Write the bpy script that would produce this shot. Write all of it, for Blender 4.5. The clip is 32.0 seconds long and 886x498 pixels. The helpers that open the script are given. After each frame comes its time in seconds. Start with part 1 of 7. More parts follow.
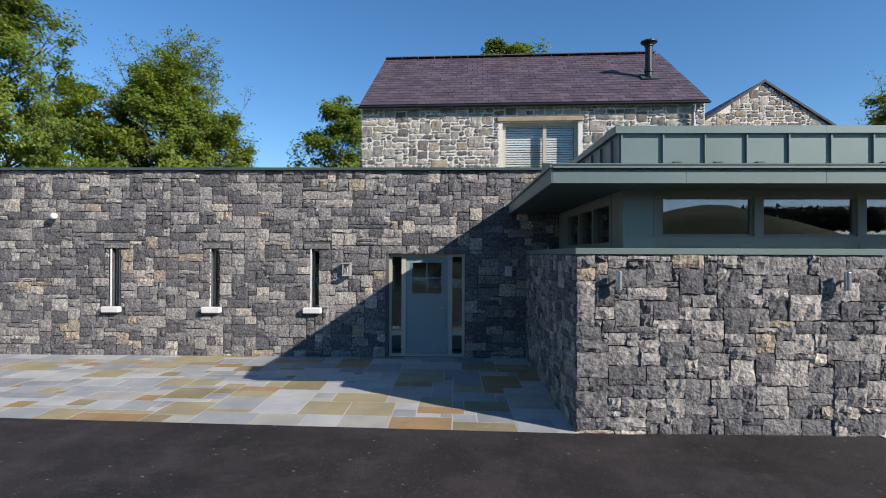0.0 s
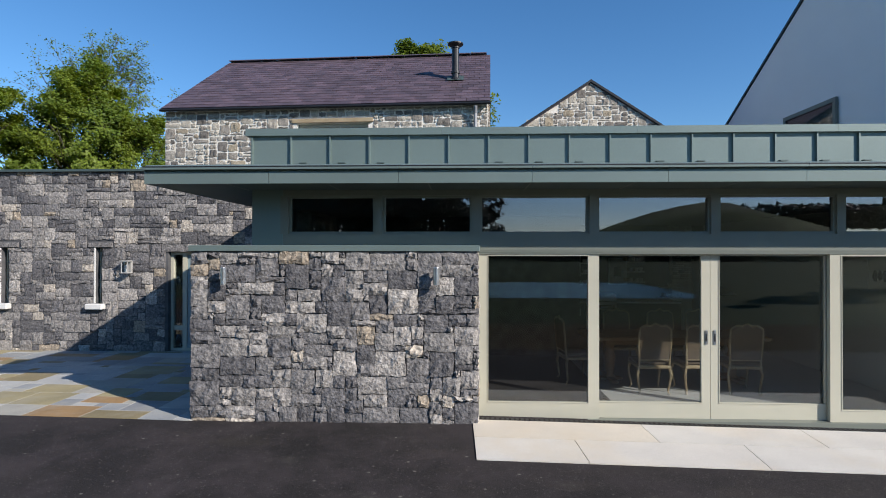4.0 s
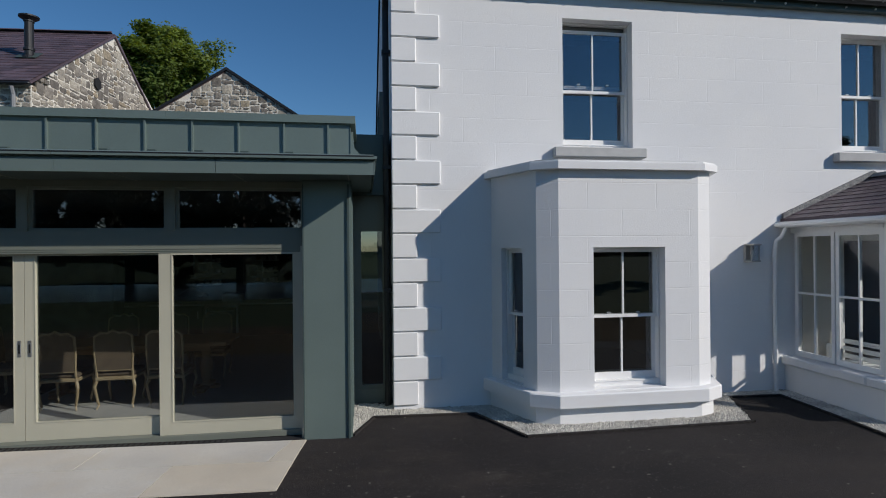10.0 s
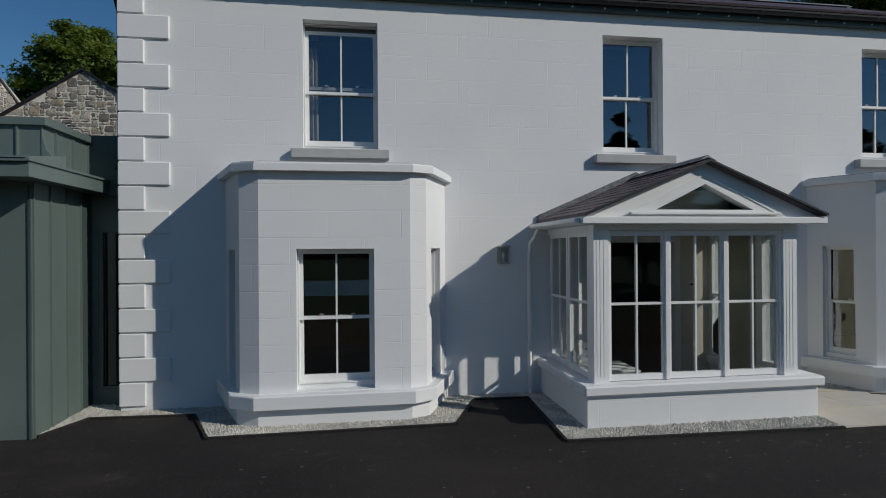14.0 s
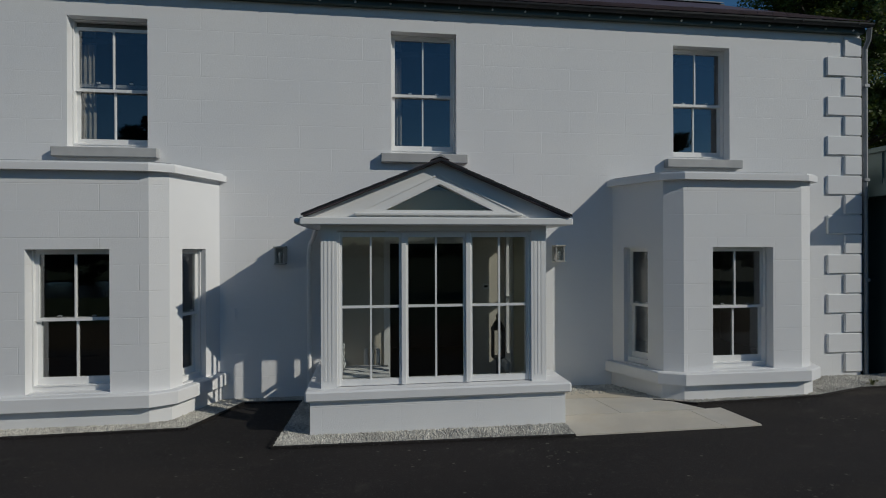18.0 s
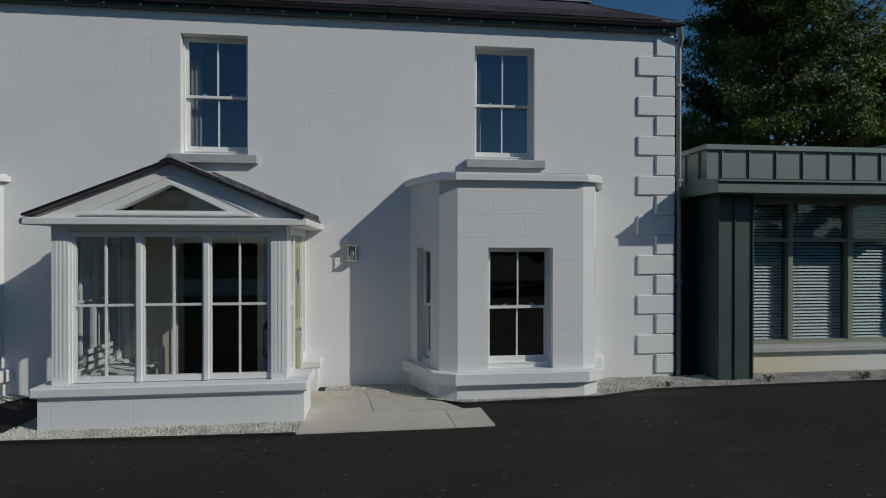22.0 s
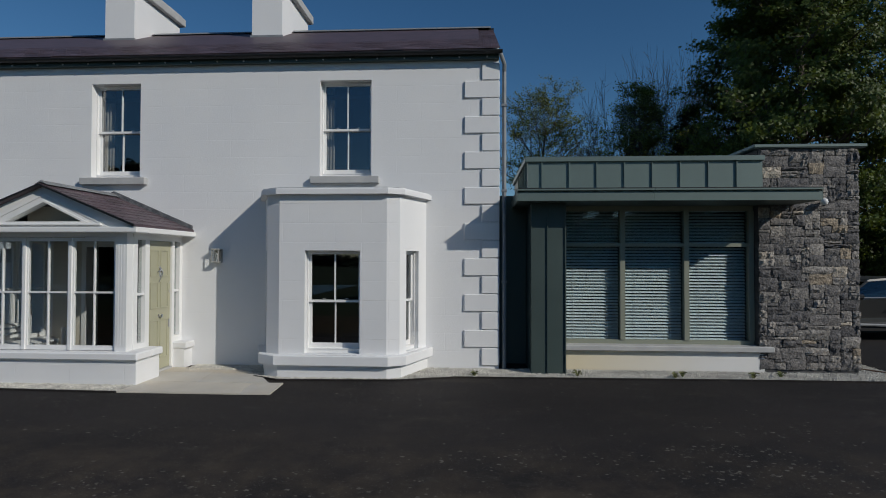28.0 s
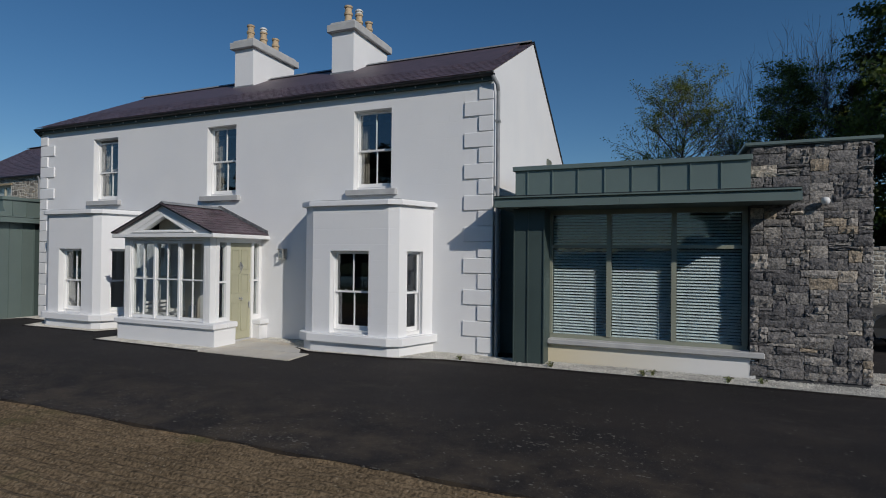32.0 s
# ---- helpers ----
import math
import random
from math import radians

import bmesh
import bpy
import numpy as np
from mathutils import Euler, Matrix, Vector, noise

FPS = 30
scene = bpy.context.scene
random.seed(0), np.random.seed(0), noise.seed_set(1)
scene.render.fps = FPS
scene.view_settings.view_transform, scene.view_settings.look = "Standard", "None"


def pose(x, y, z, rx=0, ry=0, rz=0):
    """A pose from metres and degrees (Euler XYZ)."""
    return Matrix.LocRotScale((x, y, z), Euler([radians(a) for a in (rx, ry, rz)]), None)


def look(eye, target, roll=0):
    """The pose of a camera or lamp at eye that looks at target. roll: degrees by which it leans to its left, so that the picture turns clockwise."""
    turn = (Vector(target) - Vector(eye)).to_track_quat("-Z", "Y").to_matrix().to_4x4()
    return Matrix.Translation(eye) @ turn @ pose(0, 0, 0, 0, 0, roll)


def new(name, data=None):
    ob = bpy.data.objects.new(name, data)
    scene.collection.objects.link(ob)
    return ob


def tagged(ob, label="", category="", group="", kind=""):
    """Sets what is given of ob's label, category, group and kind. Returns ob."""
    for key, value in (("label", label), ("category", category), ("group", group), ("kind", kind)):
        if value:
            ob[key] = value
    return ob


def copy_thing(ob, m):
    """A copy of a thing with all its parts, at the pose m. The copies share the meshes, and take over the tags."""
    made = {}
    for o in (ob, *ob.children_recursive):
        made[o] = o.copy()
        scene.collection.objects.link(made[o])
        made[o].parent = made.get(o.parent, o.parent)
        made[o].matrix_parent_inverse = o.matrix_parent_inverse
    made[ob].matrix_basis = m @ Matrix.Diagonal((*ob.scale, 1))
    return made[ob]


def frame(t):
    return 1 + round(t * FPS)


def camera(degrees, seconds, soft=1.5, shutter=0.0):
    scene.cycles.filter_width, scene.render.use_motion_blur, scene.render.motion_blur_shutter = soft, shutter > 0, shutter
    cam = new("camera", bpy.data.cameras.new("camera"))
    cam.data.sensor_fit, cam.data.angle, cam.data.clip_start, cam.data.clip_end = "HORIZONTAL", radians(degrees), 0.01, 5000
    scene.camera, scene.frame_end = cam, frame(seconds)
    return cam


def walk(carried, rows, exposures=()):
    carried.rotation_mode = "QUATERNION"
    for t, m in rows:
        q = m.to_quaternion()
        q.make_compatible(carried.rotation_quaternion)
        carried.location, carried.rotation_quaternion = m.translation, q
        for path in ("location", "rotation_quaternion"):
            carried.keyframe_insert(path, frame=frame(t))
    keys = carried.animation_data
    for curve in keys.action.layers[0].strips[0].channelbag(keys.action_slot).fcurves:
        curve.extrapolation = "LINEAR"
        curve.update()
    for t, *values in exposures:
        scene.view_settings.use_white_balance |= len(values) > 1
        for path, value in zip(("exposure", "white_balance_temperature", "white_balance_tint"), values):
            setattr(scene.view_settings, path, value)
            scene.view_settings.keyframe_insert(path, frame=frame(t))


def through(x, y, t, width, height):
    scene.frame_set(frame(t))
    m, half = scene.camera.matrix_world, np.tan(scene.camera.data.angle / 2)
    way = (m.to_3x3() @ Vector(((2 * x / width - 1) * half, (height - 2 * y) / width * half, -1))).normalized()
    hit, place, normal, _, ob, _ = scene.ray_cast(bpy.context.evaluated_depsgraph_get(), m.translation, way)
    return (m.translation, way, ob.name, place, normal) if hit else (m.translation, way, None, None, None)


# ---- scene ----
cam = camera(79.1, 32.0, soft=1.0)
PATH = [
    (0, (-0.111, 0.577, 2.207), (-0.155, 2.576, 2.223), 0.2),
    (0.5, (0.483, 0.501, 2.159), (0.415, 2.5, 2.182), 0.2),
    (1, (1.08, 0.422, 2.167), (0.994, 2.42, 2.187), 0.2),
    (2, (2.285, 0.327, 2.173), (2.186, 2.325, 2.188), 0.2),
    (2.5, (2.89, 0.328, 2.172), (2.791, 2.325, 2.186), 0.1),
    (3, (3.489, 0.334, 2.183), (3.406, 2.332, 2.197), 0.1),
    (3.5, (4.078, 0.35, 2.192), (4.001, 2.348, 2.205), 0.1),
    (5.5, (6.471, 0.542, 2.192), (6.384, 2.54, 2.202), -0.2),
    (6, (7.011, 0.586, 2.184), (6.932, 2.585, 2.199), -0.3),
    (7, (8.085, 0.684, 2.191), (8.032, 2.683, 2.202), -0.2),
    (7.5, (8.694, 0.723, 2.198), (8.727, 2.723, 2.204), -0.2),
    (8, (9.255, 0.793, 2.184), (9.415, 2.786, 2.19), -0.3),
    (8.5, (9.808, 0.807, 2.195), (10.051, 2.792, 2.194), -0.4),
    (9, (10.375, 0.8, 2.206), (10.644, 2.782, 2.203), -0.4),
    (10, (11.506, 0.717, 2.18), (11.799, 2.696, 2.182), -0.5),
    (11, (12.545, 0.581, 2.158), (12.847, 2.558, 2.161), -0.5),
    (12, (13.467, 0.438, 2.147), (13.766, 2.415, 2.152), -0.5),
    (13, (14.344, 0.295, 2.173), (14.636, 2.273, 2.174), -0.4),
    (14, (15.184, 0.192, 2.172), (15.471, 2.171, 2.174), -0.4),
    (14.5, (15.617, 0.156, 2.183), (15.899, 2.136, 2.182), -0.3),
    (16.5, (17.253, 0.025, 2.174), (17.532, 2.006, 2.175), -0.3),
    (17, (17.662, -0.007, 2.175), (17.937, 1.974, 2.176), -0.2),
    (18, (18.502, -0.096, 2.181), (18.77, 1.886, 2.18), -0.2),
    (19, (19.357, -0.209, 2.17), (19.617, 1.774, 2.171), -0.2),
    (20, (20.204, -0.315, 2.176), (20.456, 1.669, 2.175), -0.1),
    (21, (21.035, -0.432, 2.181), (21.279, 1.553, 2.179), -0.1),
    (22, (21.848, -0.573, 2.202), (22.078, 1.414, 2.194), -0.0),
    (23, (22.604, -0.71, 2.19), (22.822, 1.278, 2.186), -0.0),
    (24, (23.34, -0.896, 2.191), (23.551, 1.093, 2.187), 0.0),
    (25, (24.127, -1.176, 2.166), (24.329, 0.814, 2.163), 0.0),
    (25.5, (24.52, -1.323, 2.145), (24.719, 0.668, 2.149), 0.0),
    (27.5, (25.895, -1.9, 2.05), (25.830, 0.099, 2.085), 0.12),
    (28, (26.297, -2.044, 2.05), (26.182, -0.048, 2.087), 0.15),
    (29, (27.163, -2.325, 2.08), (26.941, -0.338, 2.109), 0.22),
    (29.5, (27.66, -2.425, 2.095), (27.370, -0.446, 2.121), 0.24),
    (30, (28.157, -2.514, 2.11), (27.796, -0.547, 2.133), 0.26),
    (30.5, (28.635, -2.588, 2.12), (28.186, -0.639, 2.142), 0.31),
    (31, (29.097, -2.649, 2.13), (28.544, -0.727, 2.152), 0.37),
    (31.5, (29.58, -2.706, 2.135), (28.917, -0.819, 2.156), 0.47),
    (32, (30.106, -2.751, 2.14), (29.339, -0.904, 2.159), 0.57),
]
EXPOSURES = [(0, 0.76, 6400, 13.5), (3, 0.75, 6350, 13), (6, 0.68, 6250, 13), (7, 0.53, 6250, 13), (8, 0.24, 6250, 12.5), (10, -0.13, 6330, 11.5), (13, -0.5, 6350, 9.0), (18, -0.92, 6400, 6.5), (24, -0.78, 6330, 7), (28, -0.62, 6330, 8.8), (32, -0.55, 6330, 11)]
walk(cam, [(t, look(eye, target, roll)) for t, eye, target, roll in PATH], EXPOSURES)
# ---- light ----
SUN = Vector((1.0, -0.64, 0.67)).normalized()
world = bpy.data.worlds.new("world")
scene.world = world
world.use_nodes = True
wn = world.node_tree
sky = wn.nodes.new("ShaderNodeTexSky")
sky.sky_type, sky.sun_disc = "NISHITA", False
sky.sun_elevation = math.asin(SUN.z)
sky.sun_rotation = math.atan2(SUN.x, SUN.y)
sky.altitude, sky.air_density, sky.dust_density, sky.ozone_density = 200, 1.0, 0.0, 4.0
deep = wn.nodes.new("ShaderNodeHueSaturation")
deep.inputs["Saturation"].default_value, deep.inputs["Hue"].default_value, deep.inputs["Value"].default_value = 1.18, 0.498, 1.0
wn.links.new(sky.outputs[0], deep.inputs["Color"])
wn.links.new(deep.outputs[0], wn.nodes["Background"].inputs[0])
wn.nodes["Background"].inputs[1].default_value = 0.087
sun = new("sun", bpy.data.lights.new("sun", "SUN"))
sun.data.energy, sun.data.angle, sun.data.color = 4.0, radians(0.53), (1.0, 0.93, 0.83)
sun.matrix_world = look(SUN * 60, (0, 0, 0))

# ---- materials ----
MATS = {}


def material(name, colour, other=None, scale=4.0, rough=0.6, bump=0.0, bump_scale=40.0, metal=0.0, ramp=None, rand="", spec=0.5, fine=0.0, stretch=None):
    """A node material: two-scale colour variation in world space, relief, and a spread of tones from piece to piece."""
    m = bpy.data.materials.new(name)
    m.use_nodes = True
    n, l = m.node_tree.nodes, m.node_tree.links
    b = n["Principled BSDF"]
    b.inputs["Roughness"].default_value, b.inputs["Metallic"].default_value = rough, metal
    b.inputs["Specular IOR Level"].default_value = spec
    where = n.new("ShaderNodeNewGeometry").outputs["Position"]
    if stretch:
        mp = n.new("ShaderNodeMapping")
        mp.inputs["Scale"].default_value = stretch
        l.new(where, mp.inputs["Vector"])
        where = mp.outputs[0]
    big = n.new("ShaderNodeTexNoise")
    big.inputs["Scale"].default_value, big.inputs["Detail"].default_value = scale, 5
    l.new(where, big.inputs["Vector"])
    small = n.new("ShaderNodeTexNoise")
    small.inputs["Scale"].default_value, small.inputs["Detail"].default_value = bump_scale, 4
    l.new(where, small.inputs["Vector"])
    mix = n.new("ShaderNodeMix")
    mix.data_type = "RGBA"
    mix.inputs[6].default_value = (*colour, 1)
    mix.inputs[7].default_value = (*(other or [c * 0.82 for c in colour]), 1)
    cr = n.new("ShaderNodeMapRange")
    cr.inputs["From Min"].default_value, cr.inputs["From Max"].default_value = 0.35, 0.65
    l.new(big.outputs["Fac"], cr.inputs["Value"])
    l.new(cr.outputs[0], mix.inputs[0])
    out = mix.outputs[2]
    if ramp:
        r = n.new("ShaderNodeValToRGB")
        r.color_ramp.interpolation = "CONSTANT"
        while len(r.color_ramp.elements) < len(ramp):
            r.color_ramp.elements.new(1.0)
        for e, (p, c) in zip(r.color_ramp.elements, ramp):
            e.position, e.color = p, (*c, 1)
        src = n.new("ShaderNodeObjectInfo").outputs["Random"] if rand == "object" else n.new("ShaderNodeNewGeometry").outputs["Random Per Island"]
        l.new(src, r.inputs[0])
        mul = n.new("ShaderNodeMix")
        mul.data_type, mul.blend_type = "RGBA", "MULTIPLY"
        mul.inputs[0].default_value = 1
        l.new(out, mul.inputs[6])
        l.new(r.outputs[0], mul.inputs[7])
        out = mul.outputs[2]
    elif rand:
        src = n.new("ShaderNodeObjectInfo").outputs["Random"] if rand == "object" else n.new("ShaderNodeNewGeometry").outputs["Random Per Island"]
        mr = n.new("ShaderNodeMapRange")
        mr.inputs["To Min"].default_value, mr.inputs["To Max"].default_value = 0.72, 1.25
        l.new(src, mr.inputs["Value"])
        mul = n.new("ShaderNodeMix")
        mul.data_type, mul.blend_type = "RGBA", "MULTIPLY"
        mul.inputs[0].default_value = 1
        l.new(out, mul.inputs[6])
        l.new(mr.outputs[0], mul.inputs[7])
        out = mul.outputs[2]
    if fine:
        fr = n.new("ShaderNodeMapRange")
        fr.inputs["From Min"].default_value, fr.inputs["From Max"].default_value = 0.3, 0.7
        fr.inputs["To Min"].default_value, fr.inputs["To Max"].default_value = 1 - fine, 1 + fine
        l.new(small.outputs["Fac"], fr.inputs["Value"])
        mul = n.new("ShaderNodeMix")
        mul.data_type, mul.blend_type = "RGBA", "MULTIPLY"
        mul.inputs[0].default_value = 1
        l.new(out, mul.inputs[6])
        l.new(fr.outputs[0], mul.inputs[7])
        out = mul.outputs[2]
    l.new(out, b.inputs["Base Color"])
    if bump:
        bp = n.new("ShaderNodeBump")
        bp.inputs["Strength"].default_value, bp.inputs["Distance"].default_value = 0.6, bump
        l.new(small.outputs["Fac"], bp.inputs["Height"])
        l.new(bp.outputs[0], b.inputs["Normal"])
    MATS[name] = m
    return m


def add_score(m, width, height, depth, tone):
    """Ashlar lines scored into a render, in world x and z."""
    n, l = m.node_tree.nodes, m.node_tree.links
    b = n["Principled BSDF"]
    sep = n.new("ShaderNodeSeparateXYZ")
    l.new(n.new("ShaderNodeNewGeometry").outputs["Position"], sep.inputs[0])
    com = n.new("ShaderNodeCombineXYZ")
    l.new(sep.outputs["X"], com.inputs["X"])
    l.new(sep.outputs["Z"], com.inputs["Y"])
    br = n.new("ShaderNodeTexBrick")
    br.inputs["Scale"].default_value, br.inputs["Mortar Size"].default_value = 1.0, 0.006
    br.inputs["Brick Width"].default_value, br.inputs["Row Height"].default_value = width, height
    br.inputs["Mortar Smooth"].default_value = 0.4
    br.inputs["Color1"].default_value = br.inputs["Color2"].default_value = (1, 1, 1, 1)
    br.inputs["Mortar"].default_value = (tone, tone, tone, 1)
    l.new(com.outputs[0], br.inputs["Vector"])
    was = b.inputs["Base Color"].links[0].from_socket
    mul = n.new("ShaderNodeMix")
    mul.data_type, mul.blend_type = "RGBA", "MULTIPLY"
    mul.inputs[0].default_value = 1
    l.new(was, mul.inputs[6])
    l.new(br.outputs["Color"], mul.inputs[7])
    l.new(mul.outputs[2], b.inputs["Base Color"])
    old = b.inputs["Normal"].links[0].from_node
    bp = n.new("ShaderNodeBump")
    bp.invert = True
    bp.inputs["Distance"].default_value = depth
    l.new(br.outputs["Fac"], bp.inputs["Height"])
    l.new(old.outputs[0], bp.inputs["Normal"])
    l.new(bp.outputs[0], b.inputs["Normal"])


def add_speckle(m, scale, share, colour, size=0.35, amount=0.8, stretch=(1, 1, 1)):
    """Grains of another colour, each a cell of its own: chippings, lichen, crystals."""
    n, l = m.node_tree.nodes, m.node_tree.links
    b = n["Principled BSDF"]
    mp = n.new("ShaderNodeMapping")
    mp.inputs["Scale"].default_value = stretch
    l.new(n.new("ShaderNodeNewGeometry").outputs["Position"], mp.inputs["Vector"])
    v = n.new("ShaderNodeTexVoronoi")
    v.inputs["Scale"].default_value = scale
    l.new(mp.outputs[0], v.inputs["Vector"])
    sep = n.new("ShaderNodeSeparateColor")
    l.new(v.outputs["Color"], sep.inputs[0])
    few = n.new("ShaderNodeMath")
    few.operation, few.inputs[1].default_value = "LESS_THAN", share
    l.new(sep.outputs[0], few.inputs[0])
    near = n.new("ShaderNodeMapRange")
    near.inputs["From Min"].default_value, near.inputs["From Max"].default_value = size, size * 0.5
    near.inputs["To Max"].default_value = amount
    l.new(v.outputs["Distance"], near.inputs["Value"])
    both = n.new("ShaderNodeMath")
    both.operation = "MULTIPLY"
    l.new(few.outputs[0], both.inputs[0])
    l.new(near.outputs[0], both.inputs[1])
    mix = n.new("ShaderNodeMix")
    mix.data_type = "RGBA"
    mix.inputs[7].default_value = (*colour, 1)
    l.new(both.outputs[0], mix.inputs[0])
    l.new(b.inputs["Base Color"].links[0].from_socket, mix.inputs[6])
    l.new(mix.outputs[2], b.inputs["Base Color"])


def add_patches(m, scale, lo, hi, colour, amount, stretch=(1, 1, 1), detail=9):
    """Large worn or dusty patches with ragged edges."""
    n, l = m.node_tree.nodes, m.node_tree.links
    b = n["Principled BSDF"]
    mp = n.new("ShaderNodeMapping")
    mp.inputs["Scale"].default_value = stretch
    l.new(n.new("ShaderNodeNewGeometry").outputs["Position"], mp.inputs["Vector"])
    t = n.new("ShaderNodeTexNoise")
    t.inputs["Scale"].default_value, t.inputs["Detail"].default_value, t.inputs["Roughness"].default_value = scale, detail, 0.65
    l.new(mp.outputs[0], t.inputs["Vector"])
    r = n.new("ShaderNodeMapRange")
    r.inputs["From Min"].default_value, r.inputs["From Max"].default_value, r.inputs["To Max"].default_value = lo, hi, amount
    l.new(t.outputs["Fac"], r.inputs["Value"])
    mix = n.new("ShaderNodeMix")
    mix.data_type = "RGBA"
    mix.inputs[7].default_value = (*colour, 1)
    l.new(r.outputs[0], mix.inputs[0])
    l.new(b.inputs["Base Color"].links[0].from_socket, mix.inputs[6])
    l.new(mix.outputs[2], b.inputs["Base Color"])


def add_side_tone(m, far, near, colour, axis="Y"):
    """Ragged patches of one colour, such as soil, that thin away from one side."""
    n, l = m.node_tree.nodes, m.node_tree.links
    b = n["Principled BSDF"]
    where = n.new("ShaderNodeNewGeometry").outputs["Position"]
    sep, mr, t, cut, mul, mix = [n.new("ShaderNode" + k) for k in ("SeparateXYZ", "MapRange", "TexNoise", "MapRange", "Math", "Mix")]
    l.new(where, sep.inputs[0])
    l.new(sep.outputs[axis], mr.inputs["Value"])
    mr.inputs["From Min"].default_value, mr.inputs["From Max"].default_value = far, near
    l.new(where, t.inputs["Vector"])
    t.inputs["Scale"].default_value, t.inputs["Detail"].default_value, t.inputs["Roughness"].default_value = 1.4, 9, 0.7
    cut.inputs["From Min"].default_value, cut.inputs["From Max"].default_value = 0.42, 0.68
    l.new(t.outputs["Fac"], cut.inputs["Value"])
    mul.operation = "MULTIPLY"
    l.new(mr.outputs[0], mul.inputs[0])
    l.new(cut.outputs[0], mul.inputs[1])
    mix.data_type = "RGBA"
    mix.inputs[7].default_value = (*colour, 1)
    l.new(mul.outputs[0], mix.inputs[0])
    l.new(b.inputs["Base Color"].links[0].from_socket, mix.inputs[6])
    l.new(mix.outputs[2], b.inputs["Base Color"])


def add_facets(m, scale, depth):
    """Chipped, rock-like facets over the fine relief."""
    n, l = m.node_tree.nodes, m.node_tree.links
    b = n["Principled BSDF"]
    v = n.new("ShaderNodeTexVoronoi")
    v.feature = "F1"
    v.inputs["Scale"].default_value = scale
    wob = n.new("ShaderNodeTexNoise")
    wob.inputs["Scale"].default_value = scale * 0.8
    add = n.new("ShaderNodeVectorMath")
    add.operation = "MULTIPLY_ADD"
    add.inputs[1].default_value = (0.06, 0.06, 0.06)
    where = n.new("ShaderNodeNewGeometry").outputs["Position"]
    l.new(where, wob.inputs["Vector"])
    l.new(wob.outputs["Color"], add.inputs[0])
    l.new(where, add.inputs[2])
    l.new(add.outputs[0], v.inputs["Vector"])
    bp = n.new("ShaderNodeBump")
    bp.inputs["Strength"].default_value, bp.inputs["Distance"].default_value = 0.8, depth
    l.new(v.outputs["Distance"], bp.inputs["Height"])
    l.new(b.inputs["Normal"].links[0].from_socket, bp.inputs["Normal"])
    l.new(bp.outputs[0], b.inputs["Normal"])


def leafy(name, colour, other, through):
    """Leaves: matt green that lets some light through, varied from leaf to leaf."""
    m = material(name, colour, other, 0.5, 0.55, rand="island", spec=0.35)
    n, l = m.node_tree.nodes, m.node_tree.links
    b = n["Principled BSDF"]
    tl, mx = n.new("ShaderNodeBsdfTranslucent"), n.new("ShaderNodeMixShader")
    mul = n.new("ShaderNodeMix")
    mul.data_type, mul.blend_type = "RGBA", "MULTIPLY"
    mul.inputs[0].default_value = 1
    mul.inputs[7].default_value = (1.5, 1.35, 0.6, 1)
    l.new(b.inputs["Base Color"].links[0].from_socket, mul.inputs[6])
    l.new(mul.outputs[2], tl.inputs[0])
    mx.inputs[0].default_value = through
    l.new(b.outputs[0], mx.inputs[1])
    l.new(tl.outputs[0], mx.inputs[2])
    l.new(mx.outputs[0], n["Material Output"].inputs["Surface"])
    return m


def glass(name, tint, gloss=1.0, film=(0.95, 0.97, 1.0)):
    """A pane: see-through, with a mirror-like film that grows with the angle."""
    m = bpy.data.materials.new(name)
    m.use_nodes = True
    n, l = m.node_tree.nodes, m.node_tree.links
    n.remove(n["Principled BSDF"])
    tr, gl, mx, fr = n.new("ShaderNodeBsdfTransparent"), n.new("ShaderNodeBsdfGlossy"), n.new("ShaderNodeMixShader"), n.new("ShaderNodeLayerWeight")
    tr.inputs[0].default_value = (*tint, 1)
    gl.inputs["Roughness"].default_value, gl.inputs["Color"].default_value = 0.005, (*film, 1)
    fr.inputs["Blend"].default_value = 0.5
    pw, k = n.new("ShaderNodeMath"), n.new("ShaderNodeMath")
    pw.operation, pw.inputs[1].default_value = "POWER", 5.0
    l.new(fr.outputs["Facing"], pw.inputs[0])
    k.operation, k.use_clamp = "MULTIPLY_ADD", True
    k.inputs[1].default_value, k.inputs[2].default_value = 0.96, 0.04 * gloss
    l.new(pw.outputs[0], k.inputs[0])
    l.new(k.outputs[0], mx.inputs[0])
    l.new(tr.outputs[0], mx.inputs[1])
    l.new(gl.outputs[0], mx.inputs[2])
    l.new(mx.outputs[0], n["Material Output"].inputs["Surface"])
    MATS[name] = m
    return m


STONE_TONES = [(0.0, (0.6, 0.61, 0.65)), (0.18, (0.78, 0.79, 0.83)), (0.4, (1.02, 1.02, 1.03)), (0.6, (1.3, 1.29, 1.26)), (0.75, (1.62, 1.59, 1.53)), (0.86, (1.95, 1.9, 1.8)), (0.915, (2.3, 2.15, 1.88)), (0.955, (1.7, 1.5, 1.2))]
BARN_TONES = [(0.0, (0.55, 0.53, 0.52)), (0.15, (0.82, 0.79, 0.76)), (0.4, (1.03, 1.0, 0.95)), (0.65, (1.28, 1.24, 1.16)), (0.85, (1.0, 0.9, 0.74)), (0.94, (0.45, 0.44, 0.44))]
FLAG_TONES = [(0.0, (0.9, 0.95, 0.99)), (0.2, (1.2, 1.22, 1.22)), (0.42, (0.75, 0.79, 0.84)), (0.56, (1.08, 1.05, 0.95)), (0.7, (0.92, 0.8, 0.47)), (0.84, (0.72, 0.6, 0.34)), (0.94, (0.9, 0.58, 0.28))]
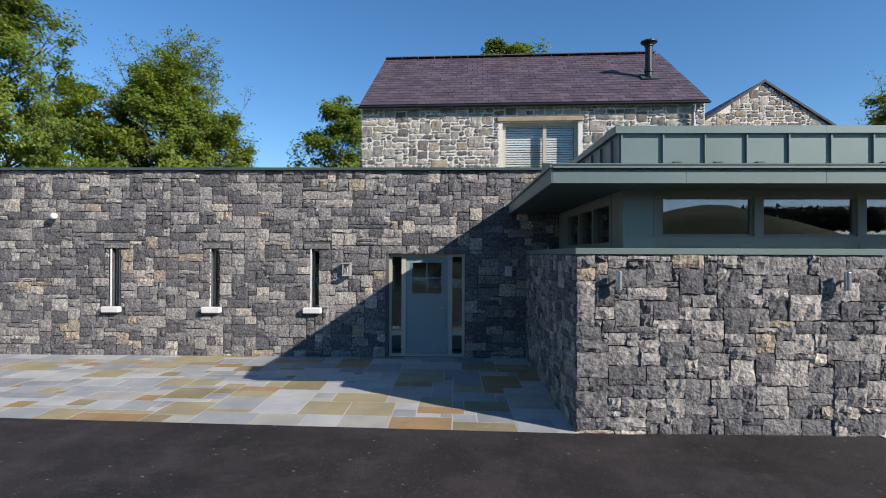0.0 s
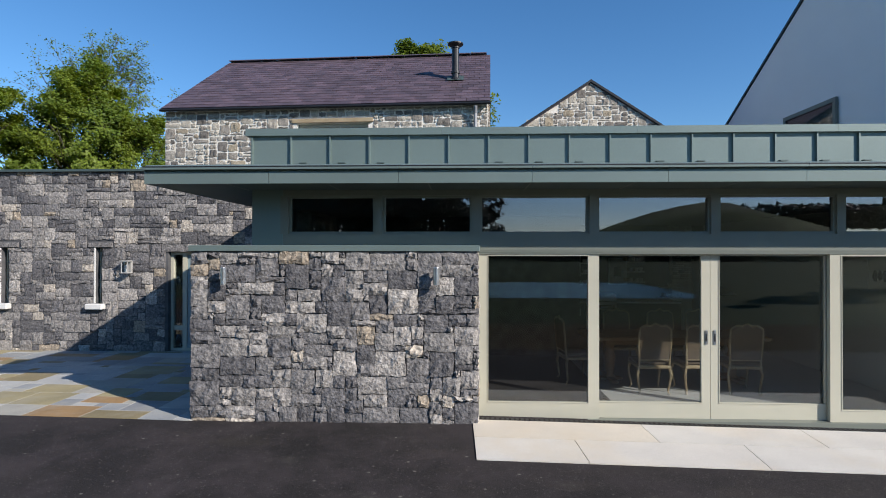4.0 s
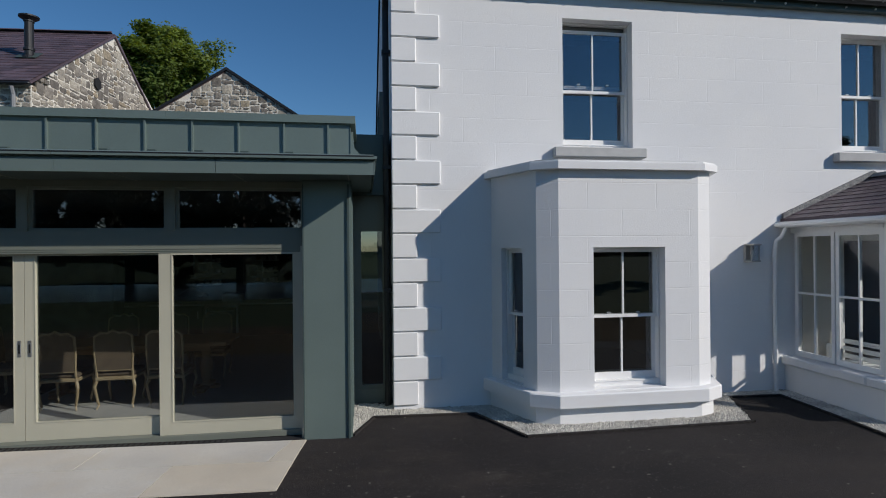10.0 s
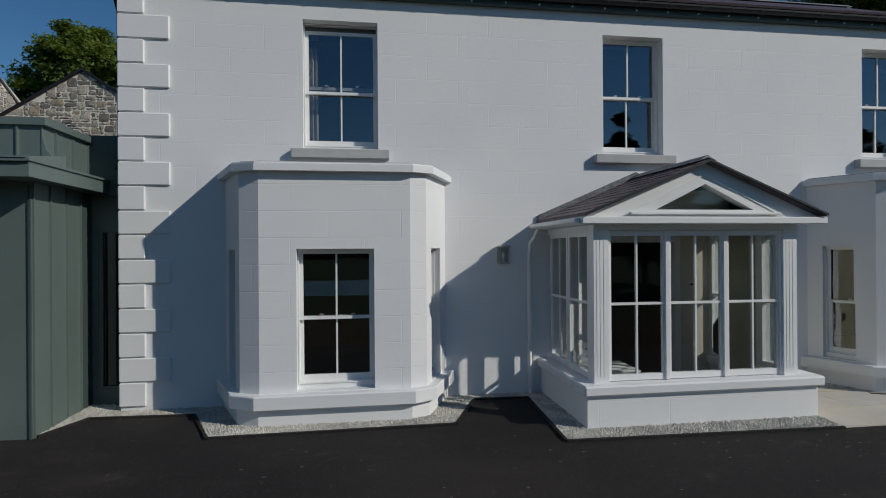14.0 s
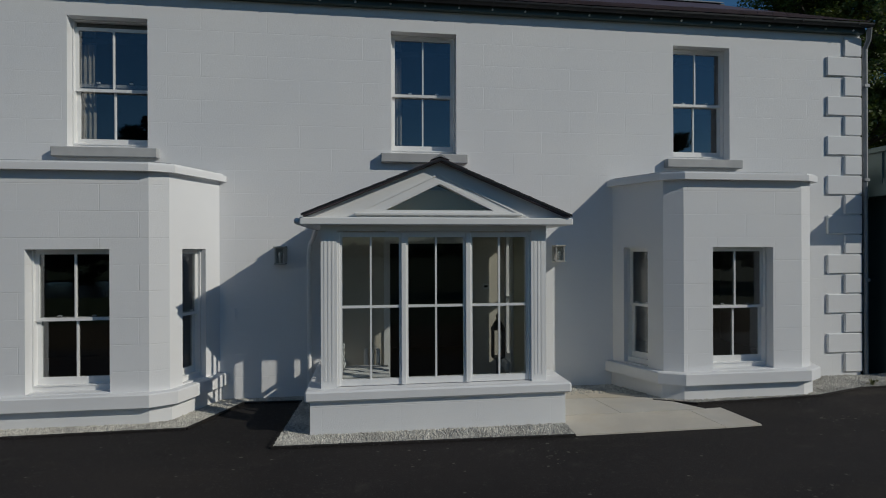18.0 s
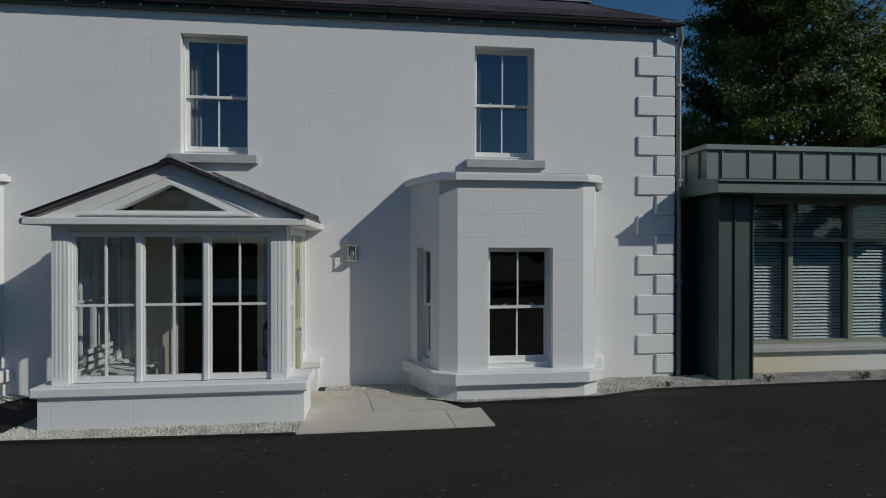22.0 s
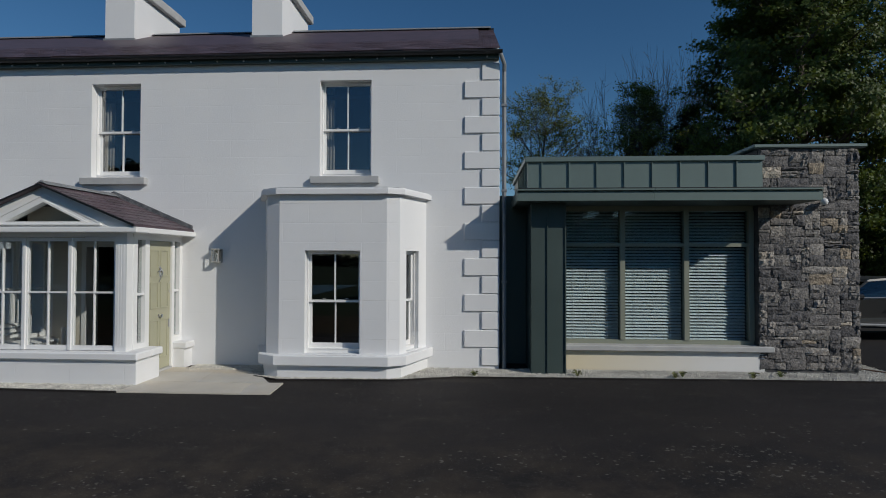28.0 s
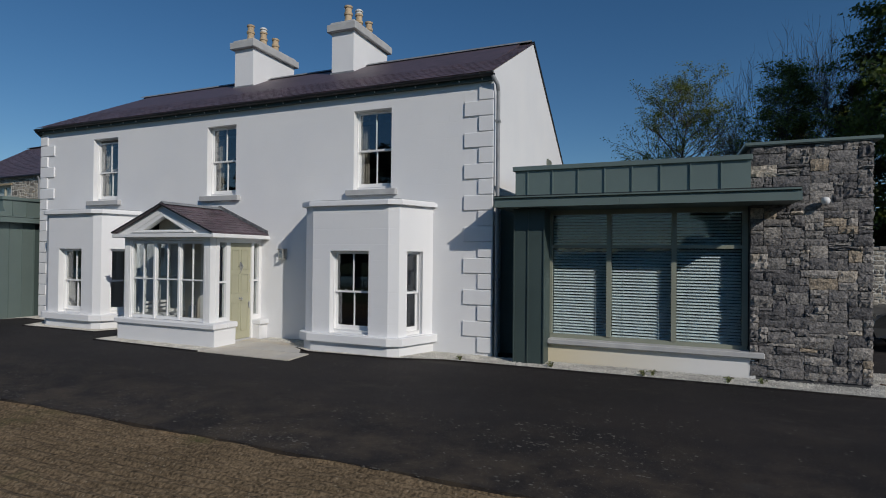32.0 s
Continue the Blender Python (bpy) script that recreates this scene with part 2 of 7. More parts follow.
for nm, rd in (("stone", "object"), ("stone_far", "island")):
    material(nm, (0.215, 0.202, 0.190), (0.138, 0.132, 0.128), 17, 0.88, 0.032, 27, ramp=STONE_TONES, rand=rd, fine=0.42, spec=0.25)
    add_facets(MATS[nm], 24, 0.008)
    add_patches(MATS[nm], 12, 0.56, 0.7, (0.30, 0.285, 0.265), 0.3)
    add_speckle(MATS[nm], 55, 0.1, (0.40, 0.385, 0.36), 0.5, 0.3)
    add_speckle(MATS[nm], 40, 0.12, (0.06, 0.058, 0.057), 0.5, 0.35)
    material("barn_" + nm, (0.37, 0.352, 0.315), (0.25, 0.237, 0.215), 7, 0.9, 0.012, 40, ramp=BARN_TONES, rand=rd, fine=0.3, spec=0.2)
    material("slate_" + nm, (0.118, 0.082, 0.096), (0.083, 0.062, 0.072), 3, 0.5, 0.003, 60, rand=rd, fine=0.2)
material("flag", (0.375, 0.365, 0.34), (0.29, 0.29, 0.285), 2.2, 0.75, 0.003, 70, ramp=FLAG_TONES, rand="object", fine=0.2)
add_patches(MATS["flag"], 2.6, 0.5, 0.72, (0.36, 0.34, 0.28), 0.5)
material("flag_pale", (0.61, 0.575, 0.51), (0.53, 0.50, 0.45), 1.4, 0.7, 0.002, 90, fine=0.1, ramp=[(0.0, (1, 1, 1)), (0.35, (1.02, 0.98, 0.91)), (0.65, (0.98, 0.99, 1.0)), (0.85, (1.04, 1.02, 0.98))], rand="object")
add_patches(MATS["flag_pale"], 0.9, 0.48, 0.68, (0.57, 0.49, 0.37), 0.55)
material("mortar_dark", (0.10, 0.10, 0.10), (0.06, 0.06, 0.065), 6, 0.95, 0.01, 50)
material("mortar_light", (0.74, 0.71, 0.64), (0.62, 0.59, 0.52), 5, 0.95, 0.01, 50, fine=0.15)
material("mortar_joint", (0.52, 0.5, 0.45), (0.44, 0.42, 0.38), 5, 0.95, 0.004, 80)
material("asphalt", (0.0245, 0.0212, 0.0205), (0.0155, 0.0138, 0.0135), 0.5, 0.85, 0.008, 110, fine=0.65, spec=0.25)
add_patches(MATS["asphalt"], 0.9, 0.56, 0.74, (0.058, 0.048, 0.038), 0.6, (0.5, 1, 1))
add_patches(MATS["asphalt"], 0.35, 0.5, 0.62, (0.034, 0.028, 0.024), 0.6, (0.4, 1, 1), 4)
add_side_tone(MATS["asphalt"], 4.6, 1.95, (0.085, 0.066, 0.046))
# paler tone in patches towards low x, gone by x = 15
add_side_tone(MATS["asphalt"], 15.0, 2.0, (0.044, 0.036, 0.037), "X")
add_patches(MATS["asphalt"], 3.2, 0.6, 0.7, (0.06, 0.055, 0.048), 0.45, (0.6, 1, 1), 6)
add_speckle(MATS["asphalt"], 55, 0.12, (0.11, 0.10, 0.09), 0.42, 0.75)
add_speckle(MATS["asphalt"], 17, 0.04, (0.17, 0.155, 0.135), 0.26, 0.75, (0.7, 1, 1))
material("earth", (0.175, 0.128, 0.078), (0.125, 0.092, 0.056), 1.2, 0.95, 0.03, 30, fine=0.6, spec=0.1)
add_patches(MATS["earth"], 0.55, 0.55, 0.66, (0.065, 0.068, 0.028), 0.75)
add_speckle(MATS["earth"], 28, 0.14, (0.3, 0.25, 0.18), 0.35, 0.7)
add_speckle(MATS["earth"], 16, 0.12, (0.05, 0.036, 0.022), 0.45, 0.7)
material("water", (0.02, 0.03, 0.04), (0.025, 0.035, 0.045), 0.2, 0.22)
material("grass", (0.034, 0.047, 0.02), (0.044, 0.054, 0.023), 0.4, 0.95, 0.03, 12, fine=0.4, spec=0.1)
material("hill_grass", (0.045, 0.076, 0.024), (0.028, 0.05, 0.017), 0.05, 0.95, 0.0, 2, spec=0.1)
material("gravel", (0.58, 0.56, 0.5), (0.38, 0.365, 0.33), 3, 0.85, 0.004, 120, rand="island", spec=0.3)
material("gravel_bed", (0.40, 0.385, 0.35), (0.28, 0.27, 0.25), 9, 0.9, 0.02, 60, fine=0.5, spec=0.2)
material("render_white", (0.80, 0.80, 0.80), (0.76, 0.765, 0.775), 0.8, 0.75, 0.0035, 130, fine=0.025, spec=0.3)
add_score(material("render_scored", (0.80, 0.80, 0.80), (0.765, 0.77, 0.78), 0.8, 0.75, 0.0035, 130, fine=0.025, spec=0.3), 0.92, 0.333, 0.0012, 0.986)
add_score(material("render_house", (0.80, 0.80, 0.80), (0.765, 0.77, 0.78), 0.8, 0.75, 0.0035, 130, fine=0.03, spec=0.3), 0.92, 0.333, 0.0007, 0.992)
material("render_stained", (0.78, 0.77, 0.75), (0.75, 0.74, 0.71), 0.8, 0.8, 0.003, 120, spec=0.3)
n_, l_ = MATS["render_stained"].node_tree.nodes, MATS["render_stained"].node_tree.links
sx_, mr_, mx_ = n_.new("ShaderNodeSeparateXYZ"), n_.new("ShaderNodeMapRange"), n_.new("ShaderNodeMix")
l_.new(n_.new("ShaderNodeNewGeometry").outputs["Position"], sx_.inputs[0])
mr_.inputs["From Min"].default_value, mr_.inputs["From Max"].default_value = 30.6, 28.2
mr_.inputs["To Max"].default_value = 0.85
l_.new(sx_.outputs["X"], mr_.inputs["Value"])
mx_.data_type = "RGBA"
mx_.inputs[7].default_value = (0.74, 0.64, 0.43, 1)
l_.new(mr_.outputs[0], mx_.inputs[0])
l_.new(n_["Principled BSDF"].inputs["Base Color"].links[0].from_socket, mx_.inputs[6])
l_.new(mx_.outputs[2], n_["Principled BSDF"].inputs["Base Color"])
material("sill_stone", (0.50, 0.50, 0.49), (0.42, 0.42, 0.42), 3, 0.8, 0.002, 120, fine=0.06)
material("sill_pale", (0.66, 0.65, 0.62), (0.58, 0.57, 0.54), 3, 0.8, 0.002, 120, fine=0.05)
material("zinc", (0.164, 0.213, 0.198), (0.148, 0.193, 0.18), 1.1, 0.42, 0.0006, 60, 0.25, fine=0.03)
# darker zinc: shade put into the colour of shaded cladding, also dark trims
material("zinc_dark_shade", (0.074, 0.104, 0.097), (0.061, 0.087, 0.082), 1.1, 0.5, 0.0006, 60, 0.2, fine=0.03)
material("frame_sage", (0.46, 0.44, 0.345), (0.425, 0.41, 0.325), 2, 0.45, 0.0004, 90)
material("frame_grey", (0.175, 0.19, 0.158), (0.16, 0.174, 0.146), 2, 0.45, 0.0004, 90)
material("frame_green", (0.27, 0.285, 0.225), (0.25, 0.265, 0.21), 2, 0.45, 0.0004, 90)
material("paint_white", (0.82, 0.82, 0.81), (0.79, 0.79, 0.785), 3, 0.4, 0.0004, 90)
material("door_blue", (0.25, 0.31, 0.315), (0.23, 0.285, 0.29), 2, 0.4, 0.0004, 90)
material("door_sage", (0.42, 0.41, 0.29), (0.39, 0.38, 0.27), 2, 0.45, 0.0004, 90)
material("black_metal", (0.018, 0.019, 0.021), (0.025, 0.026, 0.028), 6, 0.45, 0.0004, 90, 0.3)
material("steel", (0.55, 0.56, 0.57), (0.48, 0.49, 0.5), 8, 0.3, 0.0003, 90, 0.9)
material("lamp_metal", (0.46, 0.45, 0.42), (0.4, 0.39, 0.37), 8, 0.45, 0.0003, 90, 0.2)
material("chrome", (0.75, 0.75, 0.74), (0.7, 0.7, 0.7), 8, 0.15, 0, 90, 1.0)
material("plastic_white", (0.78, 0.78, 0.77), None, 5, 0.4)
material("lead", (0.30, 0.31, 0.32), (0.24, 0.25, 0.26), 5, 0.6, 0.002, 40, 0.3)
material("lead_dark", (0.10, 0.105, 0.115), (0.19, 0.195, 0.2), 14, 0.6, 0.003, 40, 0.2, fine=0.4)
material("terracotta", (0.52, 0.40, 0.26), (0.42, 0.31, 0.19), 6, 0.85, 0.003, 60)
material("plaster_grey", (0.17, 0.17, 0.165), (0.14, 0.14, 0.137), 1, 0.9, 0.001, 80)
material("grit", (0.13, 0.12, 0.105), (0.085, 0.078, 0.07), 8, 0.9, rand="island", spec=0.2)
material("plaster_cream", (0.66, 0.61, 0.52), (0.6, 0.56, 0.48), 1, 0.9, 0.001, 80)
# near-black plaster: the dimness of rooms behind glass put into the colour
material("plaster_dark_shade", (0.09, 0.09, 0.095), (0.07, 0.07, 0.075), 1, 0.9, 0.001, 80)
material("floor_tile", (0.42, 0.41, 0.39), (0.36, 0.355, 0.34), 2, 0.45, 0.001, 60)
material("oak", (0.33, 0.19, 0.085), (0.24, 0.13, 0.06), 3, 0.5, 0.002, 30, stretch=(1, 12, 12))
material("walnut", (0.10, 0.045, 0.022), (0.07, 0.03, 0.016), 3, 0.45, 0.001, 30, stretch=(10, 1, 10))
material("chair_wood", (0.37, 0.29, 0.18), (0.29, 0.22, 0.13), 5, 0.5, 0.001, 40)
material("chair_cloth", (0.140, 0.105, 0.073), (0.112, 0.084, 0.059), 9, 0.95, 0.002, 300)
material("blanket_teal", (0.10, 0.34, 0.33), (0.07, 0.26, 0.26), 9, 0.95, 0.004, 120)
material("blanket_mustard", (0.42, 0.29, 0.07), (0.34, 0.22, 0.05), 9, 0.95, 0.004, 120)
material("leather_dark", (0.038, 0.02, 0.014), (0.022, 0.013, 0.01), 7, 0.42, 0.002, 60, fine=0.2)
material("blind", (0.84, 0.86, 0.86), (0.8, 0.82, 0.83), 2, 0.5, 0.0003, 60)
material("bark", (0.11, 0.095, 0.075), (0.07, 0.06, 0.05), 6, 0.95, 0.02, 30)
leafy("leaf_bright", (0.21, 0.27, 0.04), (0.135, 0.2, 0.034), 0.5)
leafy("leaf_green", (0.165, 0.225, 0.046), (0.095, 0.15, 0.033), 0.5)
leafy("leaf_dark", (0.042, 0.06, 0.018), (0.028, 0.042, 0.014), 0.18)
leafy("leaf_deep", (0.11, 0.15, 0.036), (0.07, 0.105, 0.027), 0.32)
leafy("leaf_olive", (0.185, 0.215, 0.06), (0.125, 0.155, 0.045), 0.45)
material("twig", (0.10, 0.085, 0.07), (0.075, 0.062, 0.052), 4, 0.9)
material("weed", (0.16, 0.19, 0.07), (0.22, 0.2, 0.09), 3, 0.8, rand="island")
material("hose", (0.16, 0.075, 0.04), (0.12, 0.06, 0.035), 5, 0.6)
material("conifer", (0.022, 0.034, 0.016), (0.014, 0.024, 0.012), 0.8, 0.7, rand="island", spec=0.3)
material("car_paint", (0.085, 0.085, 0.083), (0.075, 0.075, 0.074), 2, 0.3, metal=0.4)
material("rubber", (0.015, 0.015, 0.016), None, 6, 0.85)
material("art_paper", (0.62, 0.58, 0.5), (0.55, 0.52, 0.45), 4, 0.8)
material("art_ink", (0.05, 0.045, 0.04), None, 6, 0.7)
glass("pane_glass", (0.8, 0.83, 0.82), 2.0)
glass("pane_sky", (0.62, 0.65, 0.65), 3.6, (1.0, 0.92, 1.0))
glass("pane_clear", (0.85, 0.87, 0.87), 1.1)
glass("pane_teal", (0.79, 0.86, 0.87), 1.0)
glass("pane_upper", (0.6, 0.62, 0.63), 3.6)
glass("pane_dark", (0.5, 0.53, 0.52), 2.2)
glass("pane_house", (0.7, 0.72, 0.72), 2.6)
glass("lamp_glass", (0.9, 0.92, 0.92), 1.0)


# ---- mesh helpers ----
def thing(name, label="", category="", group="", kind="", at=(0, 0, 0), turn=0):
    ob = new(name)
    ob.empty_display_size = 0.1
    ob.matrix_basis = pose(*at, 0, 0, turn)
    return tagged(ob, label, category, group, kind)


def part(name, bm, mat, parent=None, label="", smooth=False):
    me = bpy.data.meshes.new(name)
    bm.to_mesh(me)
    bm.free()
    me.materials.append(MATS[mat])
    if smooth:
        me.polygons.foreach_set("use_smooth", [True] * len(me.polygons))
    ob = new(name, me)
    ob.parent = parent
    return tagged(ob, label)


def mesh_part(name, verts, faces, mat, parent=None, label=""):
    me = bpy.data.meshes.new(name)
    me.from_pydata(verts, [], faces)
    me.materials.append(MATS[mat])
    ob = new(name, me)
    ob.parent = parent
    return tagged(ob, label)


def box(bm, x0, x1, y0, y1, z0, z1, bevel=0.0):
    vs = [bm.verts.new((x, y, z)) for x in (x0, x1) for y in (y0, y1) for z in (z0, z1)]
    fs = [bm.faces.new([vs[i] for i in q]) for q in ((0, 1, 3, 2), (4, 6, 7, 5), (0, 4, 5, 1), (2, 3, 7, 6), (0, 2, 6, 4), (1, 5, 7, 3))]
    if bevel:
        es = list({e for f in fs for e in f.edges})
        bmesh.ops.bevel(bm, geom=es, offset=bevel, segments=1, affect="EDGES")
    return bm


def boxed(*a, **k):
    return box(bmesh.new(), *a, **k)


def prism(bm, pts, z0, z1):
    """A plan outline, counterclockwise, raised from z0 to z1."""
    lo, hi = [bm.verts.new((x, y, z0)) for x, y in pts], [bm.verts.new((x, y, z1)) for x, y in pts]
    n = len(pts)
    bm.faces.new(lo[::-1]), bm.faces.new(hi)
    for i in range(n):
        bm.faces.new((lo[i], lo[(i + 1) % n], hi[(i + 1) % n], hi[i]))
    return bm


def profile(bm, pts, axis, a, b):
    """An outline of (u, z) pairs run along x ('x': u is y) or y ('y': u is x) from a to b."""
    at = (lambda s, u, z: (s, u, z)) if axis == "x" else (lambda s, u, z: (u, s, z))
    lo, hi = [bm.verts.new(at(a, u, z)) for u, z in pts], [bm.verts.new(at(b, u, z)) for u, z in pts]
    n = len(pts)
    bm.faces.new(lo), bm.faces.new(hi[::-1])
    for i in range(n):
        bm.faces.new((lo[(i + 1) % n], lo[i], hi[i], hi[(i + 1) % n]))
    bmesh.ops.recalc_face_normals(bm, faces=bm.faces[:])
    return bm


def tube(bm, pts, r, seg=8, r1=None):
    """A round bar through points, tapering from r to r1."""
    pts = [Vector(p) for p in pts]
    rings = []
    for i, p in enumerate(pts):
        d = (pts[min(i + 1, len(pts) - 1)] - pts[max(i - 1, 0)]).normalized()
        side = d.orthogonal().normalized() if not rings else (rings[-1][1] - d * rings[-1][1].dot(d)).normalized()
        up = d.cross(side)
        rad = r + ((r1 if r1 is not None else r) - r) * i / max(1, len(pts) - 1)
        rings.append(([bm.verts.new(p + rad * (math.cos(2 * math.pi * k / seg) * side + math.sin(2 * math.pi * k / seg) * up)) for k in range(seg)], side))
    for (a, _), (b, _) in zip(rings, rings[1:]):
        for k in range(seg):
            bm.faces.new((a[k], a[(k + 1) % seg], b[(k + 1) % seg], b[k]))
    bm.faces.new(rings[0][0][::-1]), bm.faces.new(rings[-1][0])
    return bm


def lathe(bm, x, y, outline, seg=14):
    """A turned body: outline of (radius, z) about the upright through x, y."""
    rings = [[bm.verts.new((x + r * math.cos(2 * math.pi * k / seg), y + r * math.sin(2 * math.pi * k / seg), z)) for k in range(seg)] for r, z in outline]
    for a, b in zip(rings, rings[1:]):
        for k in range(seg):
            bm.faces.new((a[k], a[(k + 1) % seg], b[(k + 1) % seg], b[k]))
    bm.faces.new(rings[0][::-1]), bm.faces.new(rings[-1])
    return bm


def pierced(bm, u0, u1, v0, v1, d0, d1, holes, m=None):
    """A wall of length u, height v and thickness d0 to d1 (along local y) with rectangular openings that go through it."""
    m = m or Matrix()
    us = sorted({u0, u1, *(h[i] for h in holes for i in (0, 1))})
    vs = sorted({v0, v1, *(h[i] for h in holes for i in (2, 3))})
    us, vs = [u for u in us if u0 <= u <= u1], [v for v in vs if v0 <= v <= v1]
    solid = {(i, j) for i in range(len(us) - 1) for j in range(len(vs) - 1)
             if not any(h[0] < (us[i] + us[i + 1]) / 2 < h[1] and h[2] < (vs[j] + vs[j + 1]) / 2 < h[3] for h in holes)}
    seen = {}

    def at(i, j, d):
        if (i, j, d) not in seen:
            seen[i, j, d] = bm.verts.new(m @ Vector((us[i], d, vs[j])))
        return seen[i, j, d]

    for i, j in solid:
        bm.faces.new([at(*c, d0) for c in ((i, j), (i + 1, j), (i + 1, j + 1), (i, j + 1))])
        bm.faces.new([at(*c, d1) for c in ((i, j), (i, j + 1), (i + 1, j + 1), (i + 1, j))])
        for (di, dj), (a, b) in (((-1, 0), ((i, j + 1), (i, j))), ((1, 0), ((i + 1, j), (i + 1, j + 1))), ((0, -1), ((i, j), (i + 1, j))), ((0, 1), ((i + 1, j + 1), (i, j + 1)))):
            if (i + di, j + dj) not in solid:
                bm.faces.new((at(*b, d0), at(*a, d0), at(*a, d1), at(*b, d1)))
    bmesh.ops.recalc_face_normals(bm, faces=bm.faces[:])
    return bm


def pane(x0, x1, z0, z1, y, parent, mat="pane_glass", m=None):
    bm = boxed(x0, x1, y, y + 0.006, z0, z1)
    if m:
        bm.transform(m)
    ob = part("pane", bm, mat, parent)
    ob.visible_shadow = False
    return ob


def ring(bm, x0, x1, z0, z1, w, y0, y1, bottom=None):
    """A rectangular frame of bars, butted end to end."""
    b = w if bottom is None else bottom
    box(bm, x0, x0 + w, y0, y1, z0, z1)
    box(bm, x1 - w, x1, y0, y1, z0, z1)
    box(bm, x0 + w, x1 - w, y0, y1, z0, z0 + b)
    box(bm, x0 + w, x1 - w, y0, y1, z1 - w, z1)
    return bm


# ---- pieces: stones, slates, flags, pebbles ----
def pack(u0, u1, v0, v1, cell, wide, high, holes, rng):
    """Fills a field with stones of mixed sizes on a small grid, round the openings."""
    nu, nv = int((u1 - u0) / cell), int((v1 - v0) / cell)
    cu, cv = (u1 - u0) / nu, (v1 - v0) / nv
    free = [[not any(h[0] - 0.02 < u0 + (i + 0.5) * cu < h[1] + 0.02 and h[2] - 0.02 < v0 + (j + 0.5) * cv < h[3] + 0.02 for h in holes) for j in range(nv)] for i in range(nu)]
    got = []
    for j in range(nv):
        for i in range(nu):
            if not free[i][j]:
                continue
            h = rng.choice(high)
            w = max(h, rng.choice(wide))
            a = i
            while a < nu and a - i < w and free[a][j]:
                a += 1
            h = min(h, a - i)
            b = j
            while b < nv and b - j < h and all(free[k][b] for k in range(i, a)):
                b += 1
            for k in range(i, a):
                for q in range(j, b):
                    free[k][q] = False
            got.append((u0 + i * cu, u0 + a * cu, v0 + j * cv, v0 + b * cv))
    return got


def stone_mesh(u0, u1, v0, v1, gap, depth, rng, m, worn=0.008, round_by=0.0):
    """One rough-faced stone: a faceted face with sides that run back into the wall."""
    n, k = (5, 3) if u1 - u0 > 1.5 * (v1 - v0) else (4, 3)
    rough = 0.1 if rng.random() < 0.3 else 0.4
    lean_u, lean_v, full = rng.uniform(-0.3, 0.3), rng.uniform(-0.3, 0.3), depth * rng.uniform(0.55, 1.1)
    verts, faces = [], []
    for j in range(k + 1):
        for i in range(n + 1):
            s, t = i / n, j / k
            edge = i in (0, n) or j in (0, k)
            u = u0 + gap + (u1 - u0 - 2 * gap) * s + rng.uniform(-worn, worn)
            v = v0 + gap + (v1 - v0 - 2 * gap) * t + rng.uniform(-worn, worn)
            if round_by and i in (0, n) and j in (0, k):
                u += (0.5 - s) * 2 * round_by * rng.uniform(0.3, 1.2)
                v += (0.5 - t) * 2 * round_by * rng.uniform(0.3, 1.2)
            d = full * ((0.62 if edge else 0.95) + lean_u * (s - 0.5) + lean_v * (t - 0.5) + rng.uniform(-rough, rough) * (0.6 if edge else 1))
            verts.append(m @ Vector((u, -d, v)))
    for j in range(k):
        for i in range(n):
            a = j * (n + 1) + i
            faces.append((a, a + 1, a + n + 2, a + n + 1))
    rim = [*range(n + 1), *((j + 1) * (n + 1) - 1 for j in range(1, k + 1)), *(k * (n + 1) + i for i in range(n - 1, -1, -1)), *(j * (n + 1) for j in range(k - 1, 0, -1))]
    base = len(verts)
    for r in rim:
        c = m.inverted() @ verts[r]
        verts.append(m @ Vector((c.x, 0.012, c.z)))
    for q in range(len(rim)):
        w = (q + 1) % len(rim)
        faces.append((rim[w], rim[q], base + q, base + w))
    return verts, faces


def stones(parent, field, m, seed, mat="stone", cell=0.072, wide=(2, 2, 3, 3, 4, 4, 5, 6), high=(1, 1, 2, 2, 2, 3), holes=(), gap=0.004, depth=0.03, limit=300, keep=None, name="stone", worn=0.008, round_by=0.0):
    """A stone facing: the pieces of the stretch passed nearest as parts, the rest joined."""
    rng = random.Random(seed)
    made = pack(*field, cell, wide, high, holes, rng)
    if keep:
        made = [s for s in made if keep((s[0] + s[1]) / 2, (s[2] + s[3]) / 2)]
    mid = (field[1] * 0.6 + field[0] * 0.4, 1.6)
    made.sort(key=lambda s: abs((s[0] + s[1]) / 2 - mid[0]) + 0.3 * abs((s[2] + s[3]) / 2 - mid[1]))
    allv, allf = [], []
    for q, s in enumerate(made):
        v, f = stone_mesh(*s, gap, depth, rng, m, worn, round_by)
        if q < limit:
            mesh_part(name, v, f, mat, parent)
        else:
            allf += [tuple(i + len(allv) for i in c) for c in f]
            allv += v
    if allv:
        tagged(mesh_part(name + "work", allv, allf, mat + "_far" if mat.endswith("stone") else mat, parent), kind="stuff")


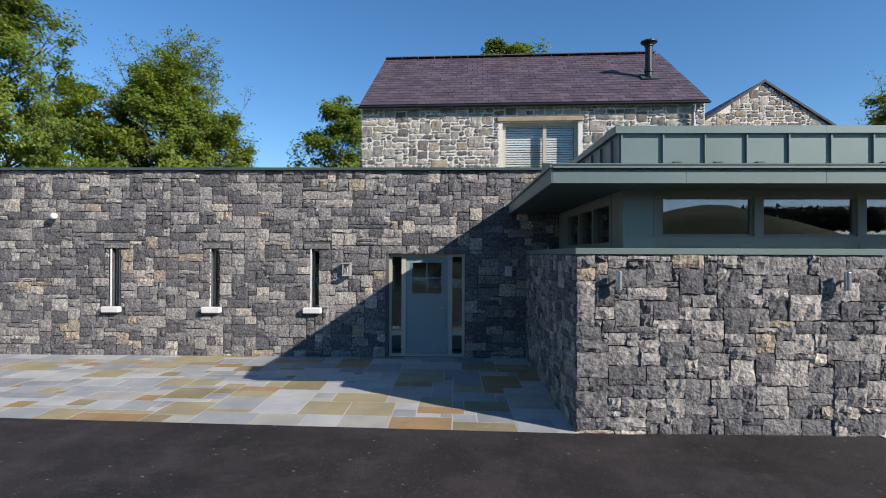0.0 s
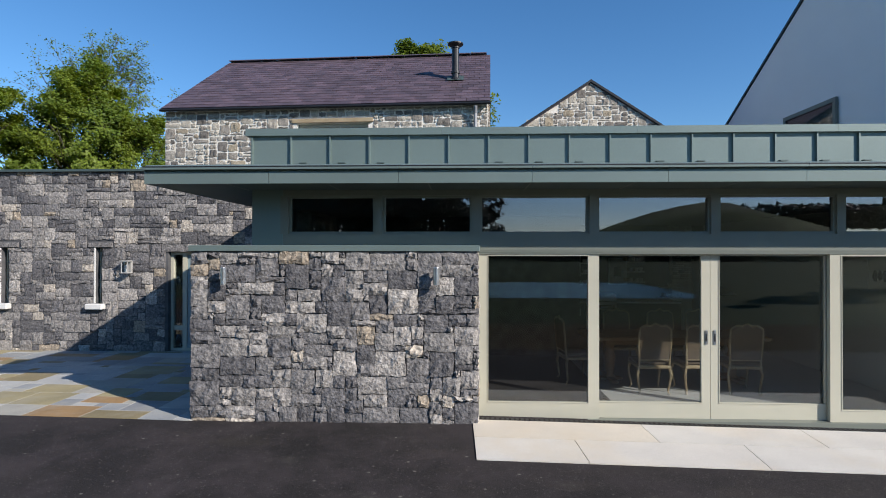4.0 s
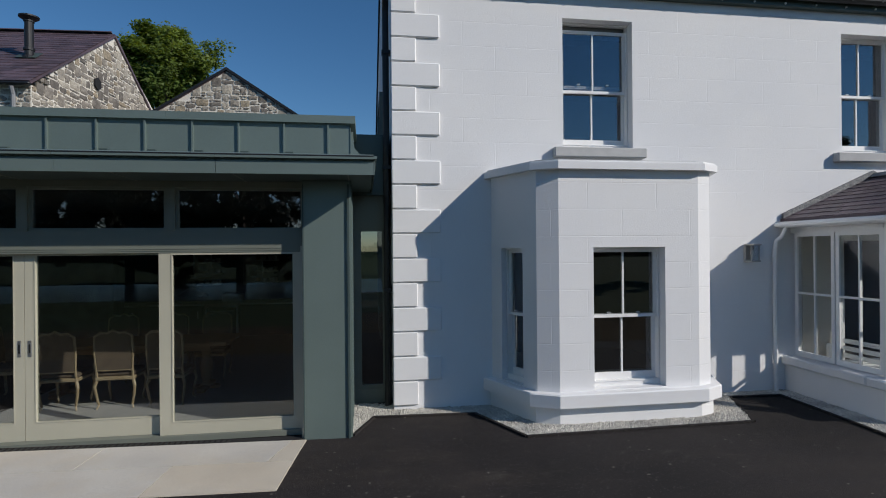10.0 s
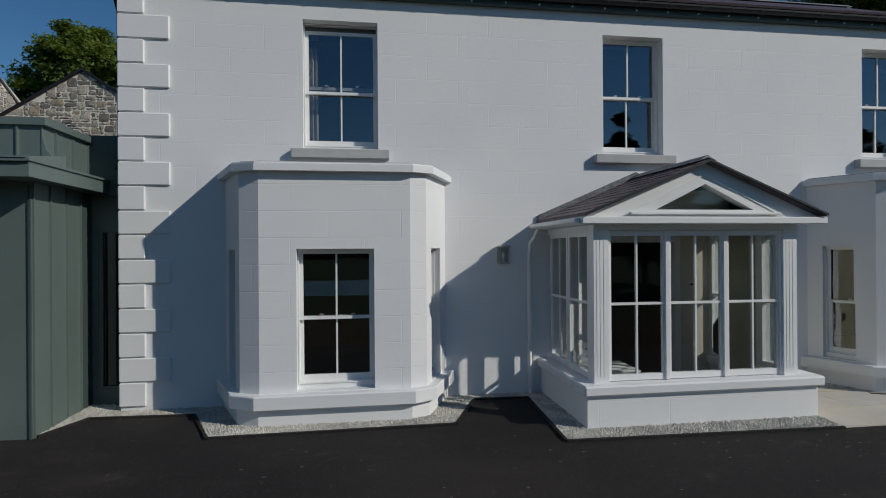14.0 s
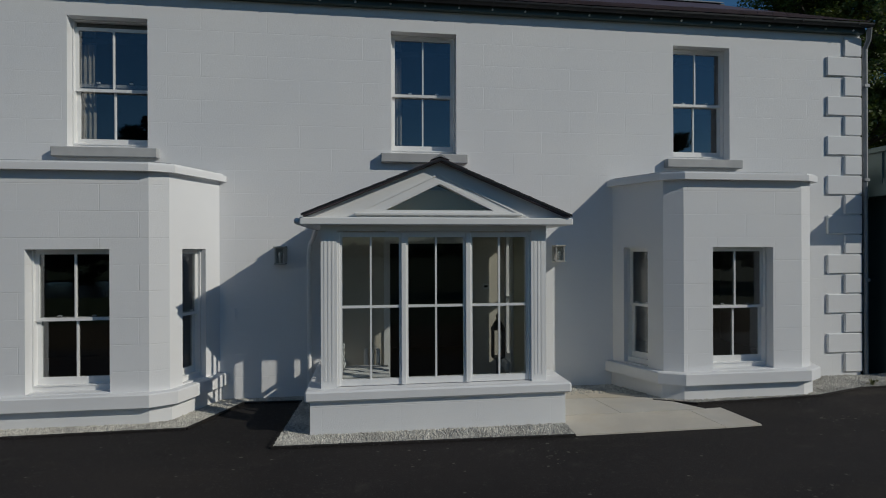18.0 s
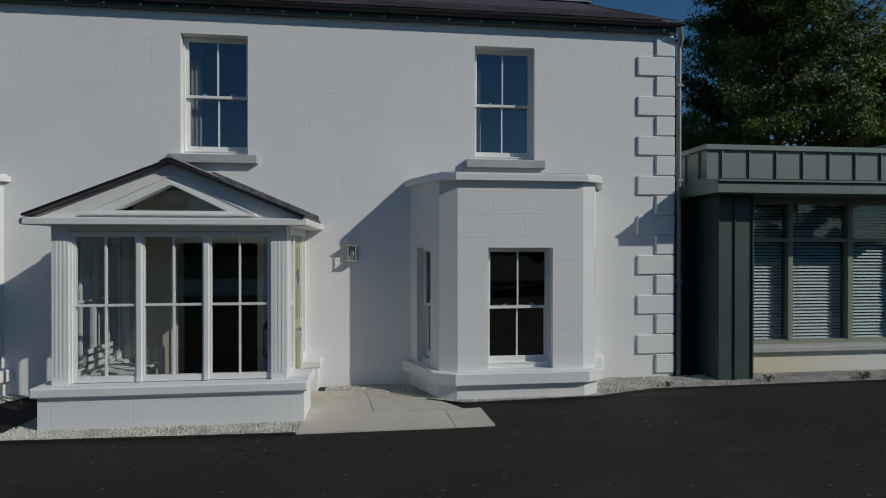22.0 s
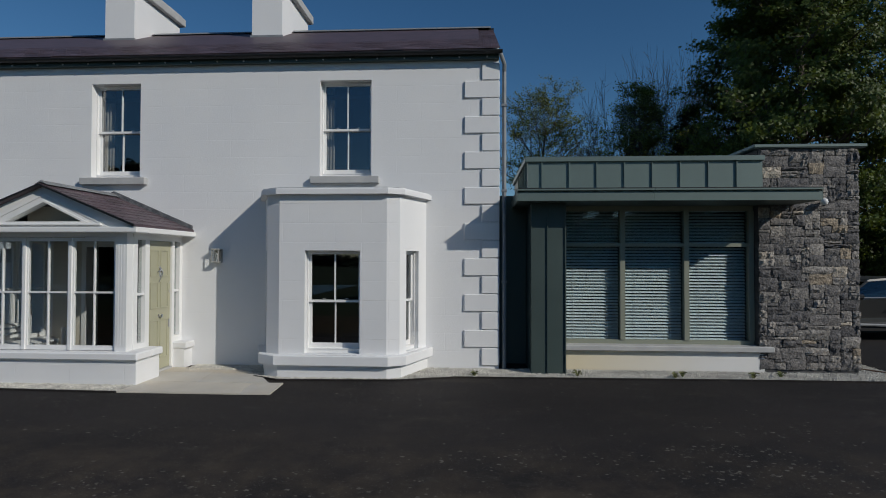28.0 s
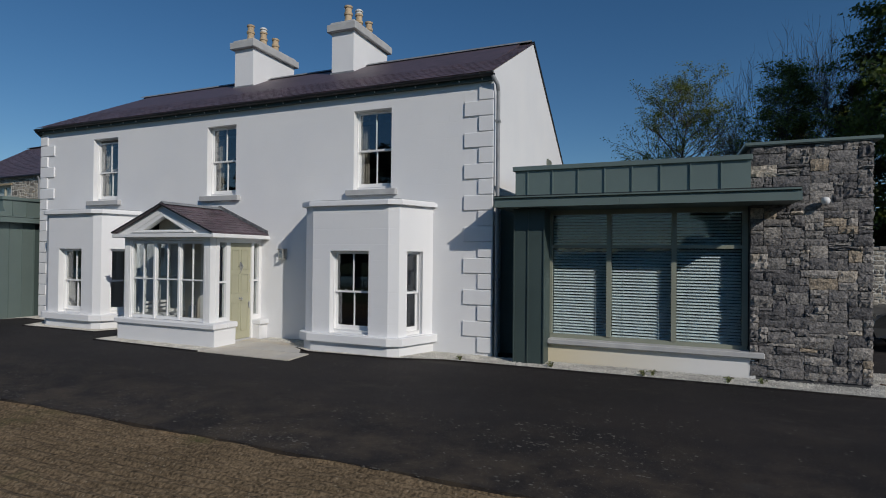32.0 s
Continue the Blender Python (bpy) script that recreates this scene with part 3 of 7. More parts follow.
def slates(parent, origin, along, up, length, rise, wide, show, seed, limit=300):
    """Slates in broken courses up a roof slope; each overlaps the one below."""
    rng = random.Random(seed)
    o, a, u = Vector(origin), Vector(along).normalized(), Vector(up).normalized()
    n = a.cross(u).normalized()
    rows, cols = round(rise / show), round(length / wide)
    show, wide = rise / rows, length / cols
    allv, allf, count = [], [], 0
    for r in range(rows):
        for c in range(cols + (r % 2)):
            s0 = max(0, (c - (0.5 if r % 2 else 0)) * wide)
            s1 = min(length, (c + 1 - (0.5 if r % 2 else 0)) * wide)
            t0, t1 = r * show + rng.uniform(-0.004, 0.004), min(rise, (r + 1) * show + 0.03)
            lift = 0.009 + rng.uniform(0, 0.004)
            g = 0.005
            v = [o + a * (s0 + g) + u * t0, o + a * (s1 - g) + u * t0, o + a * (s1 - g) + u * t1, o + a * (s0 + g) + u * t1]
            v += [v[0] + n * lift, v[1] + n * lift, v[2] + n * 0.002, v[3] + n * 0.002]
            f = [(4, 5, 6, 7), (0, 1, 5, 4), (1, 2, 6, 5), (3, 0, 4, 7)]
            if count < limit:
                mesh_part("slate", v, f, "slate_stone", parent)
            else:
                allf += [tuple(i + len(allv) for i in q) for q in f]
                allv += v
            count += 1
    if allv:
        tagged(mesh_part("slating", allv, allf, "slate_stone_far", parent), kind="stuff")


def pebbles(name, outline, z, count, seed, size=(0.010, 0.022)):
    """Loose pebbles over an outline, as one heap."""
    rng = np.random.default_rng(seed)
    pts = np.array(outline)
    lo, hi = pts.min(0), pts.max(0)
    got = []
    while len(got) < count:
        p = lo + (hi - lo) * rng.random((count * 2, 2))
        ins = np.zeros(len(p), bool)
        for (xa, ya), (xb, yb) in zip(pts, np.roll(pts, -1, 0)):
            cross = (ya > p[:, 1]) != (yb > p[:, 1])
            with np.errstate(divide="ignore", invalid="ignore"):
                ins ^= cross & (p[:, 0] < (xb - xa) * (p[:, 1] - ya) / (yb - ya) + xa)
        got += list(p[ins])
    got = np.array(got[:count])
    r = rng.uniform(size[0], size[1], (count, 1))
    base = np.array([(1, 0, 0), (0, 1, 0), (-1, 0, 0), (0, -1, 0), (0, 0, 0.75)])
    turn = rng.uniform(0, 6.28, count)
    cs, sn = np.cos(turn), np.sin(turn)
    v = base[None] * r[:, None] * rng.uniform(0.7, 1.3, (count, 5, 1))
    x, y = v[..., 0] * cs[:, None] - v[..., 1] * sn[:, None], v[..., 0] * sn[:, None] + v[..., 1] * cs[:, None]
    zz = v[..., 2] + z + rng.uniform(0, 0.012, (count, 1))
    verts = np.stack([x + got[:, :1], y + got[:, 1:], zz], -1).reshape(-1, 3)
    f = np.array([(0, 1, 4), (1, 2, 4), (2, 3, 4), (3, 0, 4)])
    faces = (f[None] + 5 * np.arange(count)[:, None, None]).reshape(-1, 3)
    return mesh_part(name, verts.tolist(), faces.tolist(), "gravel")


# ---- ground ----
def lie(x, y):
    """Height of the drive: level along the house, a little higher towards the stone wing."""
    a = min(1.0, max(0.0, (11.3 - x) / 6.4))
    b = min(1.0, max(0.0, (y - 4.2) / 2.7))
    return 0.12 * a * (b * b * (3 - 2 * b))


bm = bmesh.new()
box(bm, -900, 900, -900, 900, -0.6, -0.06)
tagged(part("ground", bm, "grass"), "grass field that runs out to the horizon", "ground", kind="structure")

bm = bmesh.new()
xs, ys = [-60, -30] + [-20 + 0.8 * i for i in range(70)] + [36, 45, 60], [1.97, 3, 4, 4.6, 5.2, 5.8, 6.4, 6.9, 7.4, 8, 9.5, 12, 30]
grid = [[bm.verts.new((x, y + (0.012 * math.sin(3 * x) if y == 1.97 else 0), lie(x, y))) for y in ys] for x in xs]
for i in range(len(xs) - 1):
    for j in range(len(ys) - 1):
        bm.faces.new((grid[i][j], grid[i + 1][j], grid[i + 1][j + 1], grid[i][j + 1]))
rim = [grid[i][0] for i in range(len(xs))]
low = [bm.verts.new((v.co.x, v.co.y, -0.05)) for v in rim]
for i in range(len(xs) - 1):
    bm.faces.new((low[i], low[i + 1], rim[i + 1], rim[i]))
tagged(part("road", bm, "asphalt"), "black asphalt drive, new and level, with pale specks", "driveway", kind="structure")

rng = random.Random(5)
bm = bmesh.new()
xs = [-30 + 0.2 * i for i in range(375)]
ys = [-2.6 + 0.045 * j for j in range(103)]
grid = [[bm.verts.new((x, min(y, 1.965), -0.03 + 0.02 * math.sin(38 * y + 2.6 * x + 0.9 * math.sin(0.7 * x)) + 0.014 * noise.noise((x * 2, y * 2, 0)))) for y in ys] for x in xs]
for i in range(len(xs) - 1):
    for j in range(len(ys) - 1):
        bm.faces.new((grid[i][j], grid[i + 1][j], grid[i + 1][j + 1], grid[i][j + 1]))
tagged(part("verge", bm, "earth"), "bare raked brown soil verge along the drive", "soil", kind="structure")

# pale grit that lies on the drive
verts, faces = [], []
heaps = [(rng.uniform(12, 30), 1.95 + 3.2 * abs(rng.gauss(0, 0.5))) for _ in range(70)]
for q in range(2600):
    x = rng.uniform(10, 36)
    y = 1.95 + 4.3 * abs(rng.gauss(0, 0.42))
    if q > 500:
        hx, hy = rng.choice(heaps)
        x, y = hx + rng.gauss(0, 0.35), max(1.95, hy + rng.gauss(0, 0.14))
    if q < 260:
        x, y = rng.uniform(-14, 12), rng.uniform(2.2, 6.6)
    if y > 6.2 and x > 4:
        continue
    s = rng.choice((0.005, 0.006, 0.007, 0.008, 0.01, 0.012, 0.018))
    k, z = len(verts), lie(x, y)
    e = rng.uniform(0.7, 1.6)
    verts += [(x - s * e, y - s * 0.5, z), (x + s, y - s, z), (x + s * e, y + s * 0.6, z), (x - s * 0.6, y + s, z), (x, y, z + min(0.006, s * 0.5))]
    faces += [(k, k + 1, k + 4), (k + 1, k + 2, k + 4), (k + 2, k + 3, k + 4), (k + 3, k, k + 4)]
tagged(mesh_part("grit", verts, faces, "grit"), "pale grit scattered on the asphalt", "grit", kind="stuff")

# ---- stone wing: long wall with slits and a door ----
WY = 11.25
slits = [(-7.02, -6.88), (-5.0, -4.84), (-2.97, -2.82)]
DOOR = (-1.43, 0.09, 0.135, 2.19)
holes = [(a, b, 1.12, 2.28) for a, b in slits] + [DOOR]
wall = thing("wall_1", "long wall of dark grey and pale split-faced stone blocks with three slits", "stone wall", kind="structure")
part("core", pierced(bmesh.new(), -12.0, 7.0, -0.1, 3.86, WY, WY + 0.45, holes), "mortar_dark", wall)
stone_holes = [(a - 0.17, b + 0.09, 0.98, 1.12) for a, b in slits] + [(a - 0.16, b + 0.22, 2.28, 2.39) for a, b in slits] + holes
stones(wall, (-12.0, 2.1, 0.1, 3.86), Matrix.Translation((0, WY, 0)), 11, holes=stone_holes, cell=0.083, wide=(2, 2, 3, 3, 4, 4, 5, 6), high=(1, 2, 2, 2, 3, 3), worn=0.011, gap=0.0065, depth=0.036)
bm = bmesh.new()
box(bm, -12.05, 7.0, WY - 0.07, WY + 0.5, 3.875, 3.905, 0.006)
box(bm, -12.05, 7.0, WY - 0.085, WY - 0.07, 3.855, 3.905)
part("coping", bm, "zinc_dark_shade", wall, "thin dark zinc coping")
for a, b in slits:
    part("lintel", boxed(a - 0.155, b + 0.215, WY - 0.035, WY + 0.1, 2.285, 2.385, 0.008), "stone_far", wall)
    w = thing("window_slit", "narrow dark slit window with a pale stone sill", "window", "slit windows", "structure")
    part("window_sill", boxed(a - 0.15, b + 0.06, WY - 0.13, WY + 0.16, 1.0, 1.118, 0.014), "sill_pale", w)
    part("window_frame", ring(bmesh.new(), a, b, 1.12, 2.28, 0.03, WY + 0.13, WY + 0.19), "frame_sage", w)
    # pale strip on the sun-facing jamb only; its lit look is in the colour
    part("reveal", boxed(a - 0.03, a - 0.002, WY - 0.02, WY + 0.13, 1.122, 2.275, 0.004), "sill_pale", w)
    pane(a + 0.03, b - 0.03, 1.15, 2.25, WY + 0.16, w, "pane_dark")

door = thing("door_1", "pale blue-grey timber door with four small panes and glazed sidelights", "door", kind="structure")
x0, x1, z0, z1 = DOOR
y = WY + 0.10
bm = bmesh.new()
ring(bm, x0, x1, z0, z1, 0.055, y, y + 0.1)
box(bm, x0 + 0.25, x0 + 0.34, y, y + 0.1, z0 + 0.055, z1 - 0.055)
box(bm, x1 - 0.34, x1 - 0.25, y, y + 0.1, z0 + 0.055, z1 - 0.055)
for a, b in ((x0 + 0.055, x0 + 0.25), (x1 - 0.25, x1 - 0.055)):
    box(bm, a, b, y + 0.01, y + 0.09, 0.56, 0.66)
part("door_frame", bm, "frame_sage", door)
for a, b in ((x0 + 0.055, x0 + 0.25), (x1 - 0.25, x1 - 0.055)):
    pane(a, b, z0 + 0.055, 0.56, y + 0.05, door)
    pane(a, b, 0.66, z1 - 0.055, y + 0.05, door)
lx0, lx1 = x0 + 0.345, x1 - 0.345
bm = pierced(bmesh.new(), lx0, lx1, z0 + 0.06, z1 - 0.06, y + 0.02, y + 0.075, [(lx0 + 0.12, lx1 - 0.12, 1.40, 2.02)])
leaf = part("door_leaf", bm, "door_blue", door)
bm = bmesh.new()
ring(bm, lx0 + 0.1, lx1 - 0.1, 1.38, 2.04, 0.022, y + 0.008, y + 0.02)
mx = (lx0 + lx1) / 2
box(bm, mx - 0.012, mx + 0.012, y + 0.012, y + 0.06, 1.402, 2.018)
for a, b in ((lx0 + 0.122, mx - 0.012), (mx + 0.012, lx1 - 0.122)):
    box(bm, a, b, y + 0.012, y + 0.06, 1.70, 1.722)
part("glazing_bar", bm, "door_blue", leaf)
for a, b in ((lx0 + 0.12, mx - 0.012), (mx + 0.012, lx1 - 0.12)):
    pane(a, b, 1.40, 1.70, y + 0.04, leaf), pane(a, b, 1.722, 2.02, y + 0.04, leaf)
part("weather_bar", boxed(lx0, lx1, y - 0.01, y + 0.02, z0 + 0.06, z0 + 0.11, 0.006), "door_blue", leaf)
part("handle", tube(bmesh.new(), [(lx1 - 0.07, y + 0.02, 1.12), (lx1 - 0.07, y - 0.03, 1.12), (lx1 - 0.17, y - 0.03, 1.12)], 0.009), "steel", leaf)
part("threshold", boxed(x0 - 0.03, x1 + 0.03, WY - 0.06, WY + 0.2, 0.08, 0.132, 0.008), "sill_stone", door)

# lobby behind the door and the slits: plain room, shade put into dark plaster
room = thing("wall_2", "plain walls of the rooms behind the stone wall", "wall", kind="structure")
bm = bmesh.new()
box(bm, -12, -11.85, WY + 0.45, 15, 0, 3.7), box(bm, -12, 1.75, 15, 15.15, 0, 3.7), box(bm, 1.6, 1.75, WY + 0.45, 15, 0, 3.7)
part("partition", bm, "plaster_dark_shade", room)
tagged(part("ceiling_1", boxed(-12, 1.75, WY + 0.45, 15.15, 3.7, 3.78), "plaster_dark_shade"), "flat roof deck over the stone wing", "ceiling", kind="structure")
tagged(part("floor_1", boxed(-12, 1.75, WY + 0.45, 15.15, 0.02, 0.12), "floor_tile"), "pale tiled floor of the stone wing", "floor", kind="structure")


def box_lantern(x, y, z):
    """A wall lantern: plate, cage of four bars, roof, glass and lamp tube."""
    lamp = thing("wall_lantern", "small square metal wall lantern with clear glass", "wall lamp", "square wall lanterns", at=(x, y, z))
    part("back_plate", boxed(-0.085, 0.085, -0.02, 0, -0.13, 0.13, 0.005), "lamp_metal", lamp)
    bm = bmesh.new()
    for a in (-0.07, 0.055):
        for b in (-0.15, -0.035):
            box(bm, a, a + 0.015, b, b + 0.015, -0.11, 0.11)
    part("cage", bm, "lamp_metal", lamp)
    part("lamp_base", boxed(-0.08, 0.08, -0.16, -0.02, -0.13, -0.11, 0.004), "lamp_metal", lamp)
    part("lamp_roof", boxed(-0.09, 0.09, -0.17, -0.02, 0.11, 0.135, 0.006), "lamp_metal", lamp)
    bm = ring(bmesh.new(), -0.055, 0.055, -0.11, 0.11, 0.004, -0.146, -0.142)
    part("bezel", bm, "lamp_metal", lamp)
    g = part("lamp_pane", boxed(-0.055, 0.055, -0.141, -0.139, -0.105, 0.105), "lamp_glass", lamp)
    g.visible_shadow = False
    part("bulb", lathe(bmesh.new(), 0, -0.085, [(0.012, -0.11), (0.016, -0.06), (0.03, 0.0), (0.024, 0.035), (0.004, 0.05)], 10), "plastic_white", lamp, smooth=True)
    return lamp


def dome_camera(x, y, z, turn):
    """A small white surveillance camera on a bracket."""
    c = thing("security_camera", "small white domed security camera on the stone", "camera", "security cameras", at=(x, y, z), turn=turn)
    part("bracket", tube(bmesh.new(), [(0, 0, 0), (0, -0.06, 0), (0, -0.09, -0.02)], 0.022), "plastic_white", c)
    part("housing", lathe(bmesh.new(), 0, -0.12, [(0.03, -0.07), (0.06, -0.045), (0.068, 0.0), (0.055, 0.04), (0.02, 0.055)]), "plastic_white", c, smooth=True)
    part("lens", lathe(bmesh.new(), 0, -0.12, [(0.008, -0.088), (0.026, -0.083), (0.03, -0.07)], 10), "black_metal", c, smooth=True)


box_lantern(-2.25, WY - 0.03, 1.88)
dome_camera(-8.17, WY - 0.03, 2.93, 25)
key = thing("key_box", "small pale box on the shaded stone beside the door", "box", at=(0.95, WY - 0.03, 1.86))
part("lid", boxed(-0.07, 0.07, -0.05, -0.006, -0.1, 0.1, 0.008), "sill_stone", key)
part("backing", boxed(-0.06, 0.06, -0.006, 0.0, -0.09, 0.09), "steel", key)

# patio of mixed flagstones
patio = thing("pavement", "patio of random grey, blue-grey and ochre flagstones with pale joints", "patio", kind="structure")
edge = lambda x: 6.85 + 0.05 * (1.3 - x)  # noqa: E731
fall = lambda y: 0.124 + 0.013 * max(0.0, y - 6.85) / 4.4  # noqa: E731
EDGE_PTS = [(-13, edge(-13) + 0.01), (1.32, edge(1.32) + 0.01), (1.9, 7.2), (1.9, WY + 0.02), (-13, WY + 0.02)]
v = [(x, y, -0.05) for x, y in EDGE_PTS] + [(x, y, fall(y)) for x, y in EDGE_PTS]
mesh_part("bedding", v, [(5, 6, 7, 8, 9)] + [(q, (q + 1) % 5, 5 + (q + 1) % 5, 5 + q) for q in range(5)], "mortar_joint", patio)
rg = random.Random(21)
for u0, u1, v0, v1 in pack(-13, 1.88, 6.9, WY, 0.155, (2, 2, 3, 4, 4, 5, 6), (2, 2, 3, 3, 4, 1), (), rg):
    fy = lambda x, y: edge(min(x, 1.32)) + (WY - 0.02 - edge(min(x, 1.32))) * (y - 6.9) / (WY - 6.9)  # noqa: E731
    g = 0.007
    if u1 > 1.3 and v0 < 7.2:
        u1 = 1.3
    if u1 - u0 < 0.05:
        continue
    h = 0.0025 + rg.uniform(-0.001, 0.0015)
    j = lambda: rg.uniform(-0.004, 0.004)  # noqa: E731
    quad = [(u0 + g + j(), fy(u0, v0) + g), (u1 - g + j(), fy(u1, v0) + g), (u1 - g + j(), fy(u1, v1) - g), (u0 + g + j(), fy(u0, v1) - g)]
    v = [(x, yy, 0.09) for x, yy in quad] + [(x, yy, fall(yy) + h) for x, yy in quad]
    mesh_part("flagstone", v, [(4, 5, 6, 7), (0, 1, 5, 4), (1, 2, 6, 5), (2, 3, 7, 6), (3, 0, 4, 7)], "flag", patio)

# ---- glazed extension ----
pier = thing("wall_pier", "low wall of split-faced grey stone under a zinc capping", "stone wall", kind="structure")
PX0, PX1, PY = 1.33, 4.84, 6.90
part("core", boxed(PX0, PX1, PY, 7.20, -0.05, 2.2), "mortar_dark", pier)
part("side_core", boxed(PX0, PX0 + 0.3, 7.20, WY, -0.05, 2.2), "mortar_dark", pier)
part("capping", boxed(PX0 - 0.04, PX1 + 0.03, PY - 0.05, 7.2, 2.2, 2.275, 0.006), "zinc", pier, "folded zinc capping")
part("capping", boxed(PX0 - 0.04, PX0 + 0.62, 7.2, WY - 0.05, 2.2, 2.275, 0.006), "zinc", pier)
stones(pier, (PX0 - 0.02, PX1 + 0.02, 0.08, 2.195), Matrix.Translation((0, PY, 0)), 31, depth=0.05, cell=0.073, wide=(2, 2, 3, 3, 4, 4, 5, 6), high=(1, 2, 2, 2, 3, 3, 4), worn=0.011)
stones(pier, (6.9, 7.2, 0.08, 2.19), Matrix(((0, -1, 0, PX1), (1, 0, 0, 0), (0, 0, 1, 0), (0, 0, 0, 1))), 32, cell=0.05, wide=(2,), high=(2, 3, 4), depth=0.03)
stones(pier, (-WY, -6.9, 0.12, 2.19), Matrix(((0, 1, 0, PX0), (-1, 0, 0, 0), (0, 0, 1, 0), (0, 0, 0, 1))), 33, depth=0.04, limit=60)


def spot_tube(x, z):
    lamp = thing("wall_spotlight", "brushed steel up-and-down cylinder wall light on stone", "wall lamp", "cylinder wall lights", at=(x, PY - 0.03, z))
    part("stem", tube(bmesh.new(), [(0, 0.02, 0), (0, -0.07, 0)], 0.018), "steel", lamp)
    part("barrel", lathe(bmesh.new(), 0, -0.10, [(0.02, -0.105), (0.034, -0.105), (0.036, -0.1), (0.036, 0.1), (0.034, 0.105), (0.02, 0.105)], 16), "steel", lamp, smooth=False)
    part("lens", lathe(bmesh.new(), 0, -0.10, [(0.02, 0.1055), (0.019, 0.107)], 12), "lamp_glass", lamp)


spot_tube(1.77, 1.90)
spot_tube(4.35, 1.905)

GY = 7.23  # glazing line
EX0, EX1 = 1.95, 11.34
# clerestory: frames and panes
cl = thing("window_1", "row of low clerestory windows in grey frames", "window", kind="structure")
cuts = [2.37, 3.592, 4.833, 6.307, 7.811, 9.337, 10.855]
bm = bmesh.new()
box(bm, EX0, 2.35, GY - 0.03, GY + 0.12, 2.2, 2.99)
part("corner_panel", bm, "zinc", cl)
bm = bmesh.new()
box(bm, 2.35, 10.81, GY - 0.02, GY + 0.12, 2.915, 2.99)
box(bm, 2.35, 4.80, GY - 0.02, GY + 0.12, 2.262, 2.425)
box(bm, 4.80, 10.81, GY - 0.02, GY + 0.12, 2.34, 2.425)
for c in cuts:
    box(bm, c - 0.05, c + 0.05, GY - 0.035, GY + 0.12, 2.425, 2.915)
part("window_frame", bm, "frame_grey", cl)
for a, b in zip(cuts, cuts[1:]):
    part("casement", ring(bmesh.new(), a + 0.05, b - 0.05, 2.425, 2.915, 0.03, GY, GY + 0.06), "frame_grey", cl)
    pane(a + 0.08, b - 0.08, 2.455, 2.885, GY + 0.03, cl, "pane_sky")
# side clerestory towards the patio
bm = bmesh.new()
box(bm, EX0, EX0 + 0.12, GY + 0.12, GY + 0.45, 2.275, 2.99)
ys = [GY + 0.45 + 0.9 * i for i in range(4)]
for c in ys:
    box(bm, EX0 - 0.01, EX0 + 0.12, c, c + 0.09, 2.36, 2.86)
box(bm, EX0 - 0.01, EX0 + 0.12, ys[0], ys[-1] + 0.09, 2.86, 2.99), box(bm, EX0 - 0.01, EX0 + 0.12, ys[0], ys[-1] + 0.09, 2.275, 2.36)
box(bm, EX0, EX0 + 0.12, ys[-1] + 0.09, WY, 2.275, 2.99)
part("side_frame", bm, "frame_grey", cl)
for a, b in zip(ys, ys[1:]):
    ob = part("pane", boxed(EX0 + 0.05, EX0 + 0.056, a + 0.09, b, 2.36, 2.86), "pane_glass", cl)
    ob.visible_shadow = False

# sliding doors: four tall leaves
sl = thing("door_2", "four-leaf sliding glass door in pale sage frames, shut", "sliding door", kind="structure")
part("head", boxed(4.80, 10.81, GY - 0.03, GY + 0.15, 2.237, 2.34), "frame_grey", sl)
bm = bmesh.new()
box(bm, 4.83, 4.87, GY - 0.03, GY + 0.15, 0.06, 2.237)
box(bm, 10.785, 10.808, 7.07, GY + 0.15, 0.02, 2.237)
part("door_frame", bm, "frame_sage", sl)
bm = bmesh.new()
box(bm, 4.87, 10.785, GY - 0.03, GY + 0.15, 2.17, 2.237)
for k in range(2):
    box(bm, 4.87, 10.785, GY - 0.036, GY - 0.03, 2.19 + 0.022 * k, 2.198 + 0.022 * k)
part("head_track", bm, "frame_grey", sl)
part("sill_track", boxed(4.87, 10.785, GY - 0.06, GY + 0.15, 0.03, 0.095), "frame_grey", sl)
for k, (a, b, y0, wl, wr) in enumerate(((4.87, 6.381, 0.0, 0.11, 0.127), (6.275, 7.78, 0.06, 0.1, 0.1), (7.785, 9.30, 0.06, 0.1, 0.1), (9.205, 10.785, -0.012, 0.135, 0.095))):
    bm = bmesh.new()
    yf, yb, zb = GY + y0 - 0.01, GY + y0 + 0.045, 0.29 if k < 3 else 0.235
    box(bm, a, a + wl, yf, yb, 0.096, 2.168)
    box(bm, b - wr, b, yf, yb, 0.096, 2.168)
    box(bm, a + wl, b - wr, yf, yb, 0.096, zb)
    box(bm, a + wl, b - wr, yf, yb, 2.156, 2.168)
    leaf = part("door_leaf", bm, "frame_sage", sl)
    part("bead", ring(bmesh.new(), a + wl, b - wr, zb, 2.156, 0.01, yf - 0.006, yb - 0.015), "frame_sage", leaf)
    pane(a + wl, b - wr, zb, 2.156, GY + y0 + 0.015, leaf)
    if k in (1, 2):
        hx = b - 0.05 if k == 1 else a + 0.05
        part("handle", boxed(hx - 0.018, hx + 0.018, GY + y0 - 0.018, GY + y0 - 0.01, 1.03, 1.21, 0.006), "steel", leaf, "recessed steel pull")
        part("pull", boxed(hx - 0.008, hx + 0.008, GY + y0 - 0.021, GY + y0 - 0.018, 1.07, 1.17), "black_metal", leaf)
drain = thing("drain_channel", "black slotted drain channel along the sliding door", "drain")
bm = bmesh.new()
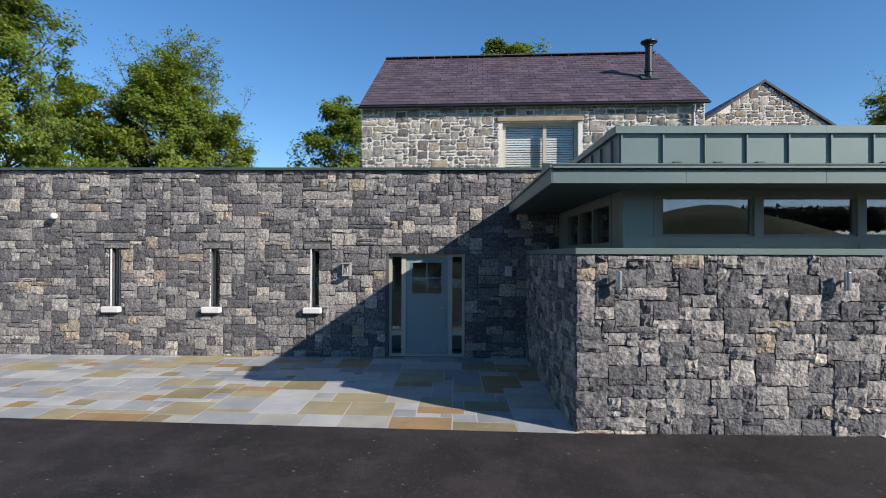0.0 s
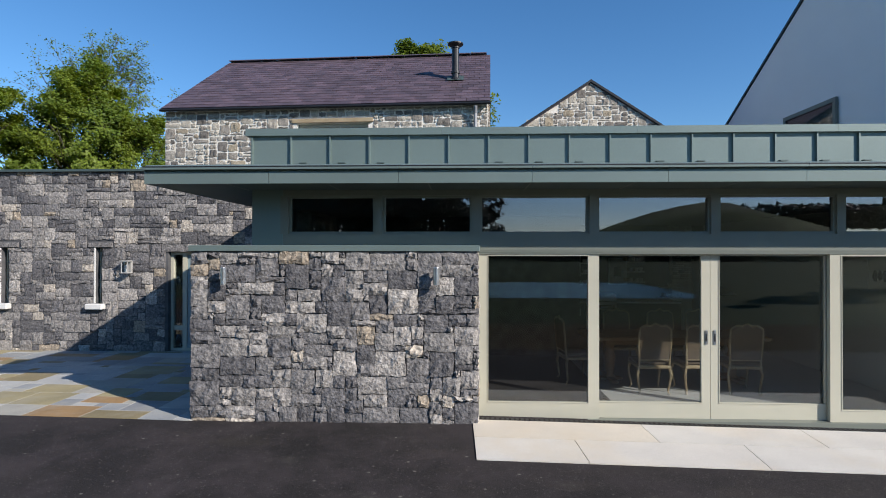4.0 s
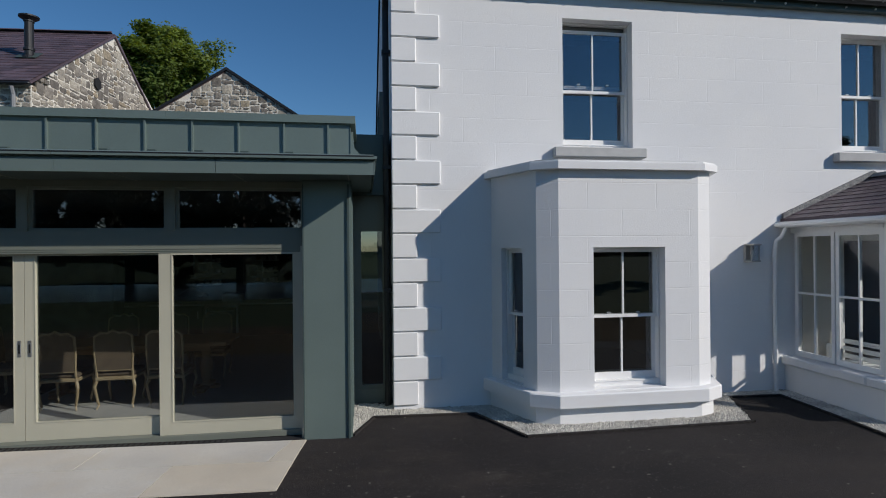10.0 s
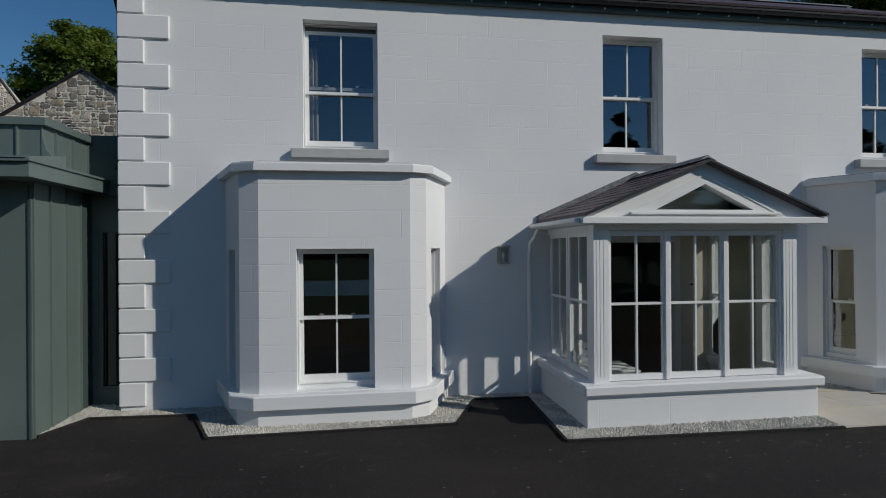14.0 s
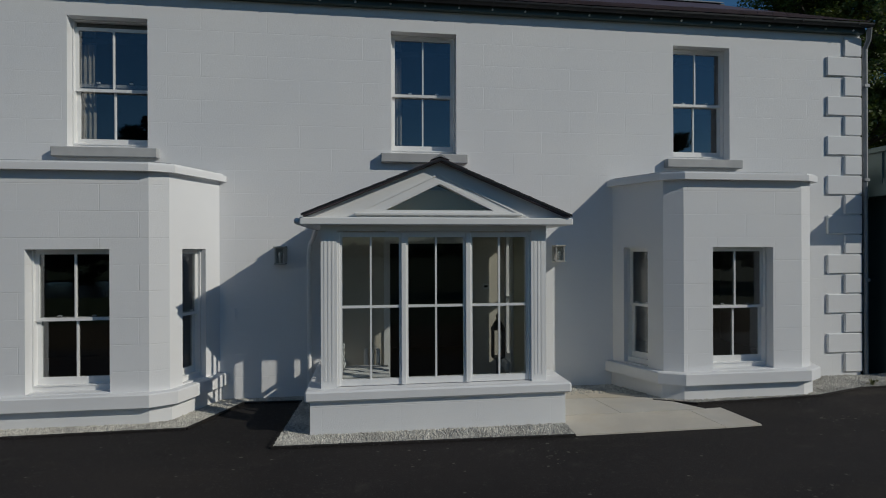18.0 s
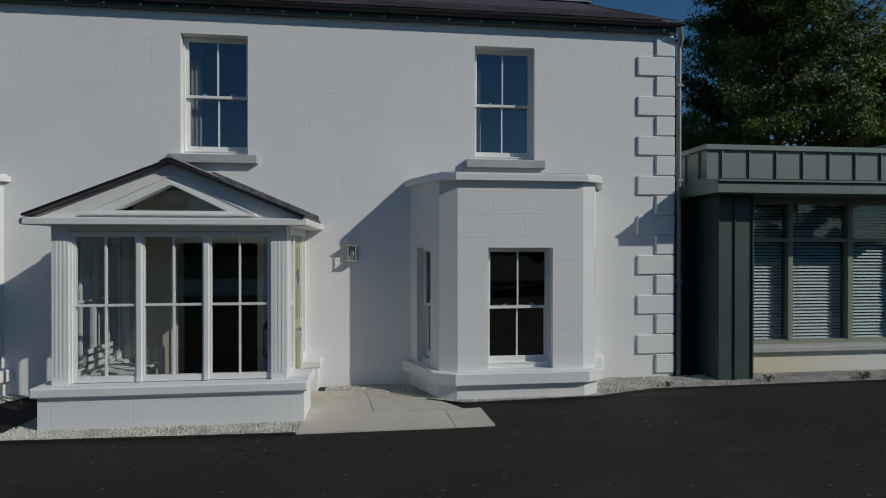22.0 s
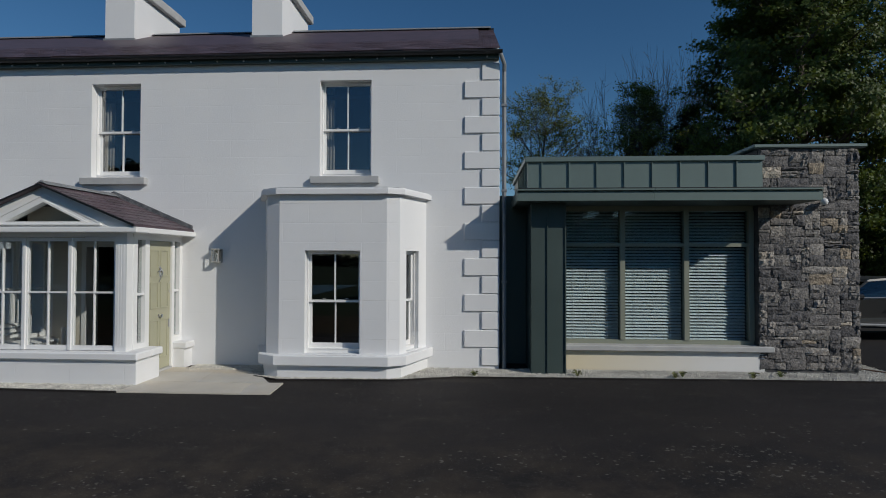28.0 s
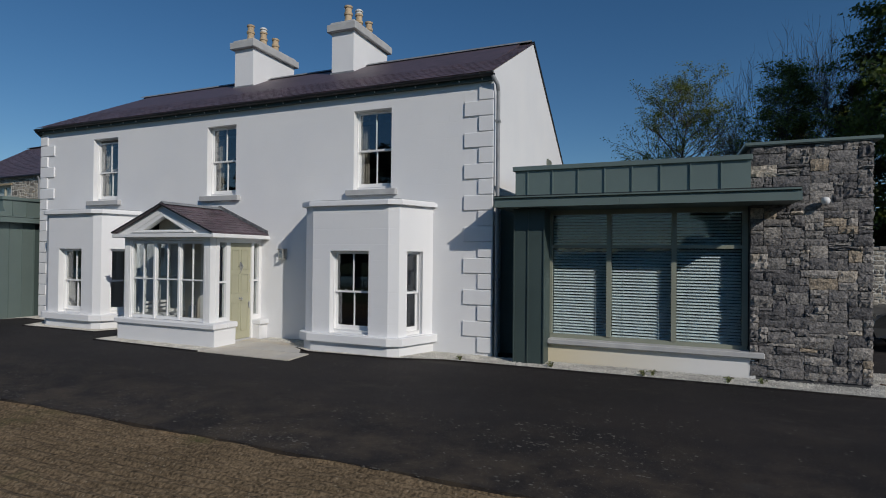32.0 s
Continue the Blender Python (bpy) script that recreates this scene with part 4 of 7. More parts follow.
for k in range(96):
    xx = 4.9 + k * 0.061
    box(bm, xx, xx + 0.035, 7.04, 7.13, 0.0, lie(xx, 6.9) + 0.006)
part("grating", bm, "black_metal", drain)
bm = bmesh.new()
profile(bm, [(7.02, -0.02), (7.15, -0.02), (7.15, 0.03), (7.02, 0.03)], "x", 4.86, 10.79)
part("channel", bm, "rubber", drain)

# zinc-clad end post
zp = thing("wall_4", "zinc-clad end wall with standing seams", "wall", kind="structure")
part("front_panel", boxed(10.81, EX1, 7.05, 7.4, -0.05, 2.99, 0.004), "zinc", zp)
part("side_panel", boxed(EX1 - 0.1, EX1, 7.4, 8.16, -0.05, 2.99), "zinc", zp)
for yy in (7.07, 7.42, 7.78, 8.12):
    part("seam", boxed(EX1, EX1 + 0.025, yy, yy + 0.018, 0.0, 2.99), "zinc", zp)
part("seam", boxed(EX1 - 0.02, EX1 + 0.004, 7.025, 7.05, 0.0, 2.95), "zinc_dark_shade", zp)
part("seam", boxed(10.812, 10.827, 7.035, 7.05, 0.0, 2.95), "zinc_dark_shade", zp)
# recessed link to the house, with a tall window
link = thing("wall_5", "recessed dark link with a tall window between extension and house", "wall", kind="structure")
part("link_panel", pierced(bmesh.new(), EX1 - 0.1, 11.88, -0.05, 2.95, 8.45, 8.6, [(11.42, 11.82, 0.2, 2.5)]), "frame_grey", link)
part("window_frame", ring(bmesh.new(), 11.42, 11.82, 0.2, 2.5, 0.05, 8.47, 8.55), "frame_grey", link)
pane(11.47, 11.77, 0.25, 2.45, 8.5, link, "pane_dark")
# recess and soffit zinc carries its shade in the darker colour
part("side_return", boxed(EX1 - 0.1, EX1, 8.16, 8.45, -0.05, 2.95), "zinc_dark_shade", link)
part("link_top", boxed(EX1 - 0.1, 11.88, 8.3, 9.2, 2.95, 3.8), "zinc_dark_shade", link)

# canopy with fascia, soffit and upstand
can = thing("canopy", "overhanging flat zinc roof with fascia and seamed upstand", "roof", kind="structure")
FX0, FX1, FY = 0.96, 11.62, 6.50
part("soffit", boxed(FX0 + 0.02, FX1 - 0.02, FY + 0.02, WY - 0.1, 2.99, 3.03), "zinc_dark_shade", can)
part("soffit", boxed(FX0 + 0.02, EX0, WY - 0.1, WY - 0.02, 2.99, 3.03), "zinc_dark_shade", can)
for k in range(9):
    xx = 1.9 + 1.18 * k
    part("soffit_joint", boxed(xx, xx + 0.012, FY + 0.05, 7.2, 2.985, 2.99), "frame_grey", can)
cx = [FX0, 2.42, 3.93, 5.454, 6.973, 8.49, 10.01, FX1]
for a, b in zip(cx, cx[1:]):
    bm = bmesh.new()
    profile(bm, [(FY, 2.985), (FY, 3.118), (FY + 0.028, 3.122), (FY + 0.028, 3.142), (FY - 0.04, 3.146), (FY - 0.04, 3.17), (FY + 0.02, 3.205), (7.25, 3.33), (7.25, 3.03), (FY + 0.03, 3.03), (FY + 0.03, 2.985)], "x", a + 0.002, b - 0.002)
    fa = part("fascia", bm, "zinc", can)
    # thin black strip along the top of the fascia lip
    part("drip_edge", boxed(a + 0.002, b - 0.002, FY - 0.043, FY - 0.02, 3.172, 3.184), "black_metal", fa)
bm = bmesh.new()
box(bm, FX1, FX1 + 0.01, FY, 8.3, 2.985, 3.15), box(bm, FX1 - 0.2, FX1 + 0.035, FY - 0.035, 8.3, 3.152, 3.18)
box(bm, EX1 - 0.3, FX1, 7.25, 8.3, 3.03, 3.152)
part("side_fascia", bm, "zinc", can)
bm = bmesh.new()
box(bm, FX0 - 0.01, FX0, FY, WY - 0.03, 2.985, 3.15), box(bm, FX0 - 0.035, FX0 + 0.3, FY - 0.035, WY - 0.03, 3.152, 3.18)
box(bm, FX0, EX0, 7.25, WY - 0.03, 3.03, 3.152)
part("side_fascia", bm, "zinc", can)
UX0, UX1, UY = 1.91, 11.36, 7.24
bm = bmesh.new()
profile(bm, [(UY, 3.2), (UY, 3.69), (UY + 0.3, 3.69), (UY + 0.3, 3.2)], "x", UX0, UX1)
box(bm, UX0, UX0 + 0.3, UY + 0.3, WY - 0.1, 3.1, 3.69), box(bm, UX1 - 0.3, UX1, UY + 0.3, 9.0, 3.1, 3.69)
part("upstand", bm, "zinc", can)
sx = 1.93
while sx < UX1:
    part("seam", boxed(sx, sx + 0.018, UY - 0.03, UY, 3.3, 3.685), "zinc", can)
    sx += 0.509
for k in range(8):
    part("seam", boxed(UX0 - 0.03, UX0, UY + 0.25 + 0.5 * k, UY + 0.268 + 0.5 * k, 3.26, 3.655), "zinc", can)
for k in range(4):
    part("seam", boxed(UX1, UX1 + 0.03, UY + 0.25 + 0.4 * k, UY + 0.268 + 0.4 * k, 3.16, 3.655), "zinc", can)
for k in range(18):
    if k not in (0, 4, 5, 9, 12):
        part("foot_clip", boxed(UX0 + 0.15 + k * 0.503, UX0 + 0.24 + k * 0.503, UY - 0.06, UY - 0.002, 3.325, 3.34), "zinc_dark_shade", can)
cu = [UX0 - 0.05, 4.4, 6.85, 9.3, UX1 + 0.06]
for a, b in zip(cu, cu[1:]):
    part("top_trim", profile(bmesh.new(), [(UY - 0.05, 3.69), (UY - 0.05, 3.78), (UY + 0.4, 3.805), (UY + 0.4, 3.69)], "x", a + 0.001, b - 0.001), "zinc", can)
part("top_trim", boxed(UX0 - 0.05, UX0 + 0.35, UY + 0.4, WY - 0.1, 3.69, 3.775), "zinc", can)
part("top_trim", boxed(UX1 - 0.3, UX1 + 0.06, UY + 0.4, 9.0, 3.69, 3.775), "zinc", can)
part("end_flare", profile(bmesh.new(), [(UX1, 3.69), (UX1 + 0.012, 3.55), (UX1 + 0.05, 3.4), (UX1 + 0.15, 3.29), (UX1 + 0.22, 3.23), (UX1, 3.2)], "y", UY - 0.012, UY + 0.02), "zinc", can)
part("roof_deck", boxed(UX0 + 0.3, UX1 - 0.3, UY + 0.3, 14.97, 3.0, 3.3), "zinc_dark_shade", can)

# dining room behind the glass
BY = 14.8
rm = thing("wall_6", "plain inner walls of the dining room", "wall", kind="structure")
# back wall coloured dark to stand for the room's shade
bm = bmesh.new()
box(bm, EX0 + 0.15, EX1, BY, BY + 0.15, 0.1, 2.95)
part("back_wall", bm, "plaster_dark_shade", rm)
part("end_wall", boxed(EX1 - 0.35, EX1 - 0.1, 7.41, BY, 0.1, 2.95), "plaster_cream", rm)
part("end_wall", boxed(EX0, EX0 + 0.15, WY, BY, 0.1, 2.95), "plaster_dark_shade", rm)
part("low_wall", boxed(PX0 + 0.35, PX1 - 0.05, 7.36, 7.4, 0.08, 2.25), "plaster_grey", rm)
part("low_wall", boxed(EX0 - 0.3, EX0 + 0.12, 7.3, WY, 0.1, 2.27), "plaster_grey", rm)
tagged(part("floor", boxed(EX0 - 0.3, EX1 - 0.12, 7.4, BY, -0.05, 0.085), "floor_tile"), "pale grey tiled floor of the dining room", "floor", kind="structure")
tagged(part("ceiling", boxed(EX0 + 0.1, EX1 - 0.35, 7.36, BY, 2.9, 2.985), "plaster_grey"), "plain ceiling of the dining room", "ceiling", kind="structure")


def dining_chair(x, y, turn):
    """A French-style chair: carved frame, padded seat and back, curved legs."""
    c = thing("dining_chair", "limed wood dining chair with padded beige back and curved legs", "chair", "chairs round the table", at=(x, y, 0.085), turn=turn)
    bm = bmesh.new()
    out = [(-0.22, 0.52), (-0.235, 0.8), (-0.225, 0.98), (-0.15, 1.03), (-0.07, 1.02), (0, 1.06), (0.07, 1.02), (0.15, 1.03), (0.225, 0.98), (0.235, 0.8), (0.22, 0.52)]
    tube(bm, [(u, -0.22 - 0.09 * (z - 0.5), z) for u, z in out] + [(-0.22, -0.222, 0.52)], 0.018, 6)
    part("back_frame", bm, "chair_wood", c)
    bm = bmesh.new()
    f, b = [bm.verts.new((u * 0.93, -0.235 - 0.09 * (z - 0.5), 0.52 + (z - 0.52) * 0.97)) for u, z in out], [bm.verts.new((u * 0.93, -0.195 - 0.09 * (z - 0.5), 0.52 + (z - 0.52) * 0.97)) for u, z in out]
    bm.faces.new(f), bm.faces.new(b[::-1])
    for i in range(len(f)):
        bm.faces.new((f[i], f[i - 1], b[i - 1], b[i]))
    bmesh.ops.recalc_face_normals(bm, faces=bm.faces[:])
    part("backrest", bm, "chair_cloth", c)
    part("seat_frame", boxed(-0.245, 0.245, -0.23, 0.25, 0.38, 0.43, 0.012), "chair_wood", c)
    part("seat", boxed(-0.235, 0.235, -0.2, 0.24, 0.43, 0.49, 0.02), "chair_cloth", c)
    for sx in (-1, 1):
        for yy, k in ((-0.2, -1), (0.22, 1)):
            pts = [(sx * 0.22, yy, 0.39), (sx * 0.245, yy + 0.02 * k, 0.3), (sx * 0.225, yy, 0.15), (sx * 0.205, yy - 0.01 * k, 0.05), (sx * 0.225, yy + 0.02 * k, 0.0)]
            part("leg", tube(bmesh.new(), pts, 0.024, 6, 0.013), "chair_wood", c)
    part("upright", tube(bmesh.new(), [(-0.22, -0.21, 0.42), (-0.22, -0.222, 0.53)], 0.016, 6), "chair_wood", c)
    part("upright", tube(bmesh.new(), [(0.22, -0.21, 0.42), (0.22, -0.222, 0.53)], 0.016, 6), "chair_wood", c)
    return c


first = dining_chair(7.5, 8.68, 0)
copy_thing(first, pose(8.18, 8.7, 0.085, 0, 0, 3))
copy_thing(first, pose(8.84, 8.7, 0.085, 0, 0, -2))
copy_thing(first, pose(6.5, 9.3, 0.085, 0, 0, -82))
for xx in (7.5, 8.3, 9.0):
    copy_thing(first, pose(xx, 10.2, 0.085, 0, 0, 180))
tb = thing("dining_table", "long oak dining table with turned pedestal legs", "table", at=(8.05, 9.42, 0.085))
part("tabletop", boxed(-1.4, 1.45, -0.45, 0.45, 0.71, 0.765, 0.012), "oak", tb)
part("apron", boxed(-1.1, 1.2, -0.34, 0.34, 0.63, 0.71), "oak", tb)
for u in (-0.95, 1.05):
    part("leg", lathe(bmesh.new(), u, 0, [(0.10, 0.05), (0.06, 0.1), (0.085, 0.25), (0.1, 0.38), (0.06, 0.5), (0.09, 0.63)], 14), "oak", tb, smooth=True)
    part("foot", boxed(u - 0.06, u + 0.06, -0.33, 0.33, 0.0, 0.06, 0.015), "oak", tb)
    part("foot", boxed(u - 0.2, u + 0.2, -0.06, 0.06, 0.001, 0.05, 0.015), "oak", tb)
so = thing("armchair", "dark brown leather armchair with rolled arms", "armchair", at=(4.16, 8.45, 0.085), turn=30)
part("seat", boxed(-0.36, 0.36, -0.38, 0.36, 0.2, 0.43, 0.06), "leather_dark", so)
part("backrest", boxed(-0.4, 0.4, 0.3, 0.48, 0.3, 0.84, 0.08), "leather_dark", so)
for u in (-0.4, 0.4):
    part("armrest", boxed(u - 0.05, u + 0.05, -0.36, 0.34, 0.19, 0.56, 0.03), "leather_dark", so)
    part("arm_roll", tube(bmesh.new(), [(u, -0.37, 0.58), (u, -0.36, 0.58), (u, 0.34, 0.58), (u, 0.36, 0.6)], 0.075, 14), "leather_dark", so, smooth=True)
for u in (-0.34, 0.34):
    for v in (-0.32, 0.34):
        part("leg", lathe(bmesh.new(), u, v, [(0.018, 0.0), (0.03, 0.05), (0.018, 0.1), (0.036, 0.16), (0.03, 0.21)], 10), "leather_dark", so, "dark turned wooden leg", smooth=True)
bl = thing("blanket", "folded mustard, teal and cream striped blanket on the armchair", "blanket", at=(4.44, 8.5, 0.66), turn=30)
for z, cloth in enumerate(("art_paper", "blanket_teal", "art_paper", "blanket_teal", "blanket_mustard")):
    part("stripe", boxed(-0.12 + 0.006 * z, 0.12 - 0.006 * z, -0.22, 0.2 - 0.012 * z, 0.082 + 0.033 * z, 0.114 + 0.033 * z, 0.014), cloth, bl)
sb = thing("kitchen_units", "run of dark kitchen units with a pale worktop", "kitchen units", at=(6.6, 14.4, 0.085))
part("carcass", boxed(-3.2, 1.15, -0.26, 0.38, 0.08, 0.82, 0.01), "plaster_dark_shade", sb)
for k in range(6):
    dr = part("door", boxed(-3.18 + 0.72 * k, -2.48 + 0.72 * k, -0.28, -0.26, 0.12, 0.8, 0.004), "plaster_dark_shade", sb)
    part("handle", boxed(-2.6 + 0.72 * k, -2.57 + 0.72 * k, -0.295, -0.28, 0.5, 0.68), "steel", dr)
part("worktop", boxed(-3.25, 3.6, -0.3, 0.38, 0.82, 0.86, 0.004), "paint_white", sb)
part("carcass", boxed(1.95, 3.55, -0.26, 0.38, 0.08, 0.82, 0.01), "plaster_dark_shade", sb)
ov = thing("range_cooker", "black range cooker with a pale surround between the units", "cooker", at=(8.15, 14.4, 0.085))
part("surround", ring(bmesh.new(), -0.38, 0.38, 0.02, 0.815, 0.045, -0.3, -0.27), "paint_white", ov)
part("oven_door", boxed(-0.33, 0.33, -0.28, 0.3, 0.07, 0.76, 0.01), "black_metal", ov)
part("rail", tube(bmesh.new(), [(-0.28, -0.32, 0.68), (0.28, -0.32, 0.68)], 0.012, 8), "steel", ov)
bb = thing("bread_bin", "white bread bin on the pale worktop", "bread bin", at=(8.35, 14.45, 0.945))
part("case", boxed(-0.24, 0.24, -0.14, 0.14, 0, 0.2, 0.03), "plastic_white", bb)
part("knob", boxed(-0.03, 0.03, -0.16, -0.14, 0.09, 0.12), "steel", bb)
for xx, zz, n_s in ((7.75, 1.35, 3), (9.1, 1.4, 3), (10.1, 1.0, 2)):
    sh = thing("wall_shelf", "white wall shelf with pale crockery", "shelf", "wall shelves", at=(xx, BY - 0.16, zz))
    for q in range(n_s):
        part("shelf_board", boxed(-0.28, 0.28, -0.1, 0.16, 0.27 * q, 0.27 * q + 0.025), "paint_white", sh)
        for u in (-0.2, -0.06, 0.1, 0.21)[q % 2:]:
            part("bowl", lathe(bmesh.new(), u, -0.01, [(0.03, 0.27 * q + 0.025), (0.055, 0.27 * q + 0.06 + 0.02 * (q % 2)), (0.06, 0.27 * q + 0.1 + 0.3 * abs(u) * 0.4)], 10), "plastic_white" if u > -0.1 else "terracotta", sh)
# added panel in place of the sunlit stone wall beyond a rear window
br_ = thing("chimney_breast", "narrow rubble-stone panel standing in for the wall beyond the kitchen window", "chimney breast", at=(10.35, BY - 0.13, 0.085))
part("core", boxed(-0.25, 0.25, -0.08, 0.13, 0, 2.8), "mortar_light", br_)
stones(br_, (-0.25, 0.25, 1.4, 2.3), Matrix.Translation((0, -0.08, 0)), 34, mat="barn_stone", cell=0.05, wide=(2, 3, 4), high=(1, 2), gap=0.006, depth=0.02)
for xx, zz, w, h in ((7.55, 1.85, 0.22, 0.3), (8.75, 1.7, 0.24, 0.35)):
    pc = thing("picture", "small framed print on the dark back wall", "picture", "framed pictures", at=(xx, BY - 0.005, zz))
    part("frame", ring(bmesh.new(), -w, w, -h, h, 0.03, -0.03, 0), "paint_white", pc)
    part("print", boxed(-w + 0.03, w - 0.03, -0.012, -0.002, -h + 0.03, h - 0.03), "art_paper", pc)
    part("motif", boxed(-w * 0.4, w * 0.4, -0.015, -0.012, -h * 0.4, h * 0.3), "art_ink", pc)
pc = thing("picture", "framed print with a row of small dark shapes", "picture", "framed pictures", at=(EX1 - 0.355, 8.6, 1.85))
part("frame", ring(bmesh.new(), -0.42, 0.42, -0.28, 0.28, 0.025, -0.025, 0), "art_paper", pc)
part("print", boxed(-0.395, 0.395, -0.01, -0.002, -0.255, 0.255), "art_paper", pc)
for k in range(6):
    part("motif", lathe(bmesh.new(), -0.25 + 0.1 * k, -0.012, [(0.02, -0.1 + 0.02 * (k % 2)), (0.04, -0.04), (0.035, 0.03), (0.015, 0.07)], 8), "art_ink", pc)
pc.matrix_basis = pose(EX1 - 0.355, 8.6, 1.85, 0, 0, -90)
so2 = thing("wall_socket", "small dark double socket on the end wall", "socket", at=(EX1 - 0.353, 8.05, 0.62), turn=-90)
part("plate", boxed(-0.07, 0.07, -0.008, 0, -0.045, 0.045, 0.003), "steel", so2)
for u in (-0.035, 0.035):
    part("outlet", boxed(u - 0.02, u + 0.02, -0.01, -0.008, -0.025, 0.025), "black_metal", so2)
pl = thing("pendant_lamp", "dark shallow pendant lamp over the dining table", "pendant lamp", at=(8.9, 9.4, 1.5))
part("shade", lathe(bmesh.new(), 0, 0, [(0.24, 0.0), (0.235, 0.02), (0.1, 0.09), (0.03, 0.14)], 18), "black_metal", pl, smooth=True)
part("cord", tube(bmesh.new(), [(0, 0, 0.14), (0, 0, 1.4)], 0.005, 6), "black_metal", pl)

# pale threshold paving
pv = thing("paving", "two rows of large pale sandstone slabs before the sliding door", "paving", kind="structure")
front = lambda x: 5.86 - 0.0195 * (x - 4.8)  # noqa: E731
row = lambda x: 6.43 - 0.003 * (x - 4.8)  # noqa: E731
left = lambda y: 4.81 - 0.02 * (y - 5.86)  # noqa: E731
right = lambda y: 10.70 + 0.109 * (y - 5.75)  # noqa: E731
for k, cutx in enumerate(((None, (5.945, 5.91), (7.712, 7.755), (9.53, 9.6), None), (None, (6.85, 6.83), (8.67, 8.72), (10.51, 10.69), None))):
    for a, b in zip(cutx, cutx[1:]):
        g = 0.0045
        corner = []
        for c, sgn, seq in ((a, 1, (0, 1)), (b, -1, (1, 0))):
            for e in seq:
                yy = 5.8 + 0.63 * (k + e)
                x = (left(yy) if sgn > 0 else right(yy)) if c is None else c[e] + g * sgn
                y = (front(x), row(x), 7.02)[k + e] + (g if e == 0 and k else -g if e and not k else 0)
                corner.append((x, y))
        q = [corner[0], corner[3], corner[2], corner[1]]
        v = [(x, yy, -0.02) for x, yy in q] + [(x, yy, lie(x, yy) + 0.012) for x, yy in q]
        mesh_part("slab", v, [(4, 5, 6, 7), (0, 1, 5, 4), (1, 2, 6, 5), (2, 3, 7, 6), (3, 0, 4, 7)], "flag_pale", pv)
q = [(left(5.9) + 0.01, 5.9), (right(5.9) - 0.01, 5.8), (right(7.0) - 0.01, 7.01), (left(7.0) + 0.01, 7.01)]
mesh_part("bedding", [(x, y, lie(x, y) + 0.005) for x, y in q], [(0, 1, 2, 3)], "mortar_dark", pv)

from mathutils.geometry import tessellate_polygon

# ---- white house ----
HX0, HX1, HY, HB = 11.90, 26.76, 8.0, 16.4
house = thing("house", "two-storey white rendered house with slate roof", "house", kind="structure")
UPPER = [(14.325, 15.38), (18.82, 19.81), (23.36, 24.35)]
holes = [(a, b, 3.62, 5.455) for a, b in UPPER] + [(13.45, 16.2, 0.35, 2.95), (22.5, 25.2, 0.35, 2.95), (18.75, 20.0, 0.05, 2.3)]
part("wall", pierced(bmesh.new(), HX0, HX1, -0.1, 5.80, HY, HY + 0.35, holes), "render_house", house)
RIDGE = (11.55, 7.86)


def gable(bm, x0, x1, y0, y1, z0, eave, ry, rz, rear=None):
    lo, hi = [[bm.verts.new((x, y, z)) for y, z in ((y0, z0), (y1, z0), (y1, rear or eave), (ry, rz), (y0, eave))] for x in (x0, x1)]
    bm.faces.new(lo[::-1]), bm.faces.new(hi)
    for i in range(5):
        bm.faces.new((lo[i], lo[(i + 1) % 5], hi[(i + 1) % 5], hi[i]))
    bmesh.ops.recalc_face_normals(bm, faces=bm.faces[:])
    return bm


part("gable_wall", gable(bmesh.new(), HX1 - 0.35, HX1, HY + 0.35, HB, -0.1, 6.185, RIDGE[0], RIDGE[1] - 0.02, 5.1), "render_white", house)
part("gable_wall", gable(bmesh.new(), HX0, HX0 + 0.35, HY + 0.35, HB, -0.1, 6.185, RIDGE[0], RIDGE[1] - 0.02, 5.1), "render_white", house)
for xa in (HX0, HX1 - 0.35):
    part("gable_foot", profile(bmesh.new(), [(8.025, 5.80), (8.35, 5.80), (8.35, 6.18), (8.025, 6.015)], "x", xa, xa + 0.35), "render_white", house)
part("rear_wall", boxed(HX0 + 0.35, HX1 - 0.35, HB - 0.35, HB, -0.1, 5.05), "render_white", house)
# dark inner walls: shade behind the house windows put into their colour
part("inner_wall", boxed(HX0 + 0.35, HX1 - 0.35, 11.2, 11.35, 0.0, 5.8), "plaster_dark_shade", house)
part("upper_floor", boxed(HX0 + 0.35, HX1 - 0.35, HY + 0.35, HB - 0.35, 2.95, 3.2), "plaster_dark_shade", house)
part("ceiling_board", boxed(HX0 + 0.35, HX1 - 0.35, HY + 0.35, 15.0, 5.2, 5.28), "plaster_dark_shade", house)
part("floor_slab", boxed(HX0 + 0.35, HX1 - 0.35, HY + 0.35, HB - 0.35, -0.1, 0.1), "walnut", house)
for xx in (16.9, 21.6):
    part("inner_wall", boxed(xx, xx + 0.12, HY + 0.35, 11.2, 0.1, 5.7), "plaster_dark_shade", house)
# roof: boarding, slates, ridge tiles, verges
slope = Vector((0, RIDGE[0] - 7.82, RIDGE[1] - 5.93))
bm = bmesh.new()
for sy, sz, ey in ((7.82, 5.93, RIDGE[0]), (HB + 0.2, 5.03, RIDGE[0])):
    profile(bm, [(sy, sz), (sy, sz - 0.05), (ey, RIDGE[1] - 0.0), (ey, RIDGE[1] + 0.06)], "x", HX0 + 0.36, HX1 - 0.36)
roof = part("roof", bm, "slate_stone_far", house, "dark purple-grey slate roof")
